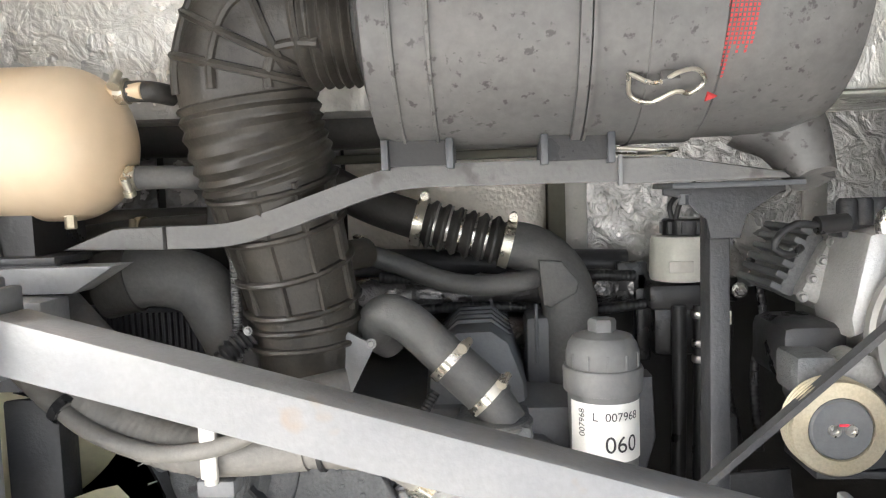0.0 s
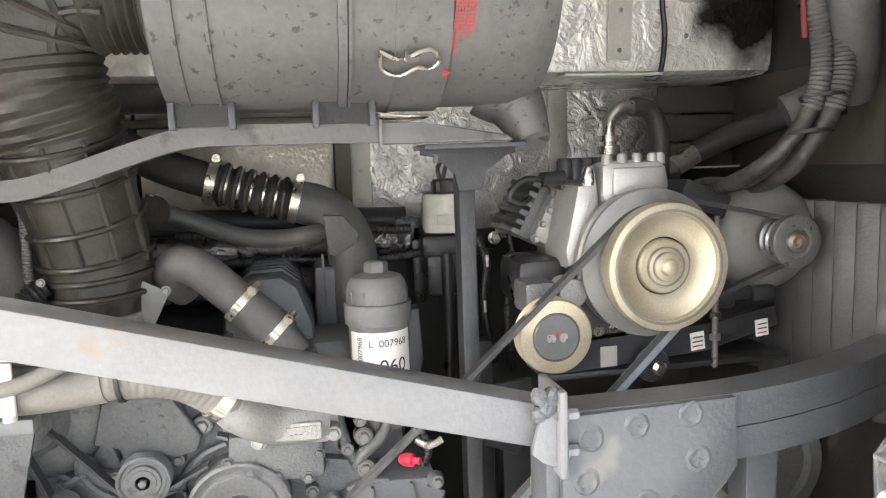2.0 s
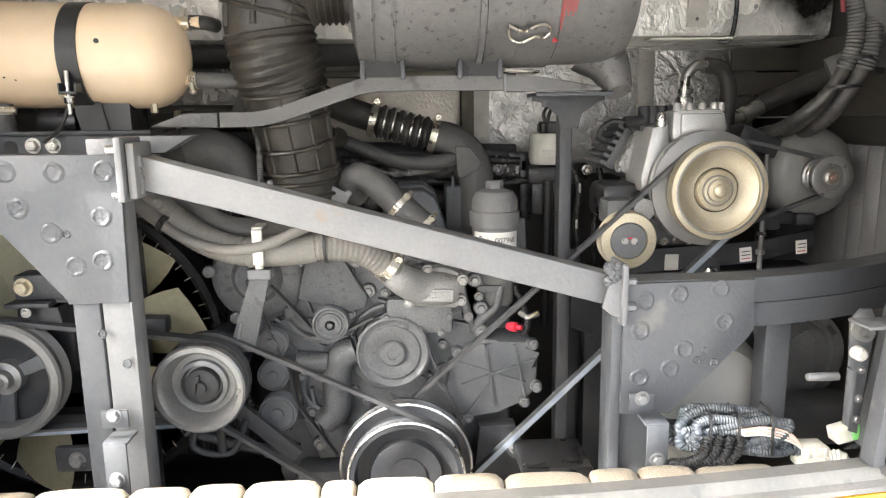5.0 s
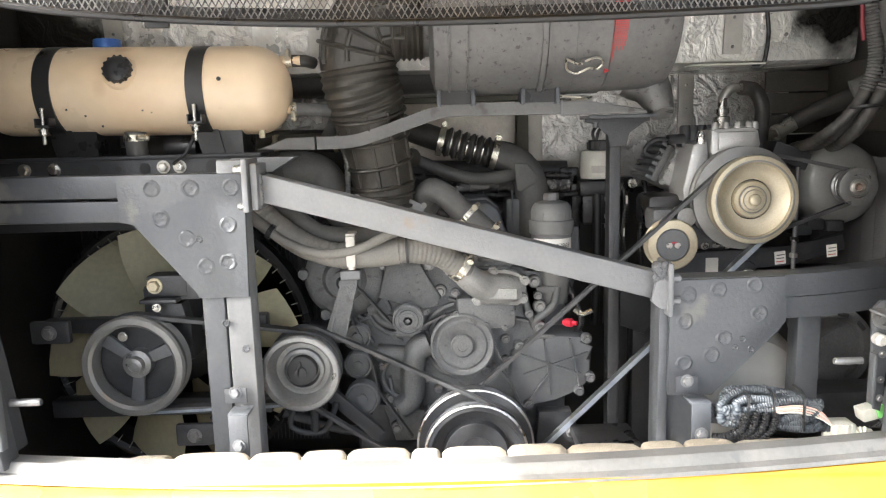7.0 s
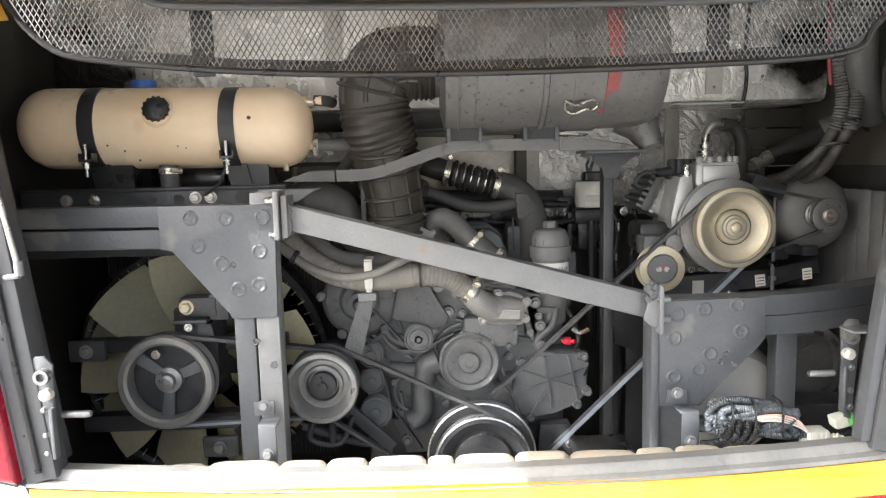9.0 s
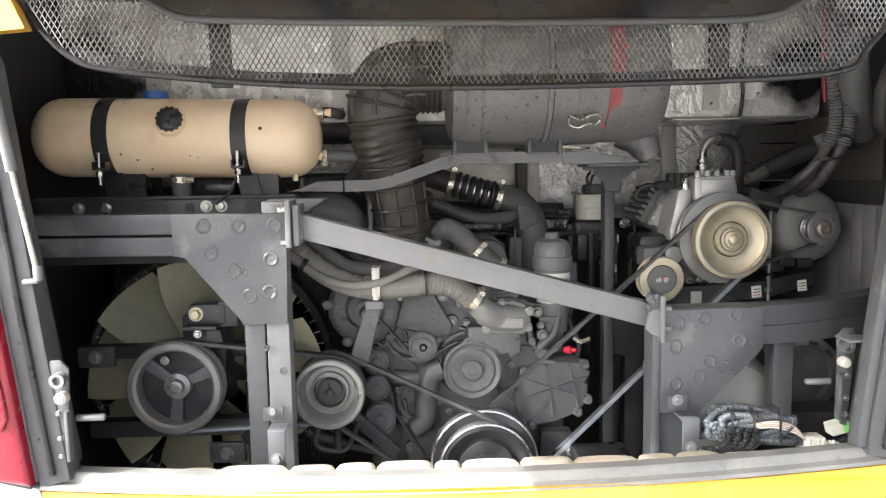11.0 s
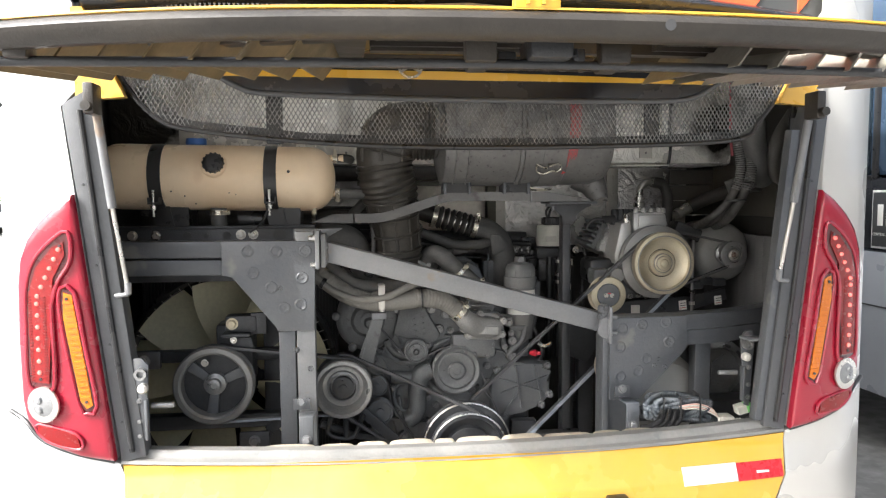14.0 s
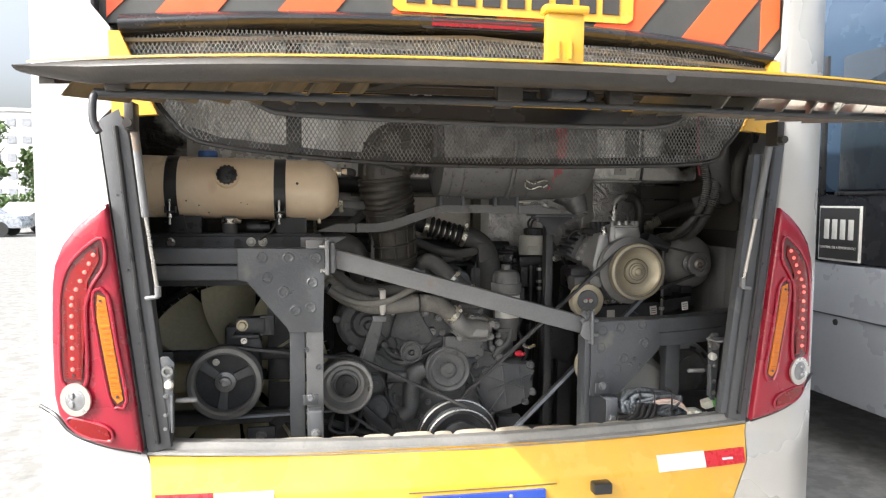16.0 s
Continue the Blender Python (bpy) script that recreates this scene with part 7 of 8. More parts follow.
for k in range(10):
    a = math.tau * k / 10
    part("rib", box(fresh(), (0.498 + 0.044 * math.cos(a), 0.94 + 0.044 * math.sin(a), 1.417), (0.008, 0.008, 0.022)), BLACK, cap)
part("stand", box(fresh(), (0.49, 0.95, 1.285), (0.14, 0.10, 0.05), 0.01), BLACK, res)
part("pump_body", box(fresh(), (0.48, 0.95, 1.22), (0.10, 0.08, 0.1), 0.012), BLACK, res)
for x in (0.475, 0.515):
    h = part("hose", tube(fresh(), [(x, 0.90, 1.27), (x, 0.90, 1.1), (x - 0.005, 0.9, 0.85)], 0.014, 12), BLACK, res, "black hose")
for z in (1.19, 1.16, 1.245):
    part("ferrule", lathe(fresh(), [(0.015, 0), (0.0165, 0.002), (0.0165, 0.012), (0.015, 0.014)], (0.515, 0.90, z), (0, 0, 1), 16), ZINC, res, "bright ferrule")
part("wire", tube(fresh(), [(0.47, 0.92, 1.43), (0.465, 0.92, 1.46), (0.49, 0.93, 1.485), (0.52, 0.95, 1.50)], 0.005, 8), BLACK, res)
part("wire", tube(fresh(), [(0.475, 0.92, 1.43), (0.485, 0.92, 1.465), (0.51, 0.93, 1.475)], 0.005, 8), BLACK, res)
bm = hexhead(fresh(), (0.579, 0.876, 1.30), 0.011)
part("bolt", bm, ZINC, res)
for x, z, w, h in ((0.42, 1.24, 0.03, 0.18), (0.57, 1.29, 0.07, 0.05), (0.40, 1.32, 0.06, 0.06)):
    part("bracket", box(fresh(), (x, 0.97, z), (w, 0.03, h), 0.006), BLACK, res)

# ---- dark uprights behind ----
for x, y, w, z1 in ((0.51, 0.78, 0.05, 1.1), (0.575, 0.75, 0.06, 1.0), (-0.60, 0.6, 0.09, 1.2), (-0.16, 0.75, 0.05, 0.9)):
    tagged(part("upright", box(fresh(), (x, y, (0.34 + z1) / 2), (w, 0.05, z1 - 0.34), 0.004), DARK), "dark steel upright in the engine bay", "upright", "uprights behind the frame")
tagged(part("lug_plate", prism(fresh(), [(0.50, 1.02), (0.60, 1.03), (0.61, 0.93), (0.57, 0.87), (0.50, 0.9)], 0.70, 0.71, 0.002), DARK), "dark drilled lug plate behind the gusset", "plate")

# ---- compressor ----
comp = thing("compressor", (0.75, 0.7, 1.08), "aluminium twin-head air-conditioning compressor with a brassy belt pulley", "compressor")
CX, CZ = 0.778, 1.278
part("crankcase", lathe(fresh(), [(0, -0.3), (0.09, -0.29), (0.11, -0.25), (0.115, -0.05), (0.09, -0.01), (0.06, 0.0), (0, 0.0)], (CX, 0.60, CZ), seg=40), CAST_PALE, comp, "pale cast crankcase")
tilt = pose(0.662, 0.78, 1.342, 0, -62, 0)
bm = box(fresh(), (0, 0, 0), (0.105, 0.2, 0.085), 0.014)
bm.transform(tilt)
head = part("cylinder_bank", bm, CAST_PALE, comp, "bright cylinder bank")
bm = box(fresh(), (0, 0, 0.05), (0.115, 0.15, 0.03), 0.01)
bm.transform(tilt)
part("head_cover", bm, CAST, head, "ribbed head cover")
for k in range(6):
    bm = box(fresh(), (-0.05 + k * 0.02, -0.005, 0.072), (0.011, 0.155, 0.02), 0.003)
    bm.transform(tilt)
    part("cooling_fin", bm, ENGINE_GREY, head)
for dx in (-0.048, -0.016, 0.016, 0.048):
    bm = lathe(fresh(), [(0.009, 0), (0.008, 0.006), (0, 0.006)], (dx, -0.096, 0.035), (0, -1, 0), 12)
    hexhead(bm, (dx, -0.101, 0.035), 0.005, (0, -1, 0))
    bm.transform(tilt)
    part("bolt", bm, ALU, head)
bank = part("cylinder_bank", prism(fresh(), [(0.70, 1.455), (0.715, 1.46), (0.815, 1.462), (0.828, 1.45), (0.835, 1.415), (0.815, 1.36), (0.72, 1.36), (0.70, 1.40)], 0.57, 0.74, 0.012), ALU, comp, "bright upper cylinder bank")
bm = fresh()
for x in (0.715, 0.745, 0.775, 0.805, 0.82):
    lathe(bm, [(0.010, 0), (0.009, 0.016), (0.006, 0.02), (0, 0.02)], (x, 0.585, 1.455), (0, 0, 1), 12)
part("bolt_boss", bm, ALU, bank)
part("cover_face", box(fresh(), (0.768, 0.567, 1.425), (0.10, 0.012, 0.05), 0.005), ALU, bank)
part("bridge", prism(fresh(), [(0.655, 1.42), (0.695, 1.43), (0.70, 1.38), (0.66, 1.28), (0.635, 1.27), (0.63, 1.30)], 0.575, 0.70, 0.012), ALU, comp, "cast bridge")
bm = lathe(fresh(), [(0.012, 0), (0.014, 0.012), (0.010, 0.03), (0.006, 0.034), (0, 0.034)], (0.675, 0.575, 1.42), (0, 0, 1), 14)
part("eye_bolt", bm, ZINC, comp)
bm = fresh()
for k in range(4):
    lathe(bm, [(0.015, 0), (0.015, 0.035), (0.011, 0.04), (0, 0.04)], (0.655 + k * 0.022, 0.64, 1.43), (0, 0, 1), 12)
box(bm, (0.69, 0.66, 1.425), (0.09, 0.05, 0.03), 0.006)
part("valve_block", bm, DARK, comp, "dark valve block")
part("plug_cable", tube(fresh(), [(0.64, 0.62, 1.435), (0.605, 0.615, 1.432), (0.57, 0.61, 1.435), (0.545, 0.61, 1.42), (0.538, 0.61, 1.40), (0.56, 0.61, 1.39), (0.58, 0.62, 1.40)], 0.006, 10), BLACK, comp, "black looped cable")
part("plug", tube(fresh(), [(0.645, 0.62, 1.435), (0.60, 0.615, 1.432)], 0.014, 12), BLACK, comp, "black plug")
fit_ = part("union", lathe(fresh(), [(0.016, 0), (0.022, 0.002), (0.022, 0.014), (0.016, 0.016), (0.016, 0.024), (0.024, 0.026), (0.024, 0.042), (0.016, 0.044), (0.016, 0.05), (0.021, 0.052), (0.021, 0.064), (0.012, 0.066)], (0.812, 0.79, 1.45), (0, 0, 1), 24), ZINC, comp, "bright pipe union")
part("bent_pipe", tube(fresh(), [(0.812, 0.79, 1.51), (0.815, 0.79, 1.545), (0.838, 0.79, 1.572), (0.872, 0.795, 1.575)], 0.013, 16), ZINC, comp, "bright bent pipe")
part("hose", tube(fresh(), [(0.868, 0.795, 1.575), (0.912, 0.80, 1.565), (0.935, 0.80, 1.52), (0.93, 0.79, 1.46), (0.92, 0.77, 1.38)], 0.021, 18), RUBBER, comp, "black suction hose")
part("bent_pipe", tube(fresh(), [(0.84, 0.74, 1.42), (0.91, 0.82, 1.428), (0.965, 0.86, 1.434), (1.02, 0.875, 1.445)], 0.015, 14), ZINC, comp)
part("ferrule", tube(fresh(), [(1.012, 0.875, 1.441), (1.083, 0.88, 1.479)], 0.0235, 18), ZINC, comp, "bright crimped ferrule")
part("hose", tube(fresh(), [(1.075, 0.88, 1.475), (1.12, 0.83, 1.505), (1.15, 0.75, 1.53), (1.175, 0.66, 1.55), (1.19, 0.56, 1.56)], 0.026, 18), RUBBER, comp, "dusty delivery hose")
bm = hexhead(fresh(), (0.838, 0.735, 1.42), 0.014, (1, 0.6, 0), 0.025)
part("nut", bm, ZINC, comp)
back_rim = part("clutch_drum", lathe(fresh(), [(0, 0), (0.12, 0), (0.134, 0.006), (0.134, 0.02), (0.126, 0.028), (0.134, 0.036), (0.134, 0.044), (0.120, 0.046), (0.105, 0.05), (0.104, 0.056), (0.097, 0.06), (0.104, 0.066), (0.100, 0.07), (0.104, 0.073)], (CX, 0.575, CZ), seg=64), CLUTCH, comp, "grooved steel drum")
front_rim = part("pulley", lathe(fresh(), [(0.100, 0), (0.1105, 0.003), (0.112, 0.007), (0.112, 0.03), (0.1105, 0.0335), (0.1005, 0.0345), (0.099, 0.032), (0.095, 0.031), (0.093, 0.024), (0.078, 0.014), (0.056, 0.010), (0.0515, 0.010), (0.0515, 0.002)], (CX, 0.503, CZ), seg=64), BRASSY, comp, "brassy zinc-plated pulley")
part("hub", lathe(fresh(), [(0.048, 0.002), (0.048, 0.014), (0.045, 0.018), (0.037, 0.018), (0.0365, 0.0165), (0.035, 0.0165), (0.0345, 0.021), (0.026, 0.0225), (0.0245, 0.030), (0.016, 0.031), (0.014, 0.037), (0.011, 0.039), (0, 0.039)], (CX, 0.503, CZ), seg=48), BRASSY, front_rim, "stepped brassy hub")
# black rings give the shade in the gaps
part("gap_ring", lathe(fresh(), [(0.0515, 0.0), (0.0515, 0.004), (0.047, 0.004), (0.047, 0.0)], (CX, 0.503, CZ), seg=48), BLACK, front_rim, "black ring for the shade in the gap round the hub")
# thin raised rings whose grey imitates shade in turned grooves
for r, h, w in ((0.0985, 0.0335, 0.0022), (0.0335, 0.0222, 0.0012), (0.0245, 0.0262, 0.0014)):
    part("shadow_groove", band([(r - w, h - 0.004), (r - w, h + 0.0012), (r + w, h + 0.0012), (r + w, h - 0.004)], (CX, 0.503, CZ), seg=48), CLUTCH, front_rim, "grey raised ring toned as a groove's shade")
part("gap_ring", lathe(fresh(), [(0.096, 0.0), (0.103, 0.0), (0.103, 0.004), (0.096, 0.004)], (CX, 0.508, CZ), seg=48), BLACK, front_rim, "black ring for the shade in the gap behind the plate")
part("lower_casting", box(fresh(), (0.73, 0.67, 1.17), (0.26, 0.16, 0.07), 0.015), CAST, comp, "cast lower casing")
for k in range(8):
    part("bolt", hexhead(fresh(), (0.64 + k * 0.03, 0.59, 1.145 + 0.004 * (k % 2)), 0.008, (0, -1, -0.3)), ZINC, comp)
part("lower_pan", box(fresh(), (0.60, 0.68, 1.24), (0.10, 0.14, 0.09), 0.02), BLACK, comp, "black lower housing")
part("lower_pipe", tube(fresh(), [(0.57, 0.64, 1.27), (0.60, 0.61, 1.22), (0.59, 0.62, 1.16), (0.58, 0.65, 1.1)], 0.012, 10), BLACK, comp)

# mounting plate below the compressor
mount = thing("compressor_mount", (0.85, 0.62, 1.05), "dark slotted steel compressor mount with stickers", "bracket")
part("plate", prism(fresh(), [(0.60, 1.12), (0.94, 1.13), (1.09, 1.165), (1.10, 1.12), (0.94, 1.08), (0.60, 1.055)], 0.615, 0.63, 0.004), DARK, mount)
part("ledge", box(fresh(), (0.86, 0.67, 1.055), (0.52, 0.12, 0.012), 0.003), DARK, mount)
part("slot", prism(fresh(), [(0.955, 1.135), (1.0, 1.145), (1.005, 1.115), (0.955, 1.105)], 0.612, 0.6155, 0.0), INK, mount, "dark slot")
for x, z, w, h in ((0.918, 1.102, 0.03, 0.036), (1.06, 1.118, 0.028, 0.034)):
    s = part("sticker", box(fresh(), (x, 0.613, z), (w, 0.002, h), 0, (0, -6, 0)), LABEL, mount, "white sticker with small print")
    for k in range(3):
        part("writing_bar", box(fresh(), (x, 0.6112, z + 0.008 - k * 0.009), (w * 0.7, 0.002, 0.002), 0, (0, -6, 0)), RED_PRINT if k == 2 else DARK, s)
s = part("sticker", box(fresh(), (0.73, 0.613, 1.087), (0.034, 0.002, 0.04)), GALV, mount, "grey type plate")
rod = part("threaded_rod", lathe(fresh(), [(0.006, 0), (0.006, 0.30), (0, 0.30)], (0.948, 0.60, 1.05), (0, 0, 1), 10), STEEL, mount, "threaded adjuster rod")
for z in (1.15, 1.105):
    part("nut", lathe(fresh(), [(0.012, 0), (0.012, 0.012), (0, 0.012)], (0.948, 0.60, z), (0, 0, 1), 6), ZINC, rod)
part("roller", lathe(fresh(), [(0, 0), (0.032, 0), (0.034, 0.01), (0.03, 0.02), (0.012, 0.022), (0.012, 0.035), (0, 0.035)], (0.81, 0.60, 1.07), seg=28), DARK, mount, "dark roller")
part("bolt", hexhead(fresh(), (0.81, 0.565, 1.07), 0.011), ZINC, mount)
for x, z in ((1.02, 1.19), (0.985, 1.175), (1.075, 1.185)):
    part("lug", box(fresh(), (x, 0.66, z), (0.05, 0.07, 0.03), 0.006), DARK, mount)

# tensioner with two socket screws
tens = thing("belt_tensioner", (0.578, 0.52, 1.1), "brassy belt tensioner pulley with a grey disc and two screws", "pulley")
TX, TZ2 = 0.585, 1.163
part("pulley", lathe(fresh(), grooved(0.067, 0.03, 4) + [(0.064, 0.034), (0.044, 0.036), (0.042, 0.03)], (TX, 0.54, TZ2), seg=48), BRASSY, tens)
part("disc", lathe(fresh(), [(0.043, 0.02), (0.042, 0.034), (0.039, 0.037), (0, 0.037)], (TX, 0.54, TZ2), seg=40), ENGINE_GREY, tens, "grey centre disc")
for dx in (-0.011, 0.011):
    s = part("screw", lathe(fresh(), [(0.008, 0.036), (0.008, 0.042), (0.0045, 0.042), (0.004, 0.039), (0, 0.039)], (TX + dx, 0.54, TZ2), seg=16), ZINC, tens, "socket screw")
part("paint_mark", box(fresh(), (TX + 0.002, 0.502, TZ2 + 0.007), (0.012, 0.002, 0.003)), RED_PLASTIC, tens, "red paint mark")
part("arm", box(fresh(), (TX - 0.01, 0.59, TZ2 + 0.06), (0.06, 0.08, 0.06), 0.01), CAST, tens)
part("arm_boss", lathe(fresh(), [(0.026, 0), (0.026, 0.07), (0.014, 0.072), (0, 0.072)], (TX + 0.05, 0.62, TZ2 + 0.065), seg=20), CAST_PALE, tens)

# ---- right-hand alternator ----
alt = thing("alternator", (1.09, 0.7, 1.19), "large dusty grey alternator with a steel belt pulley", "alternator")
part("housing", lathe(fresh(), [(0, -0.25), (0.10, -0.24), (0.118, -0.2), (0.118, -0.02), (0.108, 0.012), (0.085, 0.028), (0.05, 0.034), (0, 0.034)], (1.095, 0.66, 1.298), seg=48), ALT_GREY, alt)
part("pulley", lathe(fresh(), [(0.03, 0), (0.044, 0.002), (0.044, 0.01), (0.034, 0.016), (0.044, 0.022), (0.044, 0.028), (0.034, 0.036), (0.046, 0.044), (0.051, 0.046), (0.051, 0.062), (0.047, 0.064), (0.03, 0.064), (0.028, 0.058), (0.024, 0.058)], (1.082, 0.605, 1.298), seg=44), STEEL, alt, "worn steel pulley")
part("nut", lathe(fresh(), [(0.022, 0.056), (0.021, 0.064), (0.014, 0.067), (0.012, 0.06), (0, 0.06)], (1.082, 0.605, 1.298), seg=24), ZINC, alt, "bright collar")
part("shaft", hexhead(fresh(), (1.082, 0.545, 1.298), 0.0075), material("rusty_bolt", (0.22, 0.15, 0.12), 0.6), alt, "rusty shaft end")
tagged(part("alternator_bracket", bar(fresh(), (0.90, 0.68, 1.40), (1.0, 0.68, 1.36), 0.08, 0.05, bevel=0.006), DARK), "dark alternator bracket arm", "bracket")

# ---- belts ----
for name, circles, y, w, mat, text in (
        ("drive_belt", [(0.10, 0.648, 0.118), (CX, CZ, 0.099)], 0.512, 0.02, BELT, "long black drive belt up to the compressor"),
        ("alternator_belt", [(CX, CZ, 0.121), (1.082, 1.298, 0.036)], 0.572, 0.016, BELT, "black V-belt from compressor to alternator"),
        ("fan_belt", [(-0.776, 0.923, 0.118), (-0.366, 0.90, 0.086)], 0.395, 0.03, BELT, "black V-belt between the fan pulleys"),
        ("crank_belt", [(-0.366, 0.90, 0.088), (0.06, 0.648, 0.125)], 0.435, 0.018, BELT, "black V-belt down to the crank pulley")):
    tagged(part(name, belt(fresh(), circles, y, w, 0.009), mat), text, "belt")

worn = tagged(part("worn_belt_run", bar(fresh(), (0.184, 0.512, 0.556), (0.848, 0.512, 1.199), 0.024, 0.012, (0.66, 0, -0.75)), BELT_WORN), "pale worn back of the long drive belt", "belt")

tagged(part("worn_belt_run", bar(fresh(), (-0.772, 0.395, 0.796), (-0.363, 0.395, 0.806), 0.031, 0.01, (0, 0, 1), 0.003), BELT_WORN), "pale worn back of the fan belt", "belt")

# ---- fan, its drive and shroud ----
fan = thing("radiator_fan", (-0.83, 0.72, 0.5), "large beige plastic radiator fan behind the belt drive", "fan")
FX, FZ = -0.765, 0.895
part("hub", lathe(fresh(), [(0, 0), (0.11, 0), (0.11, 0.05), (0.07, 0.07), (0, 0.07)], (FX, 0.69, FZ), seg=32), DARK, fan)
for k in range(9):
    a0 = math.tau * k / 9 + 0.25
    bm = fresh()
    rows = []
    for i in range(8):
        r = 0.10 + 0.245 * i / 7
        half = (0.23 + 0.16 * math.sin(i / 7 * 2.2)) / (0.75 + 0.6 * i / 7)
        row = []
        for j in range(6):
            a = a0 + half * (j / 5 * 2 - 1)
            row.append(bm.verts.new((FX + r * math.cos(a), 0.62 - 0.10 * (j / 5 - 0.5) - 0.012 * math.sin(j / 5 * 3.14), FZ + r * math.sin(a))))
        rows.append(row)
    for a, b in zip(rows, rows[1:]):
        for j in range(5):
            bm.faces.new((a[j], a[j + 1], b[j + 1], b[j]))
    bmesh.ops.solidify(bm, geom=bm.faces[:], thickness=0.005)
    part("blade", bm, FAN_BEIGE, fan, "beige blade")
shroud = thing("fan_shroud", (-0.83, 0.75, 0.5), "dark round fan shroud ring", "shroud")
part("ring", lathe(fresh(), [(0.35, 0), (0.35, 0.09), (0.362, 0.10), (0.375, 0.09), (0.37, 0.0)], (FX, 0.74, FZ), seg=72), BLACK, shroud)
bm = fresh()
for k in range(60):
    a = math.tau * k / 60
    bar(bm, (FX + 0.335 * math.cos(a), 0.652, FZ + 0.335 * math.sin(a)), (FX + 0.356 * math.cos(a), 0.645, FZ + 0.356 * math.sin(a)), 0.002, 0.002, (0, 1, 0))
tagged(part("bristle", bm, WHITE_PLASTIC, shroud, "fine pale bristles"), kind="stuff")
core = tagged(part("radiator_core", box(fresh(), (FX, 0.90, FZ), (0.74, 0.06, 0.80), 0.005), DARK), "dark radiator core behind the fan", "radiator")
bm = fresh()
for k in range(60):
    box(bm, (FX - 0.36 + k * 0.0122, 0.866, FZ), (0.003, 0.012, 0.78))
tagged(part("fin_block", bm, DARK, core), kind="stuff")

drive = thing("fan_drive", (-0.776, 0.4, 0.7), "dark spoked fan drive pulley on a bearing bracket", "pulley")
PX, PZ = -0.776, 0.923
part("rim", band([(0.105, 0), (0.122, 0), (0.126, 0.004), (0.117, 0.012), (0.126, 0.02), (0.117, 0.028), (0.126, 0.036), (0.127, 0.05), (0.122, 0.056), (0.108, 0.057), (0.101, 0.05), (0.1, 0.01)], (PX, 0.41, PZ), seg=64), CLUTCH, drive, "grooved rim")
part("web", lathe(fresh(), [(0, 0), (0.104, 0), (0.104, 0.004), (0, 0.006)], (PX, 0.415, PZ), seg=48), DARK, drive, "dark recessed web")
for k in range(3):
    a = math.tau * k / 3 + 0.4
    bm = fresh()
    c, s_ = math.cos(a), math.sin(a)
    prism(bm, [(PX + r * math.cos(a + d), PZ + r * math.sin(a + d)) for r, d in ((0.025, -0.55), (0.104, -0.17), (0.104, 0.17), (0.025, 0.55))], 0.392, 0.405, 0.003)
    part("spoke", bm, ENGINE_GREY, drive)
part("hub", lathe(fresh(), [(0.035, 0), (0.035, 0.03), (0.022, 0.034), (0.02, 0.05), (0.012, 0.052), (0.011, 0.046), (0, 0.046)], (PX, 0.41, PZ), seg=28), STEEL, drive, "steel hub")
part("bolt", hexhead(fresh(), (PX - 0.03, 0.385, PZ + 0.07), 0.009), ZINC, drive)
part("axle", lathe(fresh(), [(0.03, 0), (0.03, 0.3), (0, 0.3)], (PX, 0.70, PZ), seg=20), DARK, drive)
part("bearing_block", box(fresh(), (PX + 0.05, 0.52, 1.0), (0.12, 0.1, 0.2), 0.01), DARK, drive)
part("cross_bracket", box(fresh(), (-0.79, 0.56, 0.98), (0.6, 0.04, 0.04), 0.006), DARK, drive, "dark cross bracket")
part("cross_bracket", box(fresh(), (-0.79, 0.56, 0.75), (0.6, 0.05, 0.05), 0.006), DARK, drive, "dark cross bracket")
br = thing("belt_adjuster", (-0.71, 0.4, 1.08), "dark belt adjuster bracket with bright bolts", "bracket")
bm = box(fresh(), (-0.69, 0.42, 1.115), (0.10, 0.06, 0.055), 0.008)
box(bm, (-0.635, 0.40, 1.115), (0.05, 0.012, 0.07), 0.003)
box(bm, (-0.705, 0.40, 1.082), (0.09, 0.07, 0.01), 0.003)
part("body", bm, DARK, br)
part("bolt", hexhead(fresh(), (-0.718, 0.39, 1.117), 0.0145), BRASSY, br, "yellow zinc bolt")
part("bolt", hexhead(fresh(), (-0.712, 0.375, 1.066), 0.008), ZINC, br)
part("arm", prism(fresh(), [(-0.72, 1.07), (-0.66, 1.07), (-0.65, 1.02), (-0.73, 1.02)], 0.40, 0.45, 0.004), DARK, br)
for x, z in ((-1.0, 1.0), (-0.66, 0.72)):
    p = tagged(part("mount_plate", box(fresh(), (x, 0.42, z), (0.10, 0.02, 0.06), 0.008), DARK), "dark mount plate with a bolt", "plate")
    part("bolt", hexhead(fresh(), (x, 0.41, z), 0.014), STEEL, p)
second = thing("drive_pulley", (-0.366, 0.4, 0.78), "deep dished grey double belt pulley", "pulley")
SX, SZ = -0.366, 0.90
part("rim", lathe(fresh(), [(0, 0), (0.088, 0), (0.092, 0.004), (0.083, 0.014), (0.092, 0.024), (0.083, 0.034), (0.094, 0.044), (0.096, 0.05), (0.096, 0.07), (0.092, 0.074), (0.082, 0.074), (0.076, 0.066), (0.068, 0.04), (0.066, 0.03), (0.054, 0.03), (0.052, 0.04), (0.044, 0.044), (0.04, 0.03)], (SX, 0.41, SZ), seg=64), STEEL, second)
part("hub", lathe(fresh(), [(0.036, 0.02), (0.036, 0.05), (0.028, 0.056), (0.014, 0.056), (0.013, 0.066), (0, 0.066)], (SX, 0.41, SZ), seg=20), INK, second, "greasy black hub")
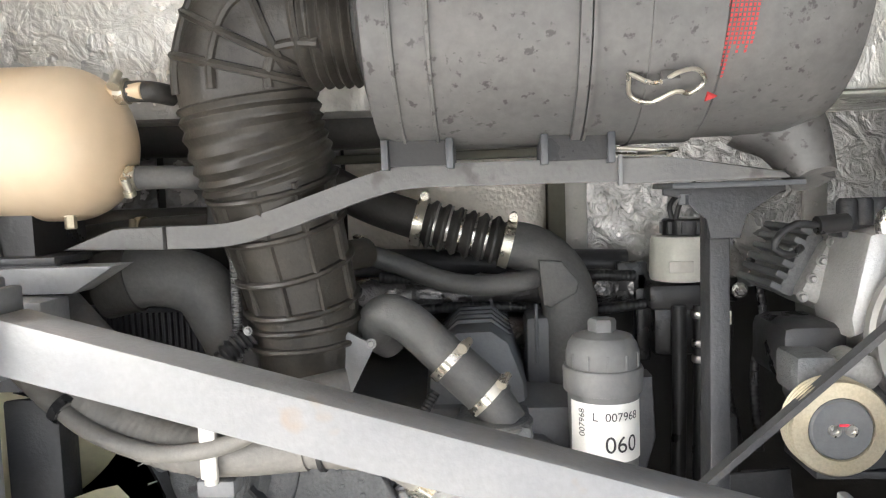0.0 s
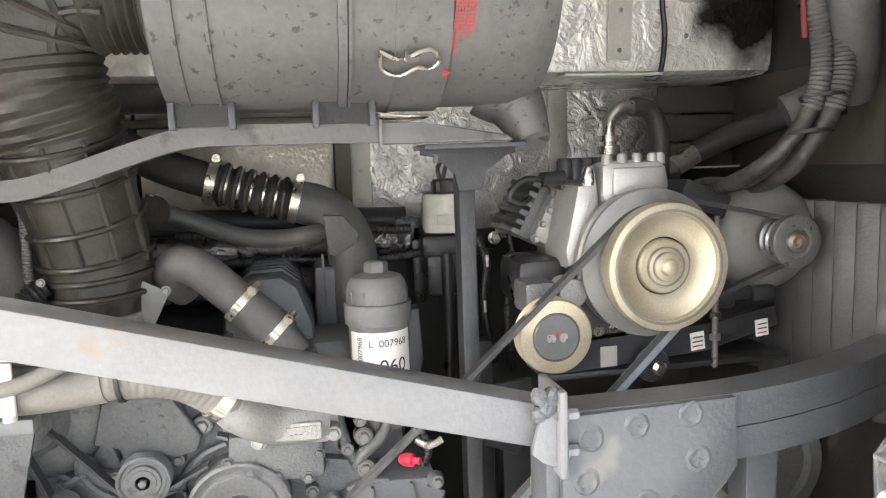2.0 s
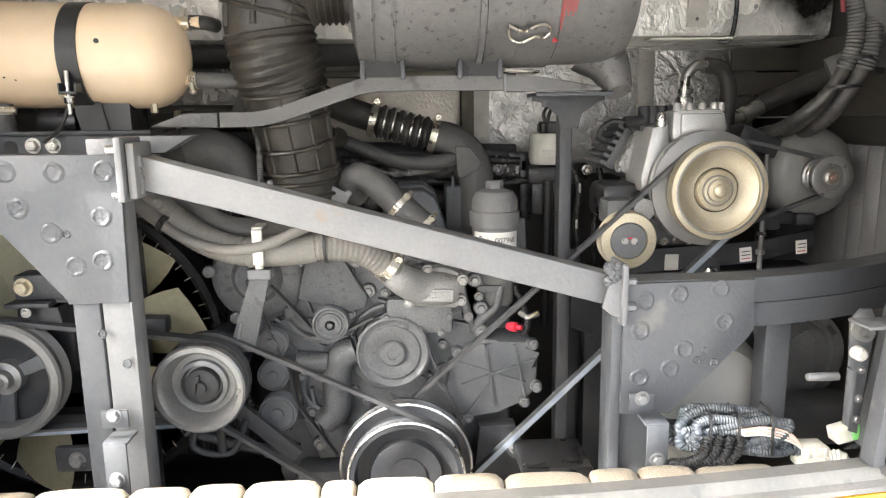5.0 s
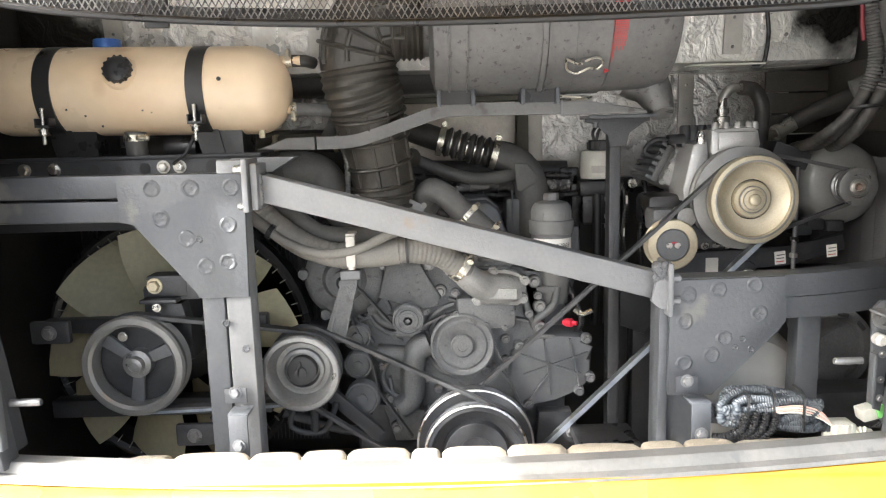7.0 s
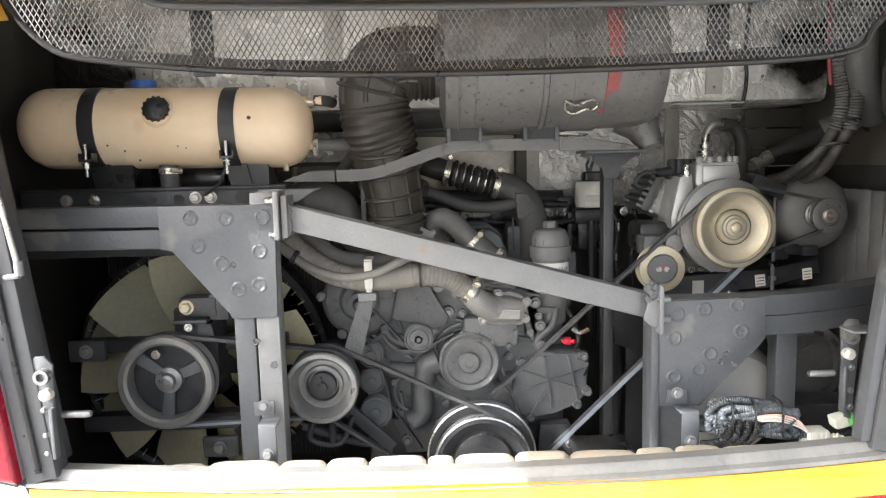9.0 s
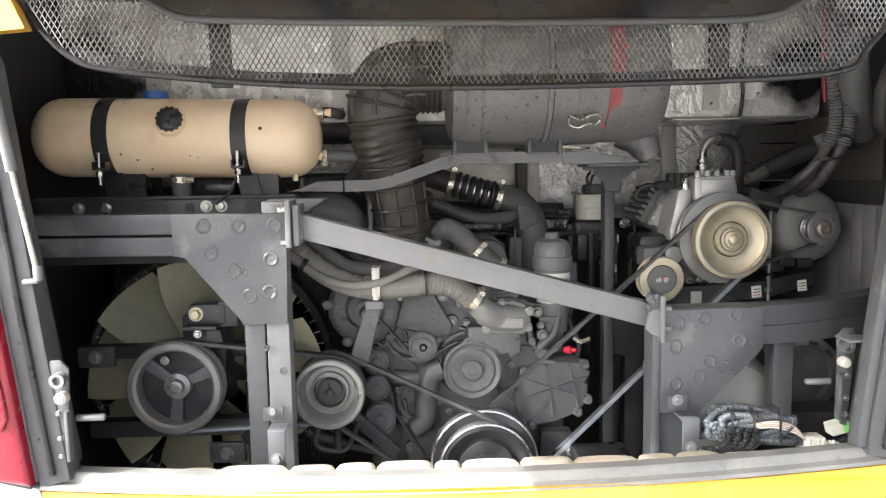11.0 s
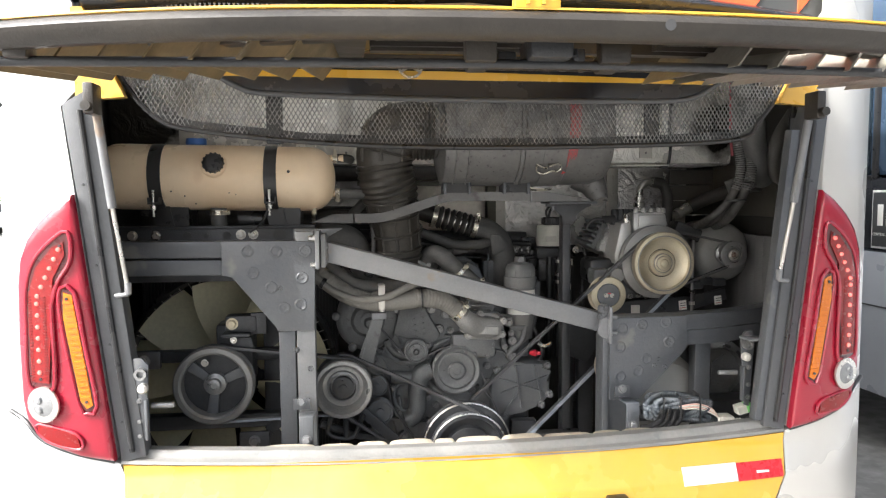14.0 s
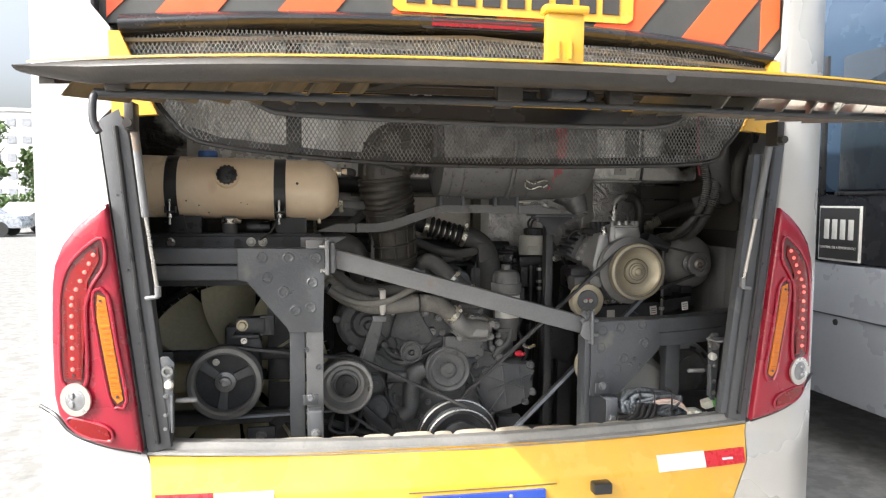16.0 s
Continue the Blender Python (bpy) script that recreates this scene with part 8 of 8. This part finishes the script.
part("cross_pin", box(fresh(), (SX - 0.004, 0.35, SZ + 0.01), (0.006, 0.012, 0.035), 0.001, (0, 8, 0)), INK, second)
part("axle_housing", lathe(fresh(), [(0.05, 0), (0.06, 0.1), (0.05, 0.28), (0, 0.28)], (SX, 0.69, SZ), seg=24), DARK, second)
for pts, r in (([(-0.40, 0.45, 0.80), (-0.42, 0.45, 0.72), (-0.34, 0.46, 0.70), (-0.30, 0.46, 0.78)], 0.008), ([(-0.36, 0.46, 0.78), (-0.36, 0.46, 0.70)], 0.01), ([(-0.45, 0.5, 0.74), (-0.30, 0.52, 0.68), (-0.2, 0.55, 0.66)], 0.014)):
    tagged(part("stay_rod", tube(fresh(), pts, r, 10), DARK), "dark bent stay rod below the pulleys", "rod")
for a, b in (((-0.34, 0.47, 0.82), (-0.19, 0.47, 0.68)), ((-0.62, 0.45, 0.74), (-0.52, 0.45, 0.82))):
    tagged(part("flat_stay", bar(fresh(), a, b, 0.02, 0.035, bevel=0.003), DARK), "dark flat steel stay below the pulleys", "stay")

# ---- right-hand side ----
for k in range(11):
    tagged(part("louvre_slat", box(fresh(), (1.19, 0.37 + k * 0.055, 1.17), (0.012, 0.056, 0.40), 0.004, (0, 0, 38)), FRAME_DARK), "dark grey upright pressed slat on the side wall", "slat", "slats on the side wall")
# light showing through a thin slit, put in as a pale strip
tagged(part("slot_light", box(fresh(), (1.115, 0.915, 1.437), (0.18, 0.012, 0.004)), LABEL), "narrow pale strip painted as light through a slit", "strip")
tagged(part("dark_box", box(fresh(), (1.06, 0.95, 1.3), (0.3, 0.12, 0.2), 0.01), BLACK), "black box behind the alternator", "box")
DRUM_GREY = material("drum_plastic", (0.40, 0.395, 0.365), 0.45, 0, (0.46, 0.45, 0.415), 0.5, 4, 0.05, 0.03)
drum = thing("drum", (0.8, 0.52, 0.7), "pale grey plastic drum behind the gusset", "drum")
part("shell", lathe(fresh(), [(0, 0), (0.175, 0.0), (0.18, 0.012), (0.178, 0.06), (0.165, 0.12), (0.135, 0.165), (0.07, 0.185), (0, 0.19)], (0.735, 0.56, 0.80), (0.1, -1, 0), 48), DRUM_GREY, drum, "pale grey shell")
part("ledge", box(fresh(), (0.70, 0.36, 0.775), (0.3, 0.16, 0.012), 0.003), DARK, drum, "dark shelf below the drum")
part("side_plate", prism(fresh(), [(0.83, 1.0), (0.86, 1.0), (0.93, 0.78), (0.83, 0.78)], 0.47, 0.48, 0.002), DARK, drum, "dark tapering plate")
ring = thing("wheel_cover", (1.04, 0.6, 0.7), "dusty round steel cover with slots", "cover")
part("disc", lathe(fresh(), [(0, 0), (0.12, 0), (0.125, 0.02), (0.118, 0.06), (0.09, 0.065), (0.085, 0.05), (0, 0.05)], (1.03, 0.60, 0.86), seg=48), CAST, ring)
for a in (0.7, 1.3, 2.4):
    part("slot", box(fresh(), (1.03 + 0.1 * math.cos(a), 0.533, 0.86 + 0.1 * math.sin(a)), (0.03, 0.006, 0.012), 0.003, (0, -math.degrees(a) + 90, 0)), INK, ring)
part("cover_plate", prism(fresh(), [(0.99, 0.90), (1.04, 0.93), (1.06, 0.90), (1.06, 0.72), (0.98, 0.72)], 0.515, 0.525, 0.002), CAST, ring)
tagged(part("block", box(fresh(), (1.02, 0.45, 0.74), (0.2, 0.1, 0.1), 0.006), DARK), "dark steel block beside the hanger post", "block")
wheel = thing("lower_pulley", (0.50, 0.62, 0.8), "bright-edged steel pulley behind the gusset plate", "pulley")
part("rim", lathe(fresh(), [(0, 0), (0.085, 0), (0.09, 0.01), (0.08, 0.02), (0.09, 0.03), (0.085, 0.034), (0.06, 0.034)], (0.615, 0.47, 0.915), (-0.3, -1, 0), 40), BRASSY, wheel)
tagged(part("tar_mat", box(fresh(), (0.40, 0.45, 0.66), (0.16, 0.15, 0.03), 0.008), BLACK), "gritty black mat below the engine", "mat")

# ---- loom bundle top right ----
loom = thing("cable_loom", (1.03, 0.45, 1.4), "dusty corrugated cable loom hanging in the bay", "cable loom")
for dx, dy, r in ((-0.018, 0.0, 0.017), (0.016, -0.008, 0.02), (0.002, 0.024, 0.017), (0.028, 0.02, 0.014)):
    part("conduit", tube(fresh(), [(1.03 + dx, 0.45 + dy, 1.95), (1.045 + dx, 0.45 + dy, 1.75), (1.064 + dx, 0.45 + dy, 1.64), (1.062 + dx, 0.45 + dy, 1.585), (1.05 + dx, 0.455 + dy, 1.54)], r, 14, ripple=0.0016, pitch=0.008), RUBBER_GREY, loom, "corrugated conduit")
    part("sleeve", tube(fresh(), [(1.053 + dx, 0.453 + dy, 1.555), (1.04 + dx * 1.1, 0.46 + dy, 1.515), (1.022 + dx * 1.3, 0.48 + dy, 1.475), (1.008 + dx * 1.8, 0.515 + dy, 1.44), (1.01 + dx * 2.2, 0.60 + dy, 1.41), (1.05 + dx * 2.2, 0.74 + dy, 1.40)], r * 0.85, 14, ripple=0.0006, pitch=0.02), RUBBER, loom, "wrinkled taped cable bundle")
for z, x in ((1.72, 1.05), (1.56, 1.058), (1.50, 1.033)):
    part("tie", lathe(fresh(), [(0.034, -0.003), (0.038, -0.003), (0.038, 0.003), (0.034, 0.003)], (x, 0.458, z), (0, 0.1, 1), 18), BLACK, loom)
part("red_cable", tube(fresh(), [(1.0, 0.45, 1.95), (1.006, 0.45, 1.74), (1.02, 0.46, 1.66)], 0.005, 10), RED_CABLE, loom, "red battery cable")
big = thing("air_duct", (1.12, 0.5, 1.5), "thick grey flexible hose at the bay side", "hose")
part("hose", tube(fresh(), [(1.06, 0.40, 1.85), (1.075, 0.42, 1.72), (1.12, 0.46, 1.63), (1.17, 0.52, 1.58)], 0.04, 20), RUBBER_GREY, big)
part("hose", tube(fresh(), [(1.17, 0.50, 1.60), (1.10, 0.54, 1.56), (1.06, 0.56, 1.54)], 0.032, 18), RUBBER_GREY, big)

for pts, r, mat in (([(1.15, 0.30, 1.86), (1.12, 0.28, 1.74), (1.13, 0.30, 1.62), (1.17, 0.36, 1.52)], 0.008, BLACK), ([(1.17, 0.34, 1.80), (1.10, 0.32, 1.70), (1.12, 0.36, 1.60), (1.19, 0.42, 1.57)], 0.022, RUBBER)):
    tagged(part("hanging_hose", tube(fresh(), pts, r, 12), mat), "slack black hose hanging in the bay corner", "hose")
harness = thing("wire_harness", (0.2, 0.93, 1.3), "black taped wire harness along the front wall", "wiring")
for k, pts in enumerate(([(-0.1, 0.93, 1.335), (0.1, 0.92, 1.322), (0.28, 0.92, 1.33), (0.40, 0.93, 1.325)], [(-0.05, 0.92, 1.27), (0.12, 0.91, 1.275), (0.30, 0.92, 1.262), (0.42, 0.93, 1.27)], [(0.53, 0.90, 1.33), (0.56, 0.88, 1.25), (0.55, 0.87, 1.15), (0.57, 0.86, 1.02)], [(0.60, 0.88, 1.36), (0.62, 0.87, 1.26), (0.60, 0.86, 1.14), (0.61, 0.86, 1.0)])):
    run = part("cable", tube(fresh(), pts, 0.011 - 0.001 * k, 10, ripple=0.0006, pitch=0.009), BLACK, harness, "black taped cable")
    for p in pts[1:3]:
        part("tie", box(fresh(), p, (0.006, 0.026, 0.026), 0.002), WHITE_PLASTIC if k == 2 else DARK, run)

# coiled loom and connectors on the right of the sill
coil = thing("coiled_loom", (0.7, 0.22, 0.81), "tied bundle of coiled grey corrugated cable loom", "cable loom")
rng = random.Random(11)
for k in range(11):
    y, z = 0.152 + 0.013 * (k % 4) + rng.uniform(-0.004, 0.004), 0.845 + rng.uniform(-0.018, 0.016)
    x0, x1, h = 0.585 + rng.uniform(-0.012, 0.03), 0.80 + rng.uniform(-0.035, 0.012), rng.uniform(0.012, 0.026)
    pts = []
    for i in range(13):
        a = math.tau * i / 12 + 0.3 * k
        u, v = math.cos(a), math.sin(a)
        pts.append(((x0 + x1) / 2 + (x1 - x0) / 2 * math.copysign(abs(u) ** 0.6, u) + rng.uniform(-0.005, 0.005), y + 0.006 * v + rng.uniform(-0.004, 0.004), z + h * v + 0.008 * math.sin(3 * u + k) + rng.uniform(-0.004, 0.004)))
    part("conduit", tube(fresh(), pts[:-1], 0.0092, 10, ripple=0.0009, pitch=0.0055), LOOM, coil)
for k in range(4):
    x = 0.60 + 0.022 * k
    part("conduit", tube(fresh(), [(x + 0.03, 0.14, 0.85), (x + 0.015, 0.13, 0.82), (x - 0.01, 0.14, 0.80 - 0.003 * k), (x - 0.03, 0.16, 0.79)], 0.0092, 10, ripple=0.0009, pitch=0.0055), BLACK, coil)
for x in (0.635, 0.69, 0.755):
    part("tie", tube(fresh(), [(x, 0.138, 0.81), (x - 0.004, 0.132, 0.85), (x, 0.145, 0.888), (x + 0.004, 0.2, 0.89)], 0.003, 6), BLACK, coil, "black cable tie")
for k in range(4):
    part("wire", tube(fresh(), [(0.69, 0.15, 0.845 + 0.004 * k), (0.74, 0.14, 0.85 + 0.005 * k), (0.79, 0.14, 0.835 + 0.005 * k), (0.82, 0.145, 0.815)], 0.0022, 6), COPPER if k % 2 else WHITE_PLASTIC, coil, "thin bare wire")
conn = thing("connector", (0.87, 0.16, 0.81), "white multi-pin connector with green insert", "connector")
bm = box(fresh(), (0.845, 0.16, 0.805), (0.05, 0.045, 0.03), 0.004)
box(bm, (0.835, 0.15, 0.79), (0.05, 0.04, 0.018), 0.003)
for k in range(4):
    box(bm, (0.828 + k * 0.011, 0.138, 0.808), (0.004, 0.005, 0.024))
part("shell", bm, WHITE_PLASTIC, conn)
part("shell", box(fresh(), (0.91, 0.17, 0.835), (0.04, 0.035, 0.028), 0.003, (0, -15, 0)), WHITE_PLASTIC, conn)
part("insert", box(fresh(), (0.928, 0.165, 0.842), (0.018, 0.03, 0.03), 0.003, (0, -15, 0)), GREEN_PLASTIC, conn, "green insert")
part("conduit", tube(fresh(), [(0.865, 0.15, 0.795), (0.89, 0.14, 0.80), (0.90, 0.14, 0.785)], 0.0125, 12, ripple=0.0014, pitch=0.006), WHITE_PLASTIC, conn, "pale corrugated tail")
part("conduit", tube(fresh(), [(0.80, 0.165, 0.81), (0.825, 0.16, 0.805)], 0.012, 12, ripple=0.0014, pitch=0.006), LOOM, conn)
for k in range(5):
    part("wire", tube(fresh(), [(0.935, 0.165, 0.845 + 0.003 * k), (0.945, 0.16, 0.83), (0.935 - 0.006 * k, 0.16, 0.805)], 0.003, 6), LOOM if k % 2 else BLACK, conn)

# ---- padding along the sill ----
padding = thing("sill_padding", (0, 0.12, 0.8), "cream quilted padding roll along the sill", "padding")
edges = [-0.70, -0.603, -0.436, -0.326, -0.229, -0.093, -0.028, 0.112, 0.24, 0.398, 0.49, 0.60, 0.76]
for k, (x0, x1) in enumerate(zip(edges, edges[1:])):
    bm = fresh()
    mid, half = (x0 + x1) / 2, (x1 - x0) / 2 - 0.002
    rows = []
    for i in range(13):
        u = i / 12 * 2 - 1
        r = 0.75 + 0.25 * (1 - abs(u) ** 4) if abs(u) < 1 else 0.55
        rows.append([bm.verts.new((mid + u * half, 0.11 + 0.042 * r * math.cos(math.tau * j / 16), 0.779 + (0.023 + 0.003 * math.sin(k * 2.1)) * r * math.sin(math.tau * j / 16) + 0.002 * noise.noise(Vector((mid + u * half, j * 0.4, k)) * 9))) for j in range(16)])
    for a, b in zip(rows, rows[1:]):
        for j in range(16):
            bm.faces.new((a[j], a[(j + 1) % 16], b[(j + 1) % 16], b[j]))
    bm.faces.new(rows[0]), bm.faces.new(rows[-1])
    part("pad", bm, PAD, padding)
